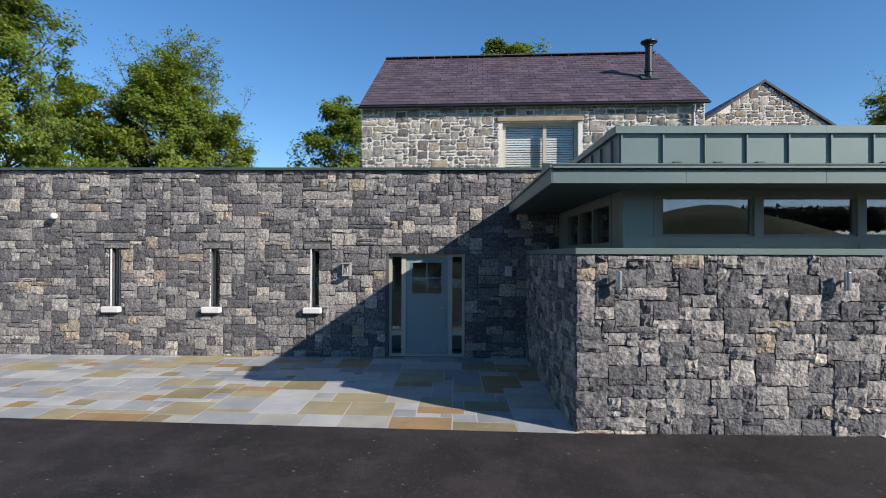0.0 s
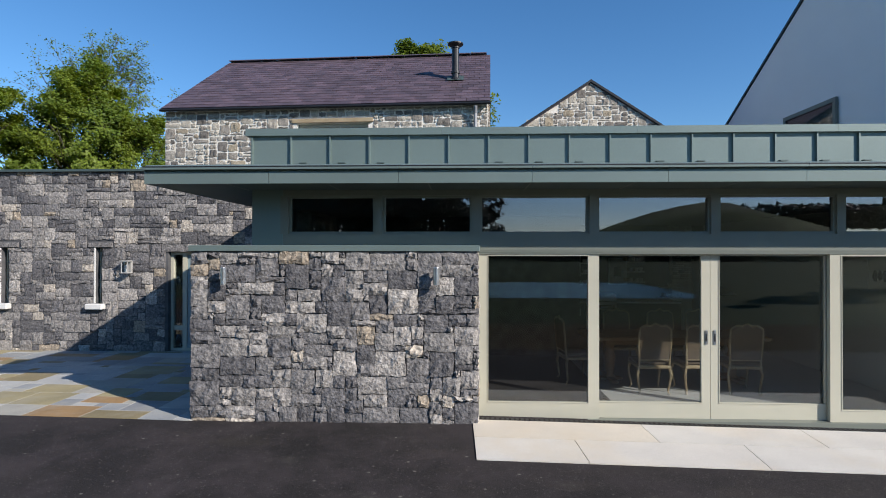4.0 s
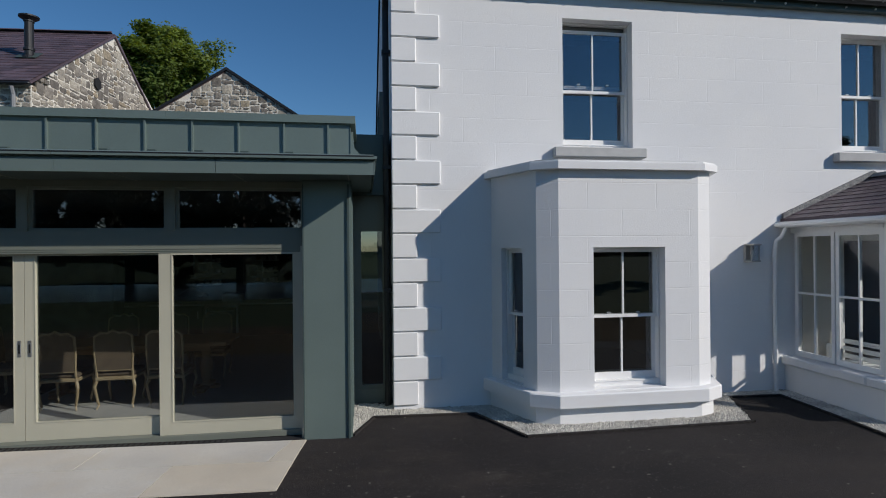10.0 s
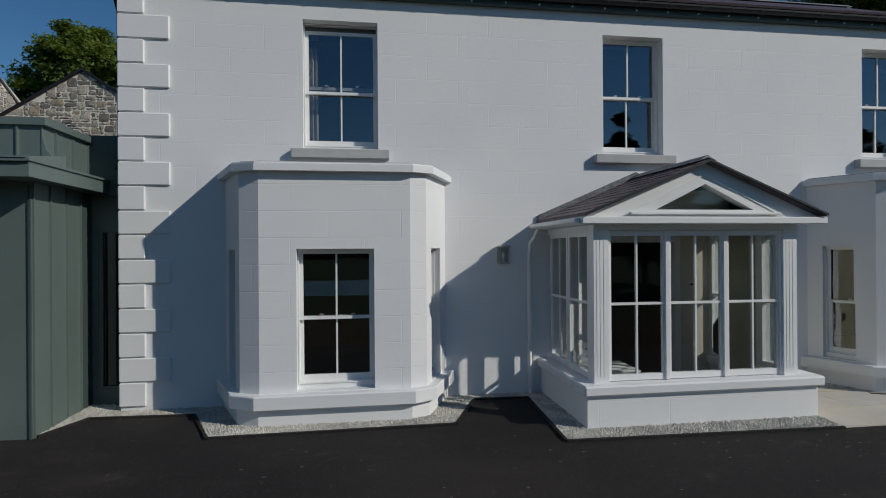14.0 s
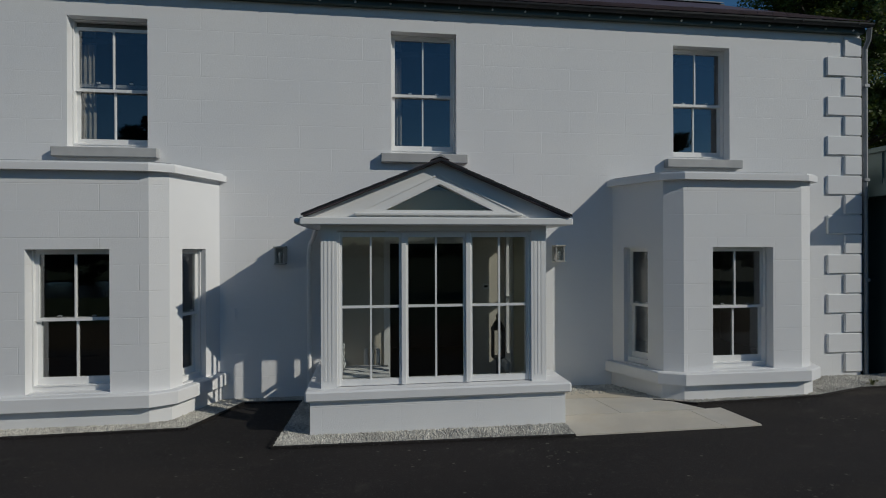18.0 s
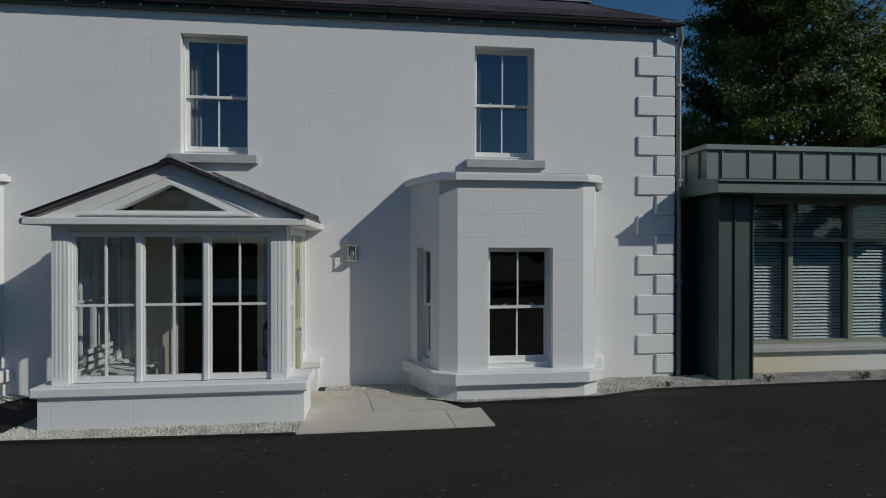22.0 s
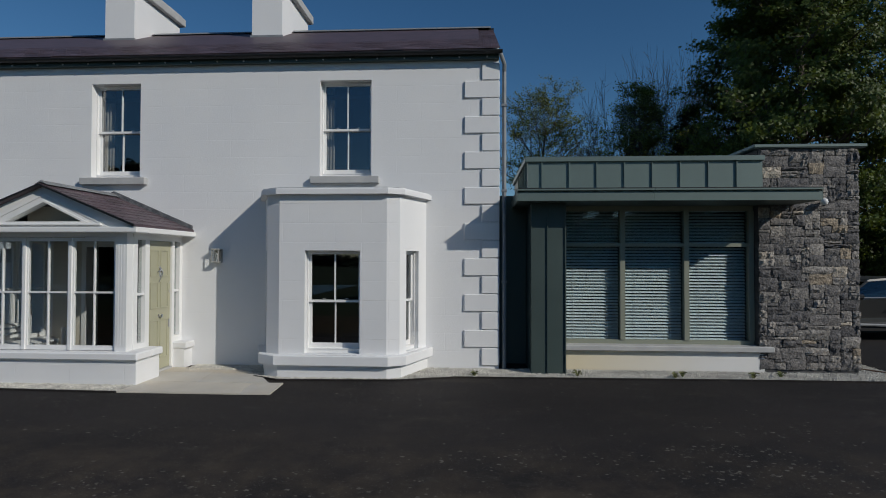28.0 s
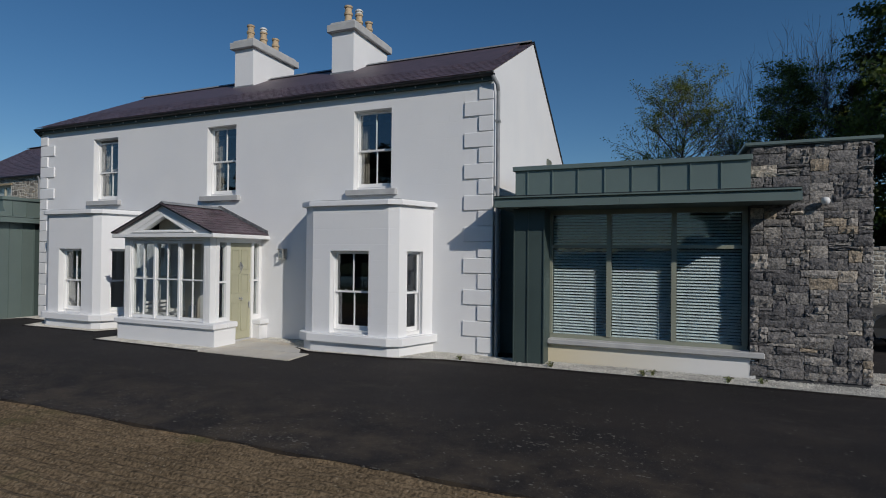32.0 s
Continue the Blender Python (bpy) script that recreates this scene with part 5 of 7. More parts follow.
for k in range(32):
    xx = HX0 - 0.05 + k * 0.465
    part("ridge_tile", profile(bmesh.new(), [(RIDGE[0] - 0.14, RIDGE[1] + 0.02), (RIDGE[0], RIDGE[1] + 0.115), (RIDGE[0] + 0.14, RIDGE[1] + 0.02), (RIDGE[0], RIDGE[1] + 0.085)], "x", xx, xx + 0.455), "lead", roof)
for xa, xb in ((HX0 - 0.035, HX0 + 0.36), (HX1 - 0.36, HX1 + 0.035)):
    part("verge", profile(bmesh.new(), [(RIDGE[0], RIDGE[1] - 0.015), (HB + 0.2, 5.0), (HB + 0.2, 5.05), (RIDGE[0], RIDGE[1] + 0.065)], "x", xa, xb), "black_metal", roof)
# gutter with brackets, soffit, downpipes
bm = bmesh.new()
arc = [(7.83 + 0.06 * math.cos(a), 5.905 + 0.06 * math.sin(a)) for a in [math.pi + math.pi * k / 8 for k in range(9)]]
arc += [(7.83 + 0.05 * math.cos(a), 5.905 + 0.05 * math.sin(a)) for a in [2 * math.pi - math.pi * k / 8 for k in range(9)]]
profile(bm, arc, "x", HX0 - 0.05, HX1 + 0.06)
part("gutter", bm, "black_metal", house, "dark half-round metal gutter")
part("soffit_board", profile(bmesh.new(), [(7.90, 5.78), (7.90, 5.90), (8.02, 5.95), (8.02, 5.78)], "x", HX0, HX1), "zinc_dark_shade", house)
k = HX0 + 0.2
while k < HX1:
    br = part("bracket", profile(bmesh.new(), [(7.766, 5.905), (7.775, 5.865), (7.83, 5.842), (7.895, 5.85), (7.895, 5.858), (7.83, 5.848), (7.782, 5.87), (7.776, 5.905)], "x", k, k + 0.03), "black_metal", house)
    part("bolt", tube(bmesh.new(), [(k + 0.015, 7.90, 5.815), (k + 0.015, 7.885, 5.815)], 0.016, 8), "plastic_white", br)
    k += 0.515
part("downpipe", tube(bmesh.new(), [(HX1 + 0.02, 7.83, 5.85), (HX1 + 0.10, 7.93, 5.68), (HX1 + 0.10, 8.0, 5.55), (HX1 + 0.10, 8.0, 0.0)], 0.04, 10), "lead", house)
part("downpipe", tube(bmesh.new(), [(HX0 - 0.02, 7.83, 5.85), (HX0 - 0.07, 8.1, 5.68), (HX0 - 0.07, 8.22, 5.5), (HX0 - 0.07, 8.22, 0.0)], 0.045, 10), "black_metal", house)
for z in (4.9, 3.3, 1.6):
    part("pipe_clip", boxed(HX1 + 0.05, HX1 + 0.15, 7.95, 8.05, z, z + 0.05, 0.004), "lead", house)
    part("pipe_clip", boxed(HX0 - 0.125, HX0, 8.16, 8.28, z, z + 0.05, 0.004), "black_metal", house)
# quoins
for side in (0, 1):
    z, k = 5.73, 0
    while z > 0.12:
        h = 0.333 if k else 0.34
        w = 0.33 if k % 2 == 0 else 0.655
        lo = max(0.02, z - h + 0.014)
        a, b = (HX0 - 0.012, HX0 + w) if side == 0 else (HX1 - 0.05 - w + 0.06, HX1 + 0.012)
        part("quoin", boxed(a, b, HY - 0.035, HY + 0.004, lo, z, 0.012), "render_white", house)
        z -= h
        k += 1
# scored base and gable window
part("gable_window", ring(bmesh.new(), 11.0, 12.7, 4.0, 5.2, 0.08, 0, 0.06), "frame_grey", house)
gw = [o for o in house.children if o.name.startswith("gable_window")][0]
gw.matrix_basis = Matrix(((0, 1, 0, HX0 - 0.07), (1, 0, 0, 0), (0, 0, 1, 0), (0, 0, 0, 1)))
part("pane", boxed(HX0 - 0.045, HX0 - 0.038, 11.08, 12.62, 4.08, 5.12), "pane_dark", house)
part("gable_window", boxed(HX1, HX1 + 0.05, 13.4, 13.95, 4.5, 5.05), "frame_grey", house)
# chimneys
for cx in (17.12, 20.86):
    ch = part("chimney", boxed(cx, cx + 0.75, 10.71, 12.75, 7.1, 8.70), "render_white", house)
    part("chimney_cap", boxed(cx - 0.12, cx + 0.87, 10.59, 12.87, 8.70, 8.92, 0.015), "sill_stone", ch)
    part("chimney_cap", boxed(cx - 0.05, cx + 0.80, 10.66, 12.80, 8.92, 9.0, 0.02), "sill_stone", ch)
    for q, yy in enumerate((11.0, 11.6, 12.2)):
        part("chimney_pot", lathe(bmesh.new(), cx + 0.375, yy, [(0.14, 8.99), (0.12, 9.05), (0.105, 9.28), (0.13, 9.3), (0.13, 9.36), (0.105, 9.38), (0.1, 9.5), (0.125, 9.52), (0.125, 9.57), (0.085, 9.57)], 18), "terracotta", ch)
        if q == 1:
            part("cowl", lathe(bmesh.new(), cx + 0.375, yy, [(0.1, 9.565), (0.1, 9.64), (0.125, 9.65), (0.125, 9.68), (0.07, 9.73), (0.01, 9.75)], 12), "sill_pale", ch)
    part("flashing", boxed(cx - 0.03, cx + 0.78, 10.67, 10.71, 7.28, 7.5), "lead", ch)


def sash_window(w, h, m, name, label, sill=None, bars=1, deep=0.15, look_in="pane_house", drop=0.0):
    """A sliding sash window in an opening w by h; local x along the wall, y inwards, z up, from the opening's lower left corner."""
    win = thing(name, label, "window", "sash windows", "structure")
    win.matrix_basis = m

    def put(nm, bm, mat, up=win):
        return part(nm, bm, mat, up)

    fw = 0.018
    put("window_frame", ring(bmesh.new(), 0, w, 0, h, fw, deep, deep + 0.12, bottom=0.07), "paint_white")
    put("staff_bead", ring(bmesh.new(), fw - 0.012, w - fw + 0.012, 0.058, h - fw + 0.012, 0.014, deep - 0.012, deep), "paint_white")
    mid = 0.505 * h
    for nm, z0, z1, y0 in (("upper_sash", mid - 0.025 - drop, h - fw - drop, deep + 0.03), ("lower_sash", 0.07, mid + 0.02, deep + 0.075)):
        s = put(nm, ring(bmesh.new(), fw, w - fw, z0, z1, 0.045, y0, y0 + 0.042, bottom=0.085 if nm[0] == "l" else 0.04), "paint_white")
        zb = z0 + (0.085 if nm[0] == "l" else 0.04)
        xs = [fw + 0.045 + (w - 2 * fw - 0.09) * k / (bars + 1) for k in range(bars + 2)]
        for xx in xs[1:-1]:
            put("glazing_bar", boxed(xx - 0.011, xx + 0.011, y0 + 0.002, y0 + 0.04, zb, z1 - 0.045), "paint_white", s)
        for a, b in zip(xs, xs[1:]):
            p = pane(a + (0.011 if a != xs[0] else 0), b - (0.011 if b != xs[-1] else 0), zb, z1 - 0.045, y0 + 0.018, s, look_in)
    for xx in (0.3 * w, 0.72 * w):
        put("sash_catch", boxed(xx - 0.025, xx + 0.025, deep + 0.035, deep + 0.075, mid + 0.021, mid + 0.045, 0.006), "steel")
    if drop:
        put("head_board", boxed(fw, w - fw, deep + 0.075, deep + 0.1, h - fw - drop - 0.03, h - fw), "plaster_grey")
    if sill:
        put("window_sill", boxed(-0.16, w + 0.16, -0.11, deep, -0.15, -0.012, 0.01), sill)
    return win


for k, (a, b) in enumerate(UPPER):
    sash_window(b - a, 5.455 - 3.62, pose(a, HY, 3.62), f"window_{k + 2}", "white timber sash window with two-over-two panes and grey stone sill", "sill_stone", look_in="pane_upper", drop=0.075 if k == 0 else 0.0)
    cur = thing("curtain", "pale curtain gathered inside the upper window", "curtain", "curtains", at=(a - 0.02, HY + 0.42, 3.4))
    for u in (0.0,):
        bm = bmesh.new()
        pts = [(u + 0.02 * q, 0.025 * math.sin(q * 1.9)) for q in range(11)]
        prism(bm, pts + [(x, y + 0.008) for x, y in pts[::-1]], 0, 2.15)
        part("drop", bm, "plaster_cream", cur)


def bay(x0, name, label, k):
    """A canted bay: walls with openings, coping, sill band and plinth, and its three sashes."""
    y1 = 7.045
    plan = [(x0 - 0.62, HY), (x0 - 0.253, 7.15), (x0, y1), (x0 + 1.87, y1), (x0 + 2.085, 7.13), (x0 + 2.46, HY)]
    b = thing(name, label, "bay window", "bay windows", "structure")
    mid = Vector((x0 + 0.925, HY + 0.5))
    wmid = (0.45, 1.41)

    def run(i, z0, z1, holes, mat, thick=0.22):
        p, q = Vector(plan[i]), Vector(plan[i + 1])
        d = (q - p)
        n = math.degrees(math.atan2(d.y, d.x))
        return part("wall", pierced(bmesh.new(), 0, d.length, z0, z1, 0, thick, holes, pose(p.x, p.y, 0, 0, 0, n)), mat, b), pose(p.x, p.y, 0, 0, 0, n), d.length

    run(2, 0.0, 3.155, [(wmid[0], wmid[1], 0.42, 2.19)], "render_scored")
    for i in (1, 3):
        run(i, 0.0, 3.155, [], "render_scored")
    for i in (0, 4):
        _, m, ln = run(i, 0.0, 3.155, [(0.22, 0.66, 0.42, 2.19)], "render_white")
        sash_window(0.44, 1.77, m @ pose(0.22, 0, 0.42), f"window_{k + i}", "narrow white sash window in the side of the bay", None, 0, 0.09)
    sash_window(wmid[1] - wmid[0], 1.77, pose(x0 + wmid[0], y1, 0.42), f"window_{k + 1}", "white sash window in the front of the bay", None)

    def grown(g):
        out = []
        for i, (x, y) in enumerate(plan):
            if i in (0, 5):
                out.append((x + (-g if i == 0 else g), HY - 0.002))
            else:
                out.append((x + (-0.9 * g if i == 1 else -0.35 * g if i == 2 else 0.35 * g if i == 3 else 0.9 * g), y - (0.45 * g if i in (1, 4) else g)))
        return out

    bm = prism(bmesh.new(), grown(0.10), 3.155, 3.265)
    bmesh.ops.bevel(bm, geom=[e for e in bm.edges if all(v.co.z > 3.2 for v in e.verts)], offset=0.025, segments=2, affect="EDGES")
    part("coping", bm, "render_white", b)
    part("flat_roof", prism(bmesh.new(), grown(-0.02), 3.275, 3.285), "lead", b)
    bm = prism(bmesh.new(), grown(0.13), 0.24, 0.405)
    bmesh.ops.bevel(bm, geom=[e for e in bm.edges if all(v.co.z > 0.3 for v in e.verts)], offset=0.014, segments=1, affect="EDGES")
    part("sill_band", bm, "render_white", b)
    part("plinth", prism(bmesh.new(), grown(0.03), -0.05, 0.24), "render_white", b)
    part("ceiling_board", prism(bmesh.new(), grown(-0.1), 2.9, 2.95), "plaster_dark_shade", b)


bay(13.885, "bay_window", "white rendered bay with coping and sill band beside the zinc extension", 5)
bay(22.94, "bay_window", "white rendered bay with coping and sill band beside the porch", 11)
box_lantern(17.21, HY - 0.004, 2.09)
box_lantern(21.40, HY - 0.004, 2.10)

# ---- porch ----
por = thing("porch", "white timber-glazed gabled porch on a low rendered plinth", "porch", kind="structure")
QX0, QX1, QY = 17.92, 20.67, 6.36
part("plinth", boxed(17.80, 20.89, 6.29, 6.55, -0.05, 0.41), "render_scored", por)
part("plinth", boxed(17.80, 18.1, 6.55, HY, -0.05, 0.41), "render_white", por)
part("plinth", boxed(20.55, 20.89, 6.55, 6.93, -0.05, 0.41), "render_white", por)
part("plinth", boxed(20.55, 20.89, 7.72, HY, -0.05, 0.36), "render_white", por)
bm = bmesh.new()
box(bm, 17.74, 20.95, 6.22, 6.62, 0.41, 0.535, 0.02)
part("sill_band", bm, "render_white", por)
part("sill_band", boxed(17.74, 18.14, 6.62, HY, 0.41, 0.535, 0.02), "render_white", por)
part("sill_band", boxed(20.5, 20.95, 6.62, 6.95, 0.41, 0.535, 0.02), "render_white", por)
part("sill_band", boxed(20.5, 20.95, 7.70, HY, 0.36, 0.485, 0.02), "render_white", por)
# corner posts with flutes
for x in (QX0, QX1 - 0.19):
    post = part("post", boxed(x, x + 0.19, QY, QY + 0.17, 0.535, 2.40), "paint_white", por)
    for q in range(3):
        part("flute", boxed(x + 0.035 + 0.045 * q, x + 0.06 + 0.045 * q, QY - 0.003, QY, 0.62, 2.36, 0.001), "paint_white", post)


def casement(x0, x1, z0, z1, m, up, rail=0.505):
    s = part("casement", ring(bmesh.new(), x0, x1, z0, z1, 0.055, 0, 0.055, bottom=0.075), "paint_white", up)
    s.matrix_basis = m
    zr = z0 + rail * (z1 - z0)
    xm = (x0 + x1) / 2
    part("glazing_bar", boxed(x0 + 0.055, x1 - 0.055, 0.005, 0.05, zr, zr + 0.03), "paint_white", s)
    for a, b in ((z0 + 0.075, zr), (zr + 0.03, z1 - 0.055)):
        part("glazing_bar", boxed(xm - 0.011, xm + 0.011, 0.008, 0.047, a, b), "paint_white", s)
        for c, d in ((x0 + 0.055, xm - 0.011), (xm + 0.011, x1 - 0.055)):
            pane(c, d, a, b, 0.022, s, "pane_clear")
    return s


a = QX0 + 0.19
w = (QX1 - 0.19 - a) / 3
for k in range(3):
    casement(a + w * k, a + w * (k + 1), 0.545, 2.38, pose(0, QY + 0.045, 0), por)
for k in range(4):
    part("mullion", boxed(a + w * k - 0.03, a + w * k + 0.03, QY + 0.02, QY + 0.045, 0.545, 2.38, 0.004), "paint_white", por)
part("head", boxed(QX0, QX1, QY - 0.006, QY + 0.16, 2.40, 2.46), "paint_white", por)
side = Matrix(((0, 1, 0, QX0), (-1, 0, 0, 0), (0, 0, 1, 0), (0, 0, 0, 1)))
for p, q in ((-7.95, -7.26), (-7.24, -6.55)):
    casement(p, q, 0.545, 2.38, side @ Matrix.Translation((0, 0.02, 0)), por)
part("side_head", boxed(QX0, QX0 + 0.14, QY + 0.17, HY, 2.38, 2.46), "paint_white", por)
DX = 20.56
bm = bmesh.new()
box(bm, DX, DX + 0.12, QY + 0.17, HY, 2.36, 2.46)
for y0, y1, z0 in ((QY + 0.17, 6.63, 0.535), (6.84, 6.96, 0.02), (7.66, 7.74, 0.02), (7.91, HY, 0.485)):
    box(bm, DX, DX + 0.12, y0, y1, z0, 2.36)
box(bm, DX, DX + 0.12, 6.63, 6.84, 0.535, 0.62), box(bm, DX, DX + 0.12, 7.74, 7.91, 0.485, 0.6)
box(bm, DX + 0.01, DX + 0.1, 6.63, 6.84, 1.42, 1.46), box(bm, DX + 0.01, DX + 0.1, 7.74, 7.91, 1.42, 1.46)
part("door_frame", bm, "paint_white", por)
for y0, y1 in ((6.63, 6.84), (7.74, 7.91)):
    for z0, z1 in ((0.61, 1.42), (1.46, 2.36)):
        ob = part("pane", boxed(DX + 0.05, DX + 0.056, y0, y1, z0, z1), "pane_glass", por)
        ob.visible_shadow = False
fd = thing("door_3", "sage green panelled front door with chrome knocker and knob, shut", "front door", kind="structure")
leaf = part("door_leaf", boxed(DX + 0.04, DX + 0.085, 6.965, 7.655, 0.06, 2.355), "door_sage", fd)
for z0, z1 in ((0.25, 0.95), (1.15, 1.62), (1.72, 2.2)):
    for y0, y1 in ((7.04, 7.28), (7.34, 7.58)):
        bm = bmesh.new()
        for c in ((y0, y0 + 0.022, z0, z1), (y1 - 0.022, y1, z0, z1), (y0 + 0.022, y1 - 0.022, z0, z0 + 0.022), (y0 + 0.022, y1 - 0.022, z1 - 0.022, z1)):
            box(bm, DX + 0.085, DX + 0.097, *c)
        part("panel_mould", bm, "door_sage", leaf)
part("knob", lathe(bmesh.new(), 0, 0, [(0.03, 0.0), (0.012, 0.012), (0.012, 0.03), (0.034, 0.045), (0.034, 0.06), (0.015, 0.07)], 14), "chrome", leaf).matrix_basis = pose(DX + 0.085, 7.31, 1.02, 0, 90, 0)
bm = bmesh.new()
tube(bm, [(DX + 0.105, 7.31 + 0.05 * math.sin(q * 0.7), 1.88 - 0.045 * q) for q in range(7)], 0.016, 8, 0.006)
tube(bm, [(DX + 0.1, 7.22, 1.80), (DX + 0.115, 7.27, 1.83), (DX + 0.115, 7.35, 1.83), (DX + 0.1, 7.40, 1.80)], 0.01, 6)
box(bm, DX + 0.085, DX + 0.1, 7.29, 7.33, 1.72, 1.90)
part("knocker", bm, "chrome", leaf, "ornate chrome knocker")
part("letter_plate", boxed(DX + 0.086, DX + 0.094, 7.60, 7.63, 1.42, 1.46), "chrome", leaf)
part("lock", lathe(bmesh.new(), 0, 0, [(0.014, 0), (0.014, 0.012)], 10), "chrome", leaf).matrix_basis = pose(DX + 0.085, 7.615, 1.6, 0, 90, 0)
part("lock", boxed(DX + 0.085, DX + 0.1, 7.59, 7.64, 0.78, 0.93, 0.005), "chrome", leaf)
part("threshold", boxed(DX - 0.05, DX + 0.14, 6.96, 7.66, 0.0, 0.055), "sill_stone", fd)
# cornice, pediment and roof
CX0, CX1, CY = 17.70, 20.95, 6.17
AP = (19.325, 3.215)
part("cornice", boxed(CX0, CX1, CY, 6.5, 2.46, 2.55, 0.012), "paint_white", por)
part("cornice", boxed(CX0, CX0 + 0.35, 6.5, HY, 2.46, 2.55, 0.012), "paint_white", por)
part("cornice", boxed(CX1 - 0.45, CX1, 6.5, HY, 2.46, 2.55, 0.012), "paint_white", por)
part("ceiling_board", boxed(CX0 + 0.35, CX1 - 0.45, 6.5, HY, 2.5, 2.54), "paint_white", por)


def tri_frame(bm, base, z0, half, rise, w, y0, y1):
    """A triangular frame: outer and inner triangle joined."""
    k = half / rise
    h = math.hypot(half, rise)
    inner = [(base - half + w * (h + half) / rise, z0 + w), (base + half - w * (h + half) / rise, z0 + w), (base, z0 + rise - w * h / half)]
    outer = [(base - half, z0), (base + half, z0), (base, z0 + rise)]
    ring4 = []
    for y in (y0, y1):
        ring4.append(([bm.verts.new((x, y, z)) for x, z in outer], [bm.verts.new((x, y, z)) for x, z in inner]))
    (o0, i0), (o1, i1) = ring4
    for q in range(3):
        r = (q + 1) % 3
        bm.faces.new((o0[q], o0[r], i0[r], i0[q])), bm.faces.new((o1[r], o1[q], i1[q], i1[r]))
        bm.faces.new((o0[r], o0[q], o1[q], o1[r])), bm.faces.new((i0[q], i0[r], i1[r], i1[q]))
    bmesh.ops.recalc_face_normals(bm, faces=bm.faces[:])
    return inner


bm = bmesh.new()
outer = [(AP[0] - 1.58, 2.55), (AP[0] + 1.58, 2.55), (AP[0], AP[1] + 0.002)]
hole = [(AP[0] - 0.79, 2.607), (AP[0] + 0.79, 2.607), (AP[0], 2.99)]
fo, fi, bo, bi = [[bm.verts.new((x, y, z)) for x, z in tr] for y, tr in ((QY - 0.10, outer), (QY - 0.10, hole), (QY + 0.02, outer), (QY + 0.02, hole))]
for q in range(3):
    w = (q + 1) % 3
    bm.faces.new((fo[q], fo[w], fi[w], fi[q])), bm.faces.new((bo[w], bo[q], bi[q], bi[w]))
    bm.faces.new((fi[q], fi[w], bi[w], bi[q])), bm.faces.new((fo[w], fo[q], bo[q], bo[w]))
bmesh.ops.recalc_face_normals(bm, faces=bm.faces[:])
part("pediment", bm, "paint_white", por)
bm = bmesh.new()
inner = tri_frame(bm, AP[0], 2.605, 0.80, 0.39, 0.035, QY - 0.11, QY + 0.03)
part("fanlight_frame", bm, "paint_white", por)
bm = bmesh.new()
tri_frame(bm, AP[0], 2.57, 1.08, 0.52, 0.022, QY - 0.112, QY - 0.10)
part("moulding", bm, "paint_white", por)
part("fanlight_sill", boxed(AP[0] - 1.0, AP[0] + 1.0, QY - 0.16, QY - 0.10, 2.575, 2.607, 0.006), "paint_white", por)
bm = bmesh.new()
f = [bm.verts.new((x, QY - 0.03, z)) for x, z in inner]
bm.faces.new(f)
g = part("pane", bm, "pane_glass", por)
g.visible_shadow = False
part("pediment_rear", boxed(AP[0] - 0.62, AP[0] + 0.62, QY + 0.3, QY + 0.32, 2.55, 2.92), "plaster_cream", por)
for s in (-1, 1):
    half = (CX1 - CX0) / 2 - 0.04
    bm = bmesh.new()
    n = 0.03
    prism_pts = [(AP[0], AP[1]), (AP[0] + s * half, 2.555), (AP[0] + s * half, 2.585), (AP[0], AP[1] + 0.03)]
    profile(bm, prism_pts, "y", CY - 0.02, HY - 0.01)
    rf = part("porch_roof", bm, "slate_stone_far", por)
    part("verge", profile(bmesh.new(), [(AP[0], AP[1] + 0.004), (AP[0] + s * (half + 0.02), 2.563), (AP[0] + s * (half + 0.02), 2.588), (AP[0], AP[1] + 0.03)], "y", CY - 0.035, CY - 0.015), "black_metal", por)
    up = Vector((-s * half, 0, AP[1] - 2.555))
    if s > 0:
        slates(rf, (AP[0] + half, CY - 0.02, 2.588), (0, 1, 0), up, HY - CY, up.length, 0.23, 0.17, 3, limit=120)
    else:
        slates(rf, (AP[0] - half, HY - 0.01, 2.588), (0, -1, 0), up, HY - CY, up.length, 0.23, 0.17, 4, limit=120)
for q in range(5):
    yy = CY + 0.02 + q * 0.36
    part("ridge_tile", profile(bmesh.new(), [(AP[0] - 0.11, AP[1] + 0.02), (AP[0], AP[1] + 0.09), (AP[0] + 0.11, AP[1] + 0.02), (AP[0], AP[1] + 0.06)], "y", yy, yy + 0.35), "lead", por)
bm = bmesh.new()
for s in (-1, 1):
    profile(bm, [(AP[0], AP[1] + 0.03), (AP[0] + s * 1.56, 2.6), (AP[0] + s * 1.56, 2.68), (AP[0], AP[1] + 0.13)], "y", HY - 0.05, HY - 0.008)
part("flashing", bm, "lead_dark", por)
part("porch_gutter", boxed(CX0 - 0.07, CX0, CY + 0.05, HY, 2.47, 2.54, 0.02), "paint_white", por)
part("porch_downpipe", tube(bmesh.new(), [(CX0 + 0.02, HY - 0.15, 2.46), (CX0 - 0.02, HY - 0.12, 2.34), (CX0 - 0.07, HY - 0.06, 2.26), (CX0 - 0.09, HY - 0.05, 2.1), (CX0 - 0.09, HY - 0.05, 0.0)], 0.032, 10), "paint_white", por)
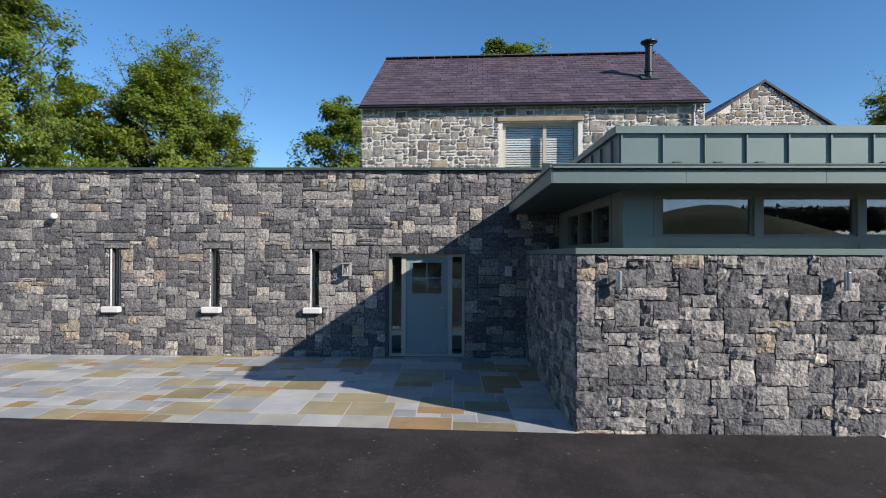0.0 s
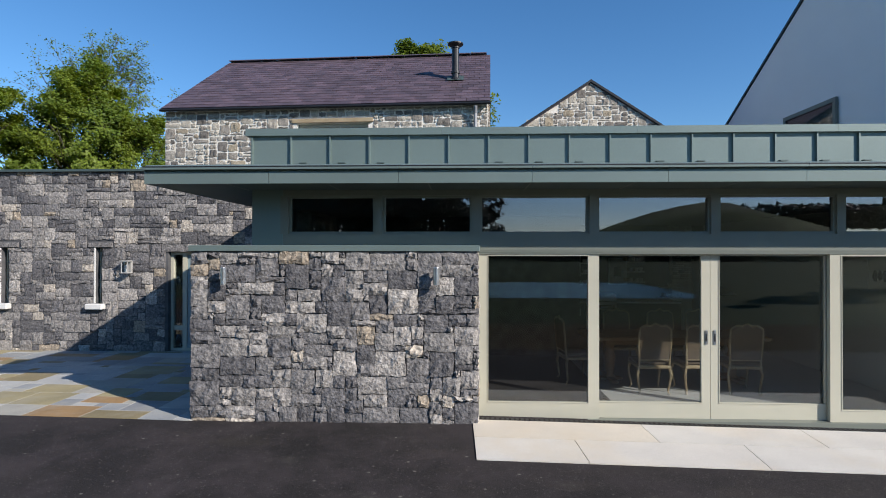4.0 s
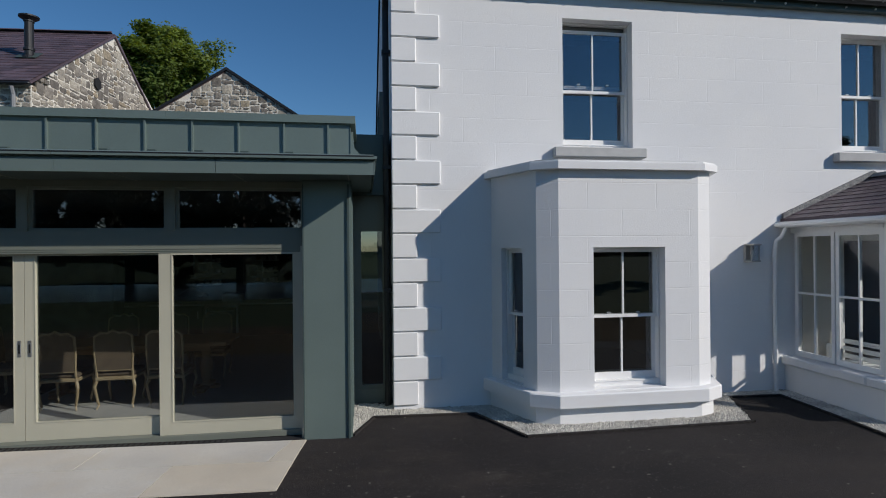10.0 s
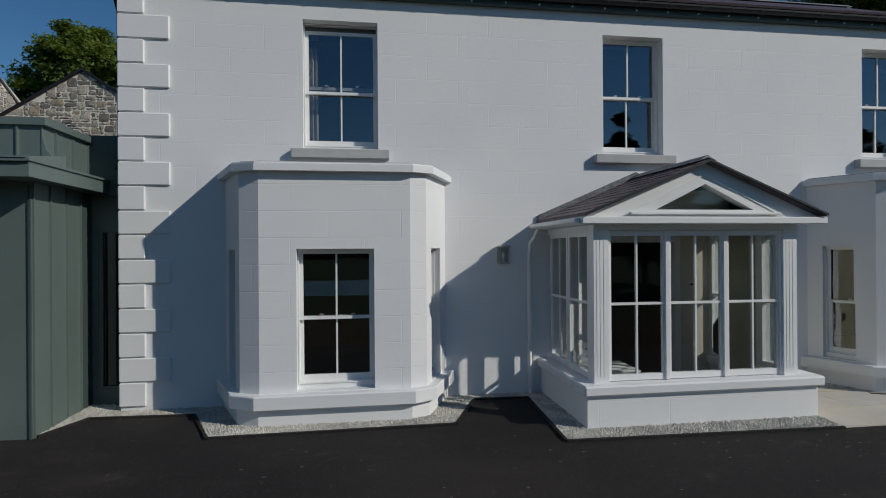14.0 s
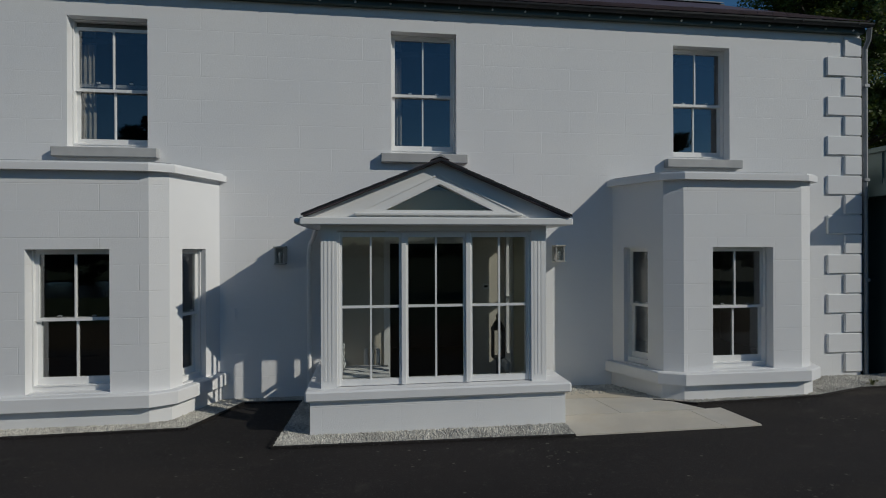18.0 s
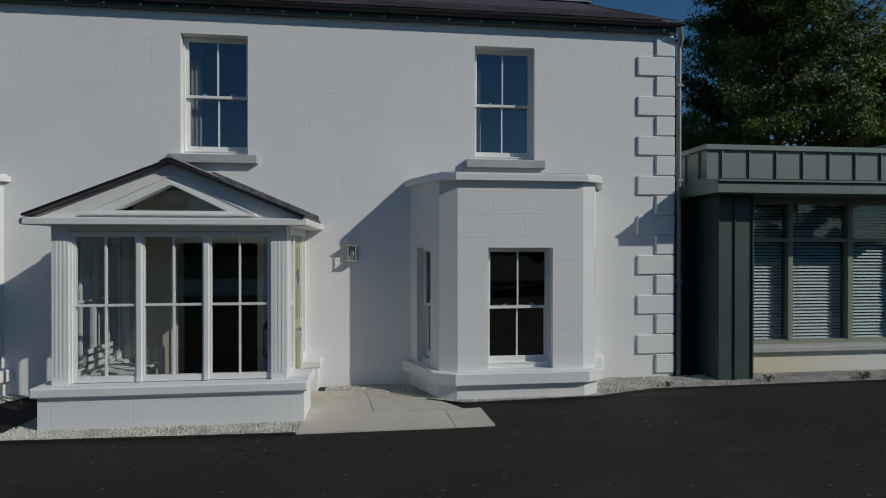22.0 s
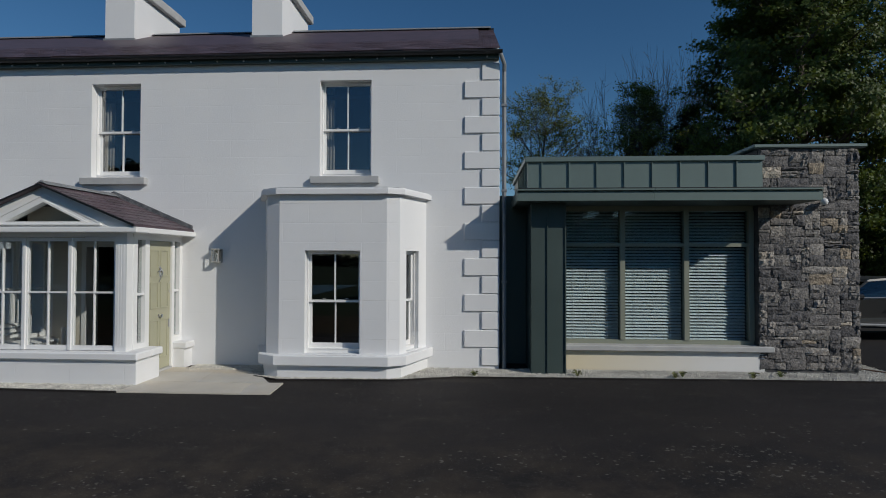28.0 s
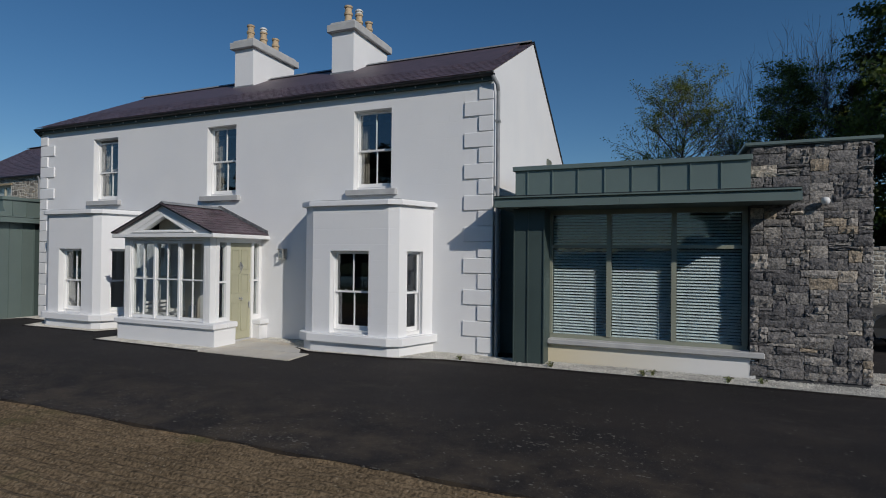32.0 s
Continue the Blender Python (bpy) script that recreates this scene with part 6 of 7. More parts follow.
# inside the porch
part("inner_lining", boxed(18.1, 18.72, HY - 0.02, HY - 0.002, 0.05, 2.46), "plaster_cream", por)
part("inner_lining", boxed(20.02, 20.55, HY - 0.02, HY - 0.002, 0.05, 2.46), "plaster_cream", por)
tagged(part("floor_2", boxed(18.1, 20.55, 6.55, HY, -0.02, 0.05), "floor_tile"), "stone tiled porch floor", "floor", kind="structure")
part("door_casing", ring(bmesh.new(), 18.70, 20.05, 0.05, 2.35, 0.09, HY - 0.05, HY - 0.02), "paint_white", por)
th = thing("thermostat", "small white thermostat on the porch wall", "thermostat", at=(20.25, HY - 0.021, 1.6))
part("case", boxed(-0.05, 0.05, -0.02, 0, -0.04, 0.04, 0.006), "plastic_white", th)
part("display", boxed(-0.03, 0.03, -0.022, -0.02, -0.015, 0.02), "black_metal", th)
ln = thing("lantern", "tall dark metal candle lantern on the porch sill", "lantern", at=(20.28, 7.3, 0.05))
part("stand", lathe(bmesh.new(), 0, 0, [(0.12, 0), (0.03, 0.05), (0.025, 0.55), (0.09, 0.6)], 12), "black_metal", ln)
part("cage", ring(bmesh.new(), -0.08, 0.08, 0.6, 1.0, 0.012, -0.08, 0.08), "black_metal", ln)
part("lantern_roof", lathe(bmesh.new(), 0, 0, [(0.11, 1.0), (0.05, 1.1), (0.02, 1.14), (0.03, 1.19), (0.005, 1.22)], 12), "black_metal", ln)
ra = thing("radiator", "white column radiator under the porch window", "radiator", at=(18.52, 7.9, 0.1))
for q in range(3):
    part("column", boxed(-0.12 + 0.09 * q, -0.06 + 0.09 * q, -0.09, 0.0, 0.05, 0.62, 0.02), "paint_white", ra)
part("rail", boxed(-0.12, 0.12, -0.06, -0.03, 0.1, 0.13), "paint_white", ra)
be = thing("bench", "white slatted bench inside the porch", "bench", at=(18.12, 6.66, 0.05))
for q in range(5):
    part("slat", boxed(0.03, 0.62, 0.1 + 0.13 * q, 0.19 + 0.13 * q, 0.5, 0.53, 0.006), "paint_white", be)
for q in range(3):
    part("back_slat", boxed(0.0, 0.03, 0.1, 0.72, 0.58 + 0.1 * q, 0.64 + 0.1 * q, 0.006), "paint_white", be)
for u in (0.04, 0.56):
    for v in (0.1, 0.66):
        part("leg", boxed(u, u + 0.05, v, v + 0.05, 0, 0.5), "paint_white", be)

# porch paving
pv2 = thing("paving_2", "pale grey sandstone slabs by the front door", "paving", kind="structure")
for q in ([(20.86, 5.87), (22.745, 5.872), (22.695, 6.555), (20.89, 6.56)], [(22.755, 5.872), (23.24, 5.89), (23.19, 6.6), (22.705, 6.555)], [(20.89, 6.57), (21.745, 6.57), (21.66, 7.3), (20.7, 7.3)], [(21.755, 6.57), (22.95, 6.59), (22.55, 7.2), (21.67, 7.3)], [(20.69, 7.31), (21.65, 7.31), (21.6, 7.66), (20.68, 7.7)], [(21.66, 7.31), (22.5, 7.25), (22.1, 7.58), (21.61, 7.66)]):
    v = [(x, y, -0.02) for x, y in q] + [(x, y, 0.02) for x, y in q]
    mesh_part("slab", v, [(4, 5, 6, 7), (0, 1, 5, 4), (1, 2, 6, 5), (2, 3, 7, 6), (3, 0, 4, 7)], "flag_pale", pv2)

# gravel margins
beds = [("gravel_1", [(11.36, 7.1), (11.62, 7.75), (12.2, 7.72), (12.95, 7.68), (13.36, 6.72), (16.28, 6.76), (16.72, 7.8), (17.52, 7.76), (17.42, 5.97), (20.85, 5.87), (20.88, 6.3), (17.85, 6.35), (17.85, 8.0), (16.3, 8.0), (15.9, 7.1), (13.9, 7.1), (13.4, 8.0), (11.36, 8.4)], 5200),
        ("gravel_2", [(22.5, 7.1), (23.0, 6.84), (25.0, 6.95), (26.0, 7.25), (31.2, 7.35), (33.2, 7.35), (33.75, 7.9), (33.9, 9.5), (33.2, 9.5), (33.2, 8.0), (27.3, 8.0), (26.7, 8.0), (25.2, 8.0), (24.8, 7.15), (22.9, 7.2), (22.3, 8.0), (21.0, 8.0), (21.0, 7.5), (22.1, 7.5)], 5200)]
for nm, out, cnt in beds:
    bm = bmesh.new()
    vs = [bm.verts.new((x, y, 0.006)) for x, y in out]
    for tri in tessellate_polygon([[Vector((x, y, 0)) for x, y in out]]):
        bm.faces.new([vs[i] for i in tri])
    bmesh.ops.recalc_face_normals(bm, faces=bm.faces[:])
    tagged(part(nm + "_bed", bm, "gravel_bed"), "pale gravel margin against the walls", "gravel", kind="structure")
    rim_pts = out[:10] if nm == "gravel_1" else out[:8]
    bm = bmesh.new()
    for (xa, ya), (xb, yb) in zip(rim_pts, rim_pts[1:]):
        d = Vector((xb - xa, yb - ya)).normalized()
        nx, ny = d.y * 0.03, -d.x * 0.03
        prism(bm, [(xa + nx, ya + ny), (xb + nx, yb + ny), (xb - nx * 0.3, yb - ny * 0.3), (xa - nx * 0.3, ya - ny * 0.3)], -0.02, 0.026)
    tagged(part(nm + "_edging", bm, "asphalt"), "raised black lip of asphalt along the gravel", "edging", kind="structure")
    tagged(pebbles(nm, out, 0.004, cnt * 4, len(nm) + cnt, (0.012, 0.026)), "loose pale grey gravel in a strip along the house", "gravel", kind="stuff")

# ---- zinc room beyond the house ----
r = thing("wall_7", "zinc-clad single-storey room with blinds in three tall windows", "wall", kind="structure")
RX0, RX1 = 27.32, 31.50
# cladding under the canopy: shade put into a darker zinc
part("clad_panel", boxed(RX0, 27.93, 7.62, 8.4, -0.05, 3.05, 0.004), "zinc_dark_shade", r)
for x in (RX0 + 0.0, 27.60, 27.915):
    part("seam", boxed(x, x + 0.018, 7.595, 7.62, 0.0, 3.05), "zinc_dark_shade", r)
part("link_wall", boxed(HX1, RX0, 8.6, 8.75, -0.05, 3.3), "zinc_dark_shade", r)
part("side_wall", boxed(RX0, RX0 + 0.1, 8.4, 12, -0.05, 3.05), "zinc_dark_shade", r)
part("apron_wall", boxed(27.93, 31.57, 8.05, 8.35, -0.05, 0.375), "render_stained", r)
part("window_sill", boxed(27.93, 31.70, 7.95, 8.3, 0.375, 0.475, 0.012), "sill_stone", r)
win = thing("window_8", "three tall windows in sage frames with closed pale slatted blinds", "window", kind="structure")
mx = [27.93, 29.08, 30.25, 31.42]
WYR = 8.2
bm = bmesh.new()
box(bm, 27.93, 31.46, WYR, WYR + 0.1, 0.475, 0.55), box(bm, 27.93, 31.46, WYR, WYR + 0.1, 2.96, 3.05)
for q in mx:
    box(bm, q - (0 if q == mx[0] else 0.045), q + 0.045, WYR - 0.02, WYR + 0.1, 0.55, 2.96)
for a, b in zip(mx, mx[1:]):
    box(bm, a + 0.045, b - 0.045, WYR, WYR + 0.1, 2.29, 2.355)
part("window_frame", bm, "frame_green", win)
for a, b in zip(mx, mx[1:]):
    pane(a + 0.045, b - 0.045, 0.55, 2.29, WYR + 0.05, win, "pane_teal"), pane(a + 0.045, b - 0.045, 2.355, 2.96, WYR + 0.05, win, "pane_teal")
for q, (a, b) in enumerate(zip(mx, mx[1:])):
    bl = thing("blind", "pale grey-blue slatted blind, lowered and closed", "blind", "window blinds", at=((a + b) / 2, WYR + 0.145, 0.5))
    half = (b - a) / 2 - 0.05
    sv = [(-half, -0.022, -0.019), (half, -0.022, -0.019), (half, 0.022, 0.019), (-half, 0.022, 0.019), (-half, -0.0235, -0.0165), (half, -0.0235, -0.0165), (half, 0.0205, 0.0215), (-half, 0.0205, 0.0215)]
    me = bpy.data.meshes.new("slat")
    me.from_pydata(sv, [], [(0, 1, 2, 3), (7, 6, 5, 4), (0, 4, 5, 1), (2, 6, 7, 3), (0, 3, 7, 4), (1, 5, 6, 2)])
    me.materials.append(MATS["blind"])
    for k in range(41):
        s = new("slat", me)
        s.parent, s.location = bl, (0, 0, 0.06 + 0.0583 * k)
    part("head_rail", boxed(-half, half, -0.03, 0.03, 2.45, 2.5), "blind", bl)
    for u in (-0.6 * half, 0.6 * half):
        part("cord", tube(bmesh.new(), [(u, -0.028, 0.05), (u, -0.028, 2.45)], 0.003, 5), "plastic_white", bl)
# shade behind the blinds put into dark wall colour
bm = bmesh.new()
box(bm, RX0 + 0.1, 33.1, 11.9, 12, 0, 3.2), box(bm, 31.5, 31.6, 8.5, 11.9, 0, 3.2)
part("inner_wall", bm, "plaster_dark_shade", r)
tagged(part("floor_3", boxed(RX0 + 0.1, 31.5, 8.35, 11.9, 0.0, 0.1), "floor_tile"), "plain floor behind the blinds", "floor", kind="structure")
c2 = thing("canopy_2", "smaller overhanging zinc canopy with seamed upstand", "roof", kind="structure")
GX0, GX1, GF = 27.05, 32.08, 7.2
part("soffit", boxed(GX0 + 0.02, GX1 - 0.02, GF + 0.02, 8.02, 3.05, 3.1), "zinc_dark_shade", c2)
part("soffit", boxed(GX0 + 0.02, RX1, 8.02, 12, 3.05, 3.1), "zinc_dark_shade", c2)
cx = [GX0, 29.35, GX1]
for a, b in zip(cx, cx[1:]):
    fa = part("fascia", profile(bmesh.new(), [(GF, 3.05), (GF, 3.192), (GF + 0.028, 3.196), (GF + 0.028, 3.218), (GF - 0.04, 3.222), (GF - 0.04, 3.25), (7.86, 3.34), (7.86, 3.1), (GF + 0.03, 3.1), (GF + 0.03, 3.05)], "x", a + 0.002, b - 0.002), "zinc", c2)
    # the same thin black strip on the smaller canopy's lip
    part("drip_edge", boxed(a + 0.002, b - 0.002, GF - 0.043, GF - 0.02, 3.252, 3.265), "black_metal", fa)
part("side_fascia", boxed(GX0 - 0.01, GX0, GF, 8.6, 3.05, 3.22), "zinc", c2)
part("side_fascia", boxed(GX1, GX1 + 0.01, GF, 8.02, 3.05, 3.22), "zinc", c2)
part("side_fascia", boxed(GX0, RX0, 7.86, 8.6, 3.1, 3.25), "zinc", c2)
UX0, UX1, UY = 27.28, 31.46, 7.86
part("upstand", boxed(UX0, UX1, UY, UY + 0.3, 3.2, 3.83), "zinc", c2)
part("upstand", boxed(UX0, UX0 + 0.3, UY + 0.3, 11, 3.2, 3.83), "zinc", c2)
sx = UX0 + 0.25
while sx < UX1:
    part("seam", boxed(sx, sx + 0.018, UY - 0.03, UY, 3.3, 3.82), "zinc", c2)
    sx += 0.495
for k in range(5):
    part("seam", boxed(UX0 - 0.03, UX0, UY + 0.2 + 0.4 * k, UY + 0.218 + 0.4 * k, 3.28, 3.82), "zinc", c2)
part("top_trim", boxed(UX0 - 0.05, UX1 + 0.02, UY - 0.05, UY + 0.4, 3.83, 3.92, 0.006), "zinc", c2)
part("top_trim", boxed(UX0 - 0.05, UX0 + 0.35, UY + 0.4, 11, 3.83, 3.915), "zinc", c2)
part("roof_deck", boxed(UX0 + 0.3, UX1, UY + 0.3, 12, 3.1, 3.5), "zinc_dark_shade", c2)

for q, (xx, yy) in enumerate(((29.75, 7.42), (29.9, 7.5), (28.1, 7.45), (31.1, 7.5), (26.3, 7.35), (31.6, 7.6))):
    wd_ = thing("weed", "small weed growing in the gravel", "weed", "weeds in the gravel", at=(xx, yy, 0.0))
    rw = random.Random(q)
    bm = bmesh.new()
    for _ in range(26):
        a, h, o = rw.uniform(0, 6.28), rw.uniform(0.04, 0.13), rw.uniform(0.02, 0.11)
        c, d = math.cos(a), math.sin(a)
        f = [bm.verts.new(p) for p in ((0.01 * d, -0.01 * c, 0), (0.01 * d + c * o * 0.6, d * o * 0.6 - 0.01 * c, h), (c * o, d * o, h * 0.8), (c * o * 0.5 - 0.012 * d, d * o * 0.5 + 0.012 * c, h * 0.8))]
        bm.faces.new(f)
    part("leaves", bm, "weed", wd_)
ho = thing("hose", "thin brown hose lying along the gravel edge", "hose")
part("coil", tube(bmesh.new(), [(33.45, 8.4, 0.03), (33.75, 7.95, 0.03), (34.0, 7.75, 0.02), (34.5, 7.5, 0.02), (35.3, 7.35, 0.02)], 0.014, 6), "hose", ho)

# stone end wall
ew = thing("wall_8", "tall end wall of split-faced grey and buff stone", "stone wall", kind="structure")
part("core", boxed(31.48, 33.22, 8.07, 12.0, -0.05, 4.08), "mortar_dark", ew)
stones(ew, (31.48, 33.24, 0.06, 4.08), Matrix.Translation((0, 8.07, 0)), 41, depth=0.055, cell=0.066, wide=(2, 3, 4, 4, 5, 6, 8), high=(1, 2, 2, 3, 3), worn=0.010)
stones(ew, (8.07, 11.9, 0.06, 4.08), Matrix(((0, -1, 0, 33.22), (1, 0, 0, 0), (0, 0, 1, 0), (0, 0, 0, 1))), 42, depth=0.05, limit=0)
part("coping", boxed(31.38, 33.36, 7.98, 12.05, 4.09, 4.15, 0.01), "zinc", ew)
part("coping_drip", boxed(31.4, 33.34, 7.995, 12.03, 4.08, 4.09), "zinc_dark_shade", ew)
dome_camera(32.6, 8.04, 3.10, -20)

# ---- old stone barn behind ----
barn = thing("barn", "old rubble-stone barn with a purple slate roof", "barn", kind="structure")
BX0, BX1, BFY, BBY = -2.2, 5.2, 12.1, 18.3
BR = (15.22, 7.64)
part("wall", pierced(bmesh.new(), BX0, BX1, 0, 5.42, BFY, BFY + 0.5, [(0.92, 2.55, 3.6, 5.08)]), "mortar_light", barn)
part("gable_wall", gable(bmesh.new(), BX1 - 0.4, BX1, BFY + 0.5, BBY, 0, 5.84, BR[0], BR[1] - 0.05), "mortar_light", barn)
part("gable_wall", gable(bmesh.new(), BX0, BX0 + 0.4, BFY + 0.5, BBY, 0, 5.84, BR[0], BR[1] - 0.05), "mortar_light", barn)
rub = dict(mat="barn_stone", cell=0.062, wide=(2, 2, 3, 3, 4, 4, 5, 6), high=(1, 1, 2, 2, 2, 3, 4), gap=0.015, depth=0.024, worn=0.013, round_by=0.008)
stones(barn, (BX0, BX1, 3.6, 5.40), Matrix.Translation((0, BFY, 0)), 51, holes=[(0.86, 2.6, 3.6, 5.18)], **rub)
top = lambda u, v: v < 5.42 + (BR[1] - 5.55) * (1 - abs(u - BR[0]) / (BR[0] - BFY))  # noqa: E731
stones(barn, (BFY, BBY, 3.6, 7.5), Matrix(((0, -1, 0, BX1), (1, 0, 0, 0), (0, 0, 1, 0), (0, 0, 0, 1))), 52, keep=top, limit=0, **rub)
# solid black disc in place of an opening; the hole's shade is its colour
part("owl_hole", lathe(bmesh.new(), 0, 0, [(0.15, 0), (0.15, 0.04)], 6), "rubber", barn).matrix_basis = pose(BX1 + 0.012, 14.4, 6.15, 0, 90, 0)
part("lintel", boxed(0.8, 2.66, BFY - 0.04, BFY + 0.1, 5.085, 5.18, 0.008), "chair_wood", barn)
bw = thing("window_9", "barn window with closed pale blinds in a sage frame", "window", kind="structure")
bm = ring(bmesh.new(), 0.92, 2.55, 3.6, 5.08, 0.07, BFY + 0.1, BFY + 0.18)
box(bm, 1.80, 1.88, BFY + 0.1, BFY + 0.18, 3.67, 5.01)
part("window_frame", bm, "frame_sage", bw)
for a, b in ((0.99, 1.80), (1.88, 2.48)):
    pane(a, b, 3.67, 5.01, BFY + 0.14, bw, "pane_clear")
    bl = thing("blind", "pale slatted blind behind the barn window", "blind", "window blinds", at=((a + b) / 2, BFY + 0.25, 3.65))
    half = (b - a) / 2
    for k in range(26):
        part("slat", boxed(-half, half, -0.004, 0.03, 0.02 + 0.053 * k, 0.054 + 0.053 * k), "blind", bl)
bm = bmesh.new()
for sy, ey in ((BFY - 0.12, BR[0]), (BBY + 0.12, BR[0])):
    profile(bm, [(sy, 5.46), (sy, 5.40), (ey, BR[1] - 0.07), (ey, BR[1])], "x", BX0 - 0.03, BX1 + 0.05)
rf = part("roof", bm, "slate_stone_far", barn, "purple-grey slate roof in broken courses")
upv = Vector((0, BR[0] - BFY + 0.12, BR[1] - 5.46))
slates(rf, (BX0 - 0.03, BFY - 0.14, 5.46), (1, 0, 0), upv, BX1 - BX0 + 0.08, upv.length, 0.26, 0.2, 61)
for k in range(16):
    xx = BX0 - 0.03 + k * 0.462
    part("ridge_tile", profile(bmesh.new(), [(BR[0] - 0.13, BR[1] + 0.015), (BR[0], BR[1] + 0.085), (BR[0] + 0.13, BR[1] + 0.015), (BR[0], BR[1] + 0.05)], "x", xx, xx + 0.448), "slate_stone_far", rf)
part("barn_gutter", boxed(BX0 - 0.05, BX1 + 0.07, BFY - 0.19, BFY - 0.11, 5.385, 5.44, 0.02), "black_metal", barn)
part("barn_downpipe", tube(bmesh.new(), [(4.93, BFY - 0.15, 5.36), (4.93, BFY - 0.09, 5.2), (4.93, BFY - 0.08, 3.6)], 0.04, 8), "lead", barn)
skew = pose(5.2, 12.1, 0, 0, 0, -2.8) @ pose(-5.2, -12.1, 0)
for ob in (barn, bw, *[o for o in scene.objects if o.name.startswith("blind") and o.location.z > 3]):
    ob.matrix_basis = skew @ ob.matrix_basis
fl = thing("flue", "black steel stove flue with a conical cowl on the slate roof", "flue")
fx, fy = 4.47, 13.35
part("pipe", tube(bmesh.new(), [(fx, fy, 6.0), (fx, fy, 7.12)], 0.085, 16), "black_metal", fl)
part("collar", lathe(bmesh.new(), fx, fy, [(0.15, 6.33), (0.13, 6.38), (0.09, 6.4)], 16), "black_metal", fl)
part("band", lathe(bmesh.new(), fx, fy, [(0.09, 6.5), (0.105, 6.51), (0.105, 6.56), (0.09, 6.57)], 16), "black_metal", fl)
part("cowl", lathe(bmesh.new(), fx, fy, [(0.1, 7.12), (0.1, 7.15), (0.19, 7.21), (0.19, 7.24), (0.06, 7.28)], 16), "black_metal", fl)
up3 = upv.normalized()
part("lead_skirt", boxed(-0.2, 0.2, -0.17, 0.17, 0.012, 0.022), "zinc_dark_shade", fl).matrix_basis = pose(fx, fy, 5.46 + (fy - BFY + 0.14) * up3.z / up3.y, math.degrees(math.atan2(up3.z, up3.y)), 0, 0)

b2 = thing("barn_2", "gable of a second rubble-stone outbuilding with dark verges", "barn", kind="structure")
GX, GW, GZ = 8.1, 2.25, 6.785
bm = bmesh.new()
f0, f1 = [[bm.verts.new(p) for p in ((GX - GW, y, 0), (GX + GW, y, 0), (GX + GW, y, GZ - 1.46), (GX, y, GZ), (GX - GW, y, GZ - 1.46))] for y in (15.02, 15.5)]
bm.faces.new(f0), bm.faces.new(f1[::-1])
for q in range(5):
    bm.faces.new((f0[q], f1[q], f1[(q + 1) % 5], f0[(q + 1) % 5]))
bmesh.ops.recalc_face_normals(bm, faces=bm.faces[:])
part("gable_wall", bm, "mortar_light", b2)
stones(b2, (GX - GW, GX + GW, 4.6, GZ - 0.05), Matrix.Translation((0, 15.02, 0)), 71, keep=lambda u, v: v < GZ - 0.03 - abs(u - GX) * 0.65, **rub)
for s in (-1, 1):
    part("roof", profile(bmesh.new(), [(GX, GZ - 0.02), (GX + s * (GW + 0.15), GZ - 1.58), (GX + s * (GW + 0.15), GZ - 1.5), (GX, GZ + 0.06)], "y", 15.0, 24), "slate_stone_far", b2)
    part("verge", profile(bmesh.new(), [(GX, GZ + 0.0), (GX + s * (GW + 0.16), GZ - 1.57), (GX + s * (GW + 0.16), GZ - 1.5), (GX, GZ + 0.07)], "y", 14.95, 14.998), "black_metal", b2)

# ---- parked car ----
car = thing("car", "dark grey estate car parked beyond the end wall", "car", at=(36.79, 13.05, 0.0))


def arch(cx, r, n=10):
    """The rim of a wheel arch, from rear to front, over a wheel at cx."""
    return [(cx + r * math.cos(math.pi * q / n), 0.33 + r * math.sin(math.pi * q / n)) for q in range(n + 1)]


def car_side(x, z):
    """Half the width of the car: full at the belt, drawn in below, over the bonnet's end and towards the roof."""
    w = 0.92 - 0.06 * max(0.0, (0.55 - z) / 0.3) ** 2
    if z > 0.98:
        w -= (z - 0.98) * 0.36
    return w - 0.16 * max(0.0, (abs(x) - 1.75) / 0.55) ** 2


def loft(outline, steps=(-1, -0.97, -0.8, 0, 0.8, 0.97, 1), crown=0.035):
    """A closed outline of (x, z) carried across the car, with rounded shoulders."""
    bm = bmesh.new()
    cz = sum(z for _, z in outline) / len(outline)
    rings = []
    for f in steps:
        pull = 1 - crown * max(0.0, (abs(f) - 0.8) / 0.2)
        rings.append([bm.verts.new((x * (1 - (1 - pull) * 0.25), f * car_side(x, z), cz + (z - cz) * (pull if z > cz else 1))) for x, z in outline])
    for p, q in zip(rings, rings[1:]):
        for k in range(len(outline)):
            w = (k + 1) % len(outline)
            bm.faces.new((p[k], q[k], q[w], p[w]))
    for ring in (rings[0], rings[-1]):
        bm.faces.new(ring)
    bmesh.ops.triangulate(bm, faces=[f for f in bm.faces if len(f.verts) > 4])
    bmesh.ops.recalc_face_normals(bm, faces=bm.faces[:])
    return bm


shell = [(-2.28, 0.34), (-2.34, 0.55), (-2.3, 0.72), (-2.18, 0.86), (-1.9, 0.96), (-1.5, 1.02), (-1.1, 1.06), (0.2, 1.08), (1.5, 1.1), (2.15, 1.1), (2.3, 1.0), (2.34, 0.6), (2.26, 0.36)]
shell += [p for p in arch(1.38, 0.39)] + [p for p in arch(-1.42, 0.39)]
part("body", loft(shell), "car_paint", car)
part("cabin", loft([(-1.12, 1.05), (-0.86, 1.22), (-0.42, 1.5), (0.3, 1.58), (1.2, 1.58), (1.95, 1.5), (2.15, 1.28), (2.22, 1.06)], crown=0.05), "pane_dark", car, "dark tinted windows")
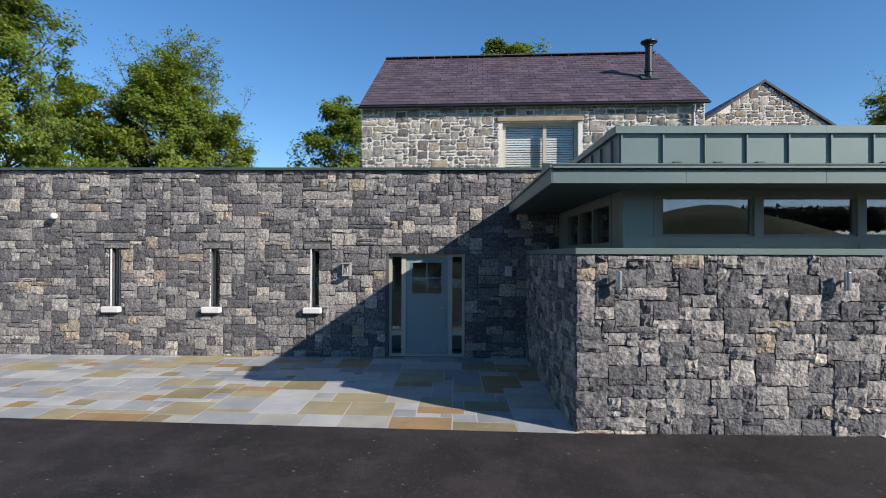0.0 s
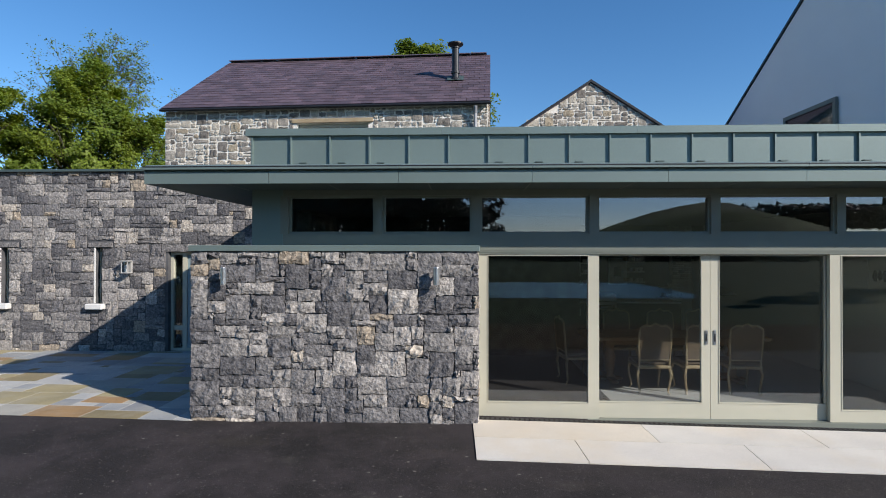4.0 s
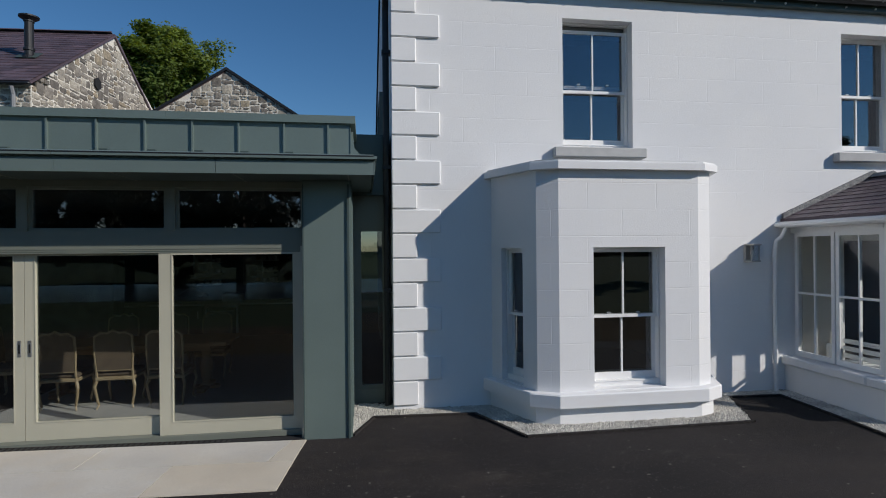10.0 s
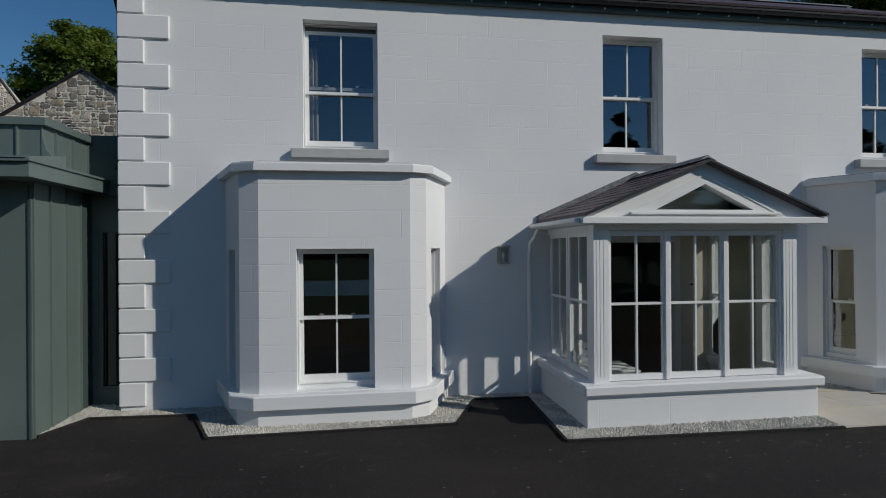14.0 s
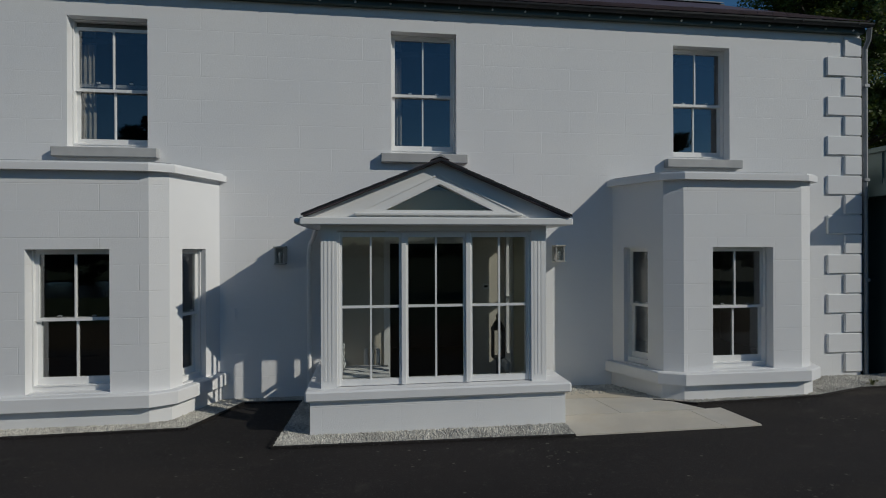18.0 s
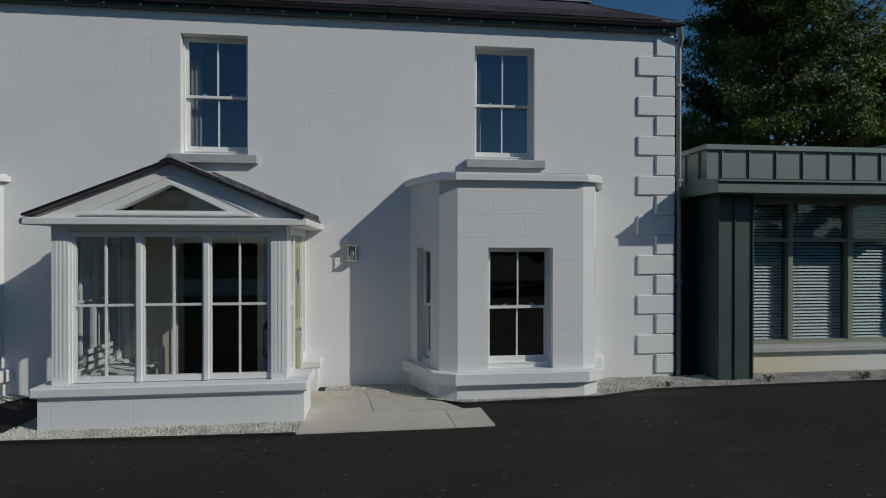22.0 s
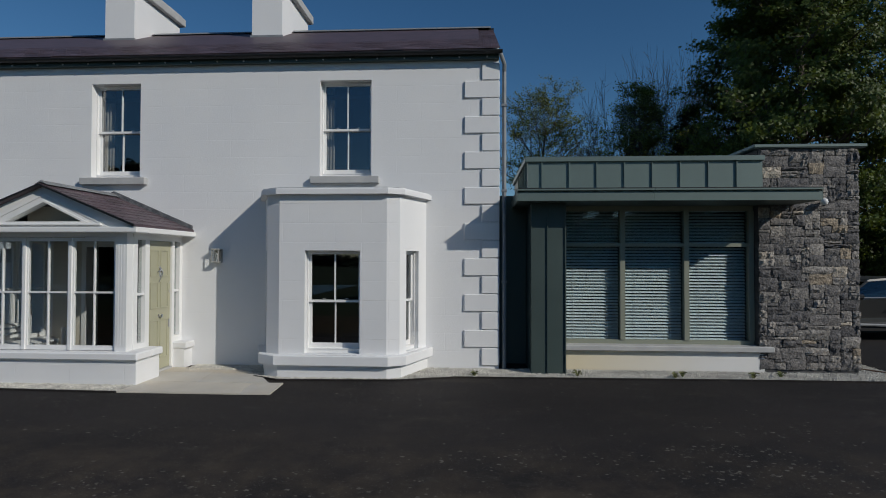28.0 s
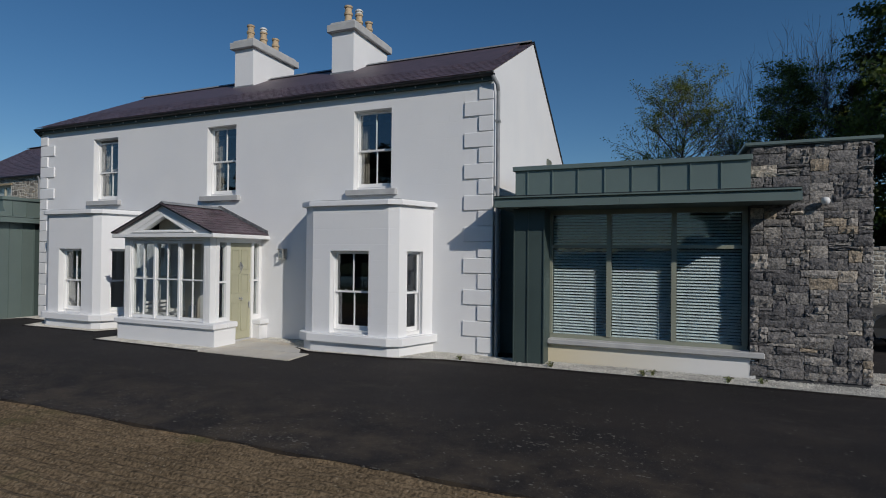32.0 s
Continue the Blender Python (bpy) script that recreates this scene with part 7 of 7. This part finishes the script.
part("roof", loft([(-0.52, 1.49), (-0.36, 1.555), (0.3, 1.605), (1.2, 1.605), (1.98, 1.53), (1.96, 1.49), (1.2, 1.56), (0.3, 1.56)], crown=0.03), "car_paint", car)
for s in (-1, 1):
    rail = lambda x, z, o=0.008: (x, s * (car_side(x, z) + o), z)  # noqa: E731
    part("front_pillar", tube(bmesh.new(), [rail(-1.12, 1.06), rail(-0.8, 1.26), rail(-0.44, 1.5)], 0.028, 6), "car_paint", car)
    part("door_pillar", tube(bmesh.new(), [rail(0.42, 1.07), rail(0.36, 1.55)], 0.03, 6), "black_metal", car)
    part("rear_pillar", tube(bmesh.new(), [rail(1.5, 1.07), rail(1.62, 1.53)], 0.04, 6), "car_paint", car)
    part("window_strip", tube(bmesh.new(), [rail(-1.05, 1.085), rail(0.2, 1.1), rail(1.9, 1.11)], 0.013, 6), "lead", car, "bright metal strip")
    part("mirror", boxed(-0.93, -0.75, s * 0.93 + (0.0 if s > 0 else -0.2), s * 0.93 + (0.2 if s > 0 else 0.0), 1.06, 1.2, 0.04), "black_metal", car)
    for x in (-0.98, 0.4, 1.32):
        part("door_seam", tube(bmesh.new(), [rail(x, z, -0.001) for z in (0.46, 0.7, 0.95, 1.06)], 0.006, 4), "rubber", car)
    for x in (0.16, 1.12):
        part("door_handle", tube(bmesh.new(), [rail(x, 0.9, 0.0), rail(x + 0.03, 0.9, 0.03), rail(x + 0.19, 0.905, 0.03), rail(x + 0.22, 0.905, 0.0)], 0.015, 6), "lead", car, "bright door handle")
    part("sill_trim", tube(bmesh.new(), [rail(-0.98, 0.42, 0.005), rail(0, 0.4, 0.012), rail(0.95, 0.42, 0.005)], 0.035, 6), "lead", car, "silver sill trim")
    part("sill", boxed(-1.0, 0.98, s * 0.84 - 0.05, s * 0.84 + 0.05, 0.24, 0.38, 0.02), "rubber", car)
    part("headlight", boxed(-2.27, -1.95, s * 0.7 - 0.13, s * 0.7 + 0.13, 0.72, 0.86, 0.03), "lamp_glass", car)
    for x in (-1.42, 1.38):
        part("arch_lip", tube(bmesh.new(), [(u, s * (car_side(u, z) + 0.004), z) for u, z in arch(x, 0.4, 14)], 0.02, 6), "rubber", car)
        wh = part("wheel", tube(bmesh.new(), [(x, s * 0.68, 0.33), (x, s * 0.7, 0.33), (x, s * 0.87, 0.33), (x, s * 0.885, 0.33)], 0.335, 26), "rubber", car)
        part("rim", tube(bmesh.new(), [(x, s * 0.86, 0.33), (x, s * 0.892, 0.33)], 0.235, 26), "black_metal", wh)
        bm = bmesh.new()
        for q in range(10):
            c, d = math.cos(q * math.pi / 5), math.sin(q * math.pi / 5)
            tube(bm, [(x + 0.03 * c, s * 0.9, 0.33 + 0.03 * d), (x + 0.23 * c, s * 0.905, 0.33 + 0.23 * d)], 0.016, 5)
        part("spokes", bm, "lead", wh)


# ---- trees ----
def leaves(name, corners, mat, parent):
    """Many loose leaves as one mesh, from an array of three corners each."""
    n = len(corners)
    me = bpy.data.meshes.new(name)
    me.vertices.add(n * 3)
    me.vertices.foreach_set("co", corners.reshape(-1).astype(np.float32))
    me.loops.add(n * 3)
    me.loops.foreach_set("vertex_index", np.arange(n * 3, dtype=np.int32))
    me.polygons.add(n)
    me.polygons.foreach_set("loop_start", np.arange(0, n * 3, 3, dtype=np.int32))
    me.update(calc_edges=True)
    me.materials.append(MATS[mat])
    ob = new(name, me)
    ob.parent = parent
    return tagged(ob, kind="stuff")


def leaf_corners(p, leaf, nr, centre=(0, 0, 0)):
    """Small pointed leaves round points; each turns its face outwards and up, more or less."""
    n = len(p)
    out = p - np.array(centre)
    out /= np.linalg.norm(out, axis=1, keepdims=True) + 1e-6
    out = out + np.array([0, 0, 0.5]) + nr.normal(0, 0.6, (n, 3))
    out /= np.linalg.norm(out, axis=1, keepdims=True)
    a = nr.normal(0, 1, (n, 3))
    a -= out * (a * out).sum(1, keepdims=True)
    a /= np.linalg.norm(a, axis=1, keepdims=True)
    b = np.cross(out, a)
    s = leaf * nr.uniform(0.6, 1.35, (n, 1))
    return np.stack([p - a * s, p + a * s * 0.6 - b * s * 0.75, p + a * s * 0.6 + b * s * 0.75], 1)


def tree(name, label, x, y, height, spread, mat, seed, per=34, trunk=0.25, low=0.25, leaf=0.11, limbs=22, clump=0.5, kids=(4, 4), lean=0.0, wood="bark", rise=0.45, vase=0.0):
    """A tapered trunk that forks into limbs, boughs and twigs; leaves gather in flat, uneven sprays at the twigs' ends."""
    rg = random.Random(seed)
    t = thing(name, label, "tree", at=(x, y, -0.08))
    bm = bmesh.new()
    top = 0.74 if not vase else vase
    stem = lambda f: Vector((lean * f * f, 0.15 * math.sin(5 * f + seed), height * f))  # noqa: E731
    tube(bm, [stem(top * q / 8) for q in range(9)], trunk, 9, trunk * (0.4 if vase else 0.12))
    tips = []

    def bough(p, d, length, r, depth):
        bend = Vector((rg.gauss(0, 0.12), rg.gauss(0, 0.12), rg.uniform(0.0, 0.22)))
        m = p + d * length * 0.5
        e = m + (d + bend).normalized() * length * 0.5
        tube(bm, [p, m, e], r, 5 if depth < 2 else 3, r * 0.45)
        if depth == len(kids) - 1 and per > 12:
            tips.append((m, length))
            tips.append((e, length))
        if depth == len(kids):
            tips.append((e, length))
            tips.append((m.lerp(e, 0.3), length))
            return
        for q in range(kids[depth]):
            f = 0.35 + 0.65 * (q + rg.random()) / kids[depth]
            b = p.lerp(m, f * 2) if f < 0.5 else m.lerp(e, f * 2 - 1)
            nd = (d + Vector((rg.gauss(0, 0.55), rg.gauss(0, 0.55), rg.gauss(0.15, 0.4)))).normalized()
            bough(b, nd, length * rg.uniform(0.4, 0.62), max(0.011 if wood == "twig" else 0.006, r * 0.5), depth + 1)

    for k in range(limbs):
        f = low + (0.93 - low) * (k + rg.random()) / limbs
        g = (f - low) / (1 - low)
        reach = spread * (0.55 + 0.45 * math.sin(math.pi * min(1, 0.25 + 0.75 * g))) * (1.0 - 0.55 * g ** 3) * rg.uniform(0.6, 1.0)
        a = k * 2.4 + rg.uniform(-0.5, 0.5)
        s = max(0.1, f - 0.10 - 0.06 * rg.random())
        if vase:
            s = vase * rg.uniform(0.55, 1.0)
        d = Vector((math.cos(a), math.sin(a), rise * rg.uniform(0.3, 1.3) + 0.9 * g * g)).normalized()
        bough(stem(s), d, (0.95 if not vase else height * (1 - vase) * 0.62 / max(0.35, spread)) * (reach if not vase else spread * rg.uniform(0.7, 1.0)), trunk * 0.34 * (1.1 - f), 0)
    nr = np.random.default_rng(seed)
    cs = np.array([e for e, _ in tips])
    p = cs
    if per:
        lot = nr.uniform(0.35, 1.65, len(cs))
        pick = np.repeat(np.arange(len(cs)), (per * lot).astype(int))
        size = clump * nr.uniform(0.6, 1.25, len(cs))
        off = nr.normal(0, 1, (len(pick), 3))
        off /= np.linalg.norm(off, axis=1, keepdims=True)
        p = cs[pick] + off * (size[pick] * nr.random(len(pick)) ** 0.45)[:, None] * np.array([1, 1, 0.5])
    # the whole tree is brought to its height and its reach
    wide = spread / np.percentile(np.hypot(p[:, 0], p[:, 1]), 96)
    tall = height / np.percentile(p[:, 2], 99.7)
    grow = np.array([wide, wide, tall])
    for q in bm.verts:
        q.co = Vector((q.co.x * wide, q.co.y * wide, q.co.z * tall))
    part("trunk", bm, wood, t)
    if per:
        leaves("crown", leaf_corners(p * grow, leaf, nr, (lean * 0.4, 0, height * 0.55)), mat, t)
    return t


tree("tree", "tall broad tree in spring leaf behind the stone wall", -15.5, 17.75, 12.1, 3.05, "leaf_bright", 1, 40, 0.2, 0.15, 0.06, 58, 0.36)
tree("tree", "round tree in yellow-green leaf with twiggy top behind the stone wall", -15.0, 27.5, 11.9, 3.8, "leaf_bright", 2, 36, 0.24, 0.16, 0.08, 56, 0.5)
tree("tree", "thin-leaved tree whose fine twigs rise over its neighbours", -15.1, 29.0, 13.9, 3.7, "leaf_bright", 21, 9, 0.18, 0.35, 0.066, 70, 0.42, (4, 4), 0, "twig", 0.8)
tree("tree", "low leafy tree filling the gap behind the stone wall", -18.3, 25.6, 10.4, 2.8, "leaf_bright", 6, 30, 0.2, 0.12, 0.08, 38, 0.48)
tree("tree", "low bushy tree behind the stone wall", -12.7, 29.0, 9.6, 2.5, "leaf_bright", 19, 32, 0.2, 0.12, 0.08, 30, 0.5)
tree("tree", "small bright tree beside the barn", -5.6, 26.6, 9.9, 2.5, "leaf_bright", 3, 20, 0.16, 0.12, 0.08, 56, 0.42, (3, 4))
tree("tree", "round tree in full green leaf behind the barns", 2.4, 27.0, 12.5, 3.6, "leaf_green", 5, 72, 0.28, 0.25, 0.085, 48, 0.55)
tree("tree", "sparse wind-bent tree leafing out behind the zinc room", 30.6, 36.0, 14.4, 4.3, "leaf_olive", 7, 9, 0.22, 0.5, 0.062, 50, 0.45, (5, 4), 1.3, "twig", 0.9)
tree("tree", "thin leafless tree of fine pale twigs", 35.2, 31.8, 13.6, 3.3, "leaf_olive", 8, 0, 0.18, 0.4, 0.06, 24, 0.2, (7, 6, 4), 0, "twig", 0.6, 0.36)
tree("tree", "tall leafless tree of fine brown twigs", 39.0, 32.5, 15.6, 3.6, "leaf_olive", 18, 0, 0.22, 0.4, 0.06, 28, 0.2, (7, 6, 4), 0, "twig", 0.6, 0.36)
tree("tree", "half-open tree in olive leaf before the dark wood", 35.9, 29.6, 12.3, 2.9, "leaf_olive", 12, 13, 0.2, 0.16, 0.066, 76, 0.5, (3, 4), 0, "twig", 0.6)
tree("tree", "ivy-dark tree beyond the end wall", 38.9, 30.2, 11.2, 2.1, "leaf_dark", 9, 16, 0.2, 0.1, 0.075, 70, 0.5, (3, 4))
tree("tree", "very large dark green tree that towers beyond the end wall", 42.4, 25.2, 18.4, 5.3, "leaf_deep", 10, 34, 0.42, 0.33, 0.088, 76, 0.62, (5, 5), 0, "bark", 0.35)
tree("tree", "dark tree at the edge of the lawn", 51.0, 26.0, 14.5, 4.9, "leaf_deep", 13, 60, 0.35, 0.1, 0.1, 30, 0.7)
tree("tree", "pale tree behind the house", 17.6, 22.8, 8.8, 1.9, "leaf_olive", 23, 14, 0.14, 0.2, 0.065, 44, 0.4, (3, 4))
hd = thing("hedge", "tall dark hedge, its solid core standing for shade under the trees", "hedge", at=(47, 31.5, 0))
nr = np.random.default_rng(77)
n = 26000
p = np.stack([nr.uniform(-10, 17, n), nr.normal(-0.7, 0.5, n), np.abs(nr.normal(2.6, 1.4, n))], -1)
leaves("foliage", leaf_corners(p, 0.13, nr, (0, 3, 2)), "leaf_dark", hd)
# solid dark box inside the foliage imitates the wood's deep shade
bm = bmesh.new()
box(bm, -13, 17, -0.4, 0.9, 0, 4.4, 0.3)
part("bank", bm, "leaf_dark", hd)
bm = bmesh.new()
prism(bm, [(35.2, 15.6), (70, 13.5), (70, 45), (35.2, 45)], -0.04, 0.03)
tagged(part("lawn", bm, "grass"), "mown lawn under the big trees", "lawn", kind="structure")
gw_ = thing("garden_wall", "old rubble garden wall with pale mortar, high then low", "stone wall", kind="structure")
part("core", boxed(33.4, 35.95, 15.03, 15.5, -0.05, 2.36), "mortar_light", gw_)
part("core", boxed(35.95, 36.9, 15.08, 15.45, -0.05, 0.92), "mortar_light", gw_)
stones(gw_, (33.4, 35.95, 0.0, 2.34), Matrix.Translation((0, 15.03, 0)), 81, **rub)
stones(gw_, (35.95, 36.9, 0.0, 0.9), Matrix.Translation((0, 15.08, 0)), 82, **rub)
for q in range(9):
    part("cope_stone", boxed(33.4 + 0.284 * q, 33.675 + 0.284 * q, 14.98, 15.55, 2.36, 2.44 + 0.02 * (q % 3), 0.015), "barn_stone", gw_)
for q in range(4):
    part("cope_stone", boxed(35.96 + 0.235 * q, 36.185 + 0.235 * q, 15.03, 15.5, 0.92, 0.98 + 0.015 * (q % 2), 0.012), "barn_stone", gw_)

# the country opposite the house, which the glass reflects
bm = bmesh.new()
cols = []
for k in range(81):
    x = -420 + 10.5 * k
    h = 2.5 + 20.5 * math.exp(-((x - 108) / (52 if x < 108 else 44)) ** 2) + 6 * math.exp(-((x + 190) / 60) ** 2) + 1.2 * noise.noise((x * 0.03, 0, 0))
    cols.append([bm.verts.new((x, -150 - 0.25 * abs(x) * 0.3, -1)), bm.verts.new((x, -185, h * 0.7)), bm.verts.new((x, -215, h))  , bm.verts.new((x, -330, -1))])
for c, d in zip(cols, cols[1:]):
    for q in range(3):
        bm.faces.new((c[q], c[q + 1], d[q + 1], d[q]))
bmesh.ops.recalc_face_normals(bm, faces=bm.faces[:])
tagged(part("water", boxed(-70, 17, -26, -12.5, -0.2, -0.055), "water"), "still pale water across the fields", "pond", kind="structure")
tagged(part("backdrop", bm, "hill_grass", smooth=True), "long green hill across the fields", "hill", kind="structure")
tree("tree", "dark spreading conifer across the water", 2.6, -27.5, 12.5, 5.2, "conifer", 15, 62, 0.4, 0.1, 0.17, 34, 0.7, (4, 4), 0, "bark", 0.1)
for xx, hh, sd in ((-5.5, 10.5, 31), (-12.5, 12.0, 32), (-20.0, 11.0, 33)):
    tree("tree", "dark broad tree across the water", xx, -28.5, hh, 4.4, "conifer", sd, 40, 0.35, 0.06, 0.2, 24, 0.8)
for xx, yy, hh, sd in ((33.2, -20.0, 11.6, 41), (38.5, -17.0, 9.6, 42), (44.5, -18.5, 10.2, 43), (52.0, -19.0, 11.0, 44)):
    tree("tree", "leafy tree across the field from the house", xx, yy, hh, 2.7, "leaf_dark", sd, 34, 0.22, 0.08, 0.13, 20, 0.55)
wd = thing("hedgerow", "low dark hedgerow trees far across the field", "hedgerow", at=(0, -118, 0))
nr = np.random.default_rng(16)
at = nr.uniform(-130, 170, 260)
hi = nr.uniform(0.5, 1.0, 260) ** 2 * 4.2
pick = nr.integers(0, 260, 9000)
p = np.stack([at[pick] + nr.normal(0, 1.6, 9000), nr.normal(0, 1.2, 9000), hi[pick] * nr.random(9000) ** 0.6], -1)
leaves("foliage", leaf_corners(p, 0.8, nr), "conifer", wd)
wo = thing("woodland", "dark wood on the brow of the far hill", "woodland", at=(150, -205, 0))
p = np.stack([nr.normal(0, 17, 4000), nr.normal(0, 3, 4000), 12 + 9 * nr.random(4000)], -1)
leaves("foliage", leaf_corners(p, 1.3, nr), "conifer", wo)

# ---- roof slates of the house, last ----
slates(roof, (HX0 - 0.02, 7.81, 5.94), (1, 0, 0), slope, HX1 - HX0 + 0.04, slope.length, 0.30, 0.21, 62)
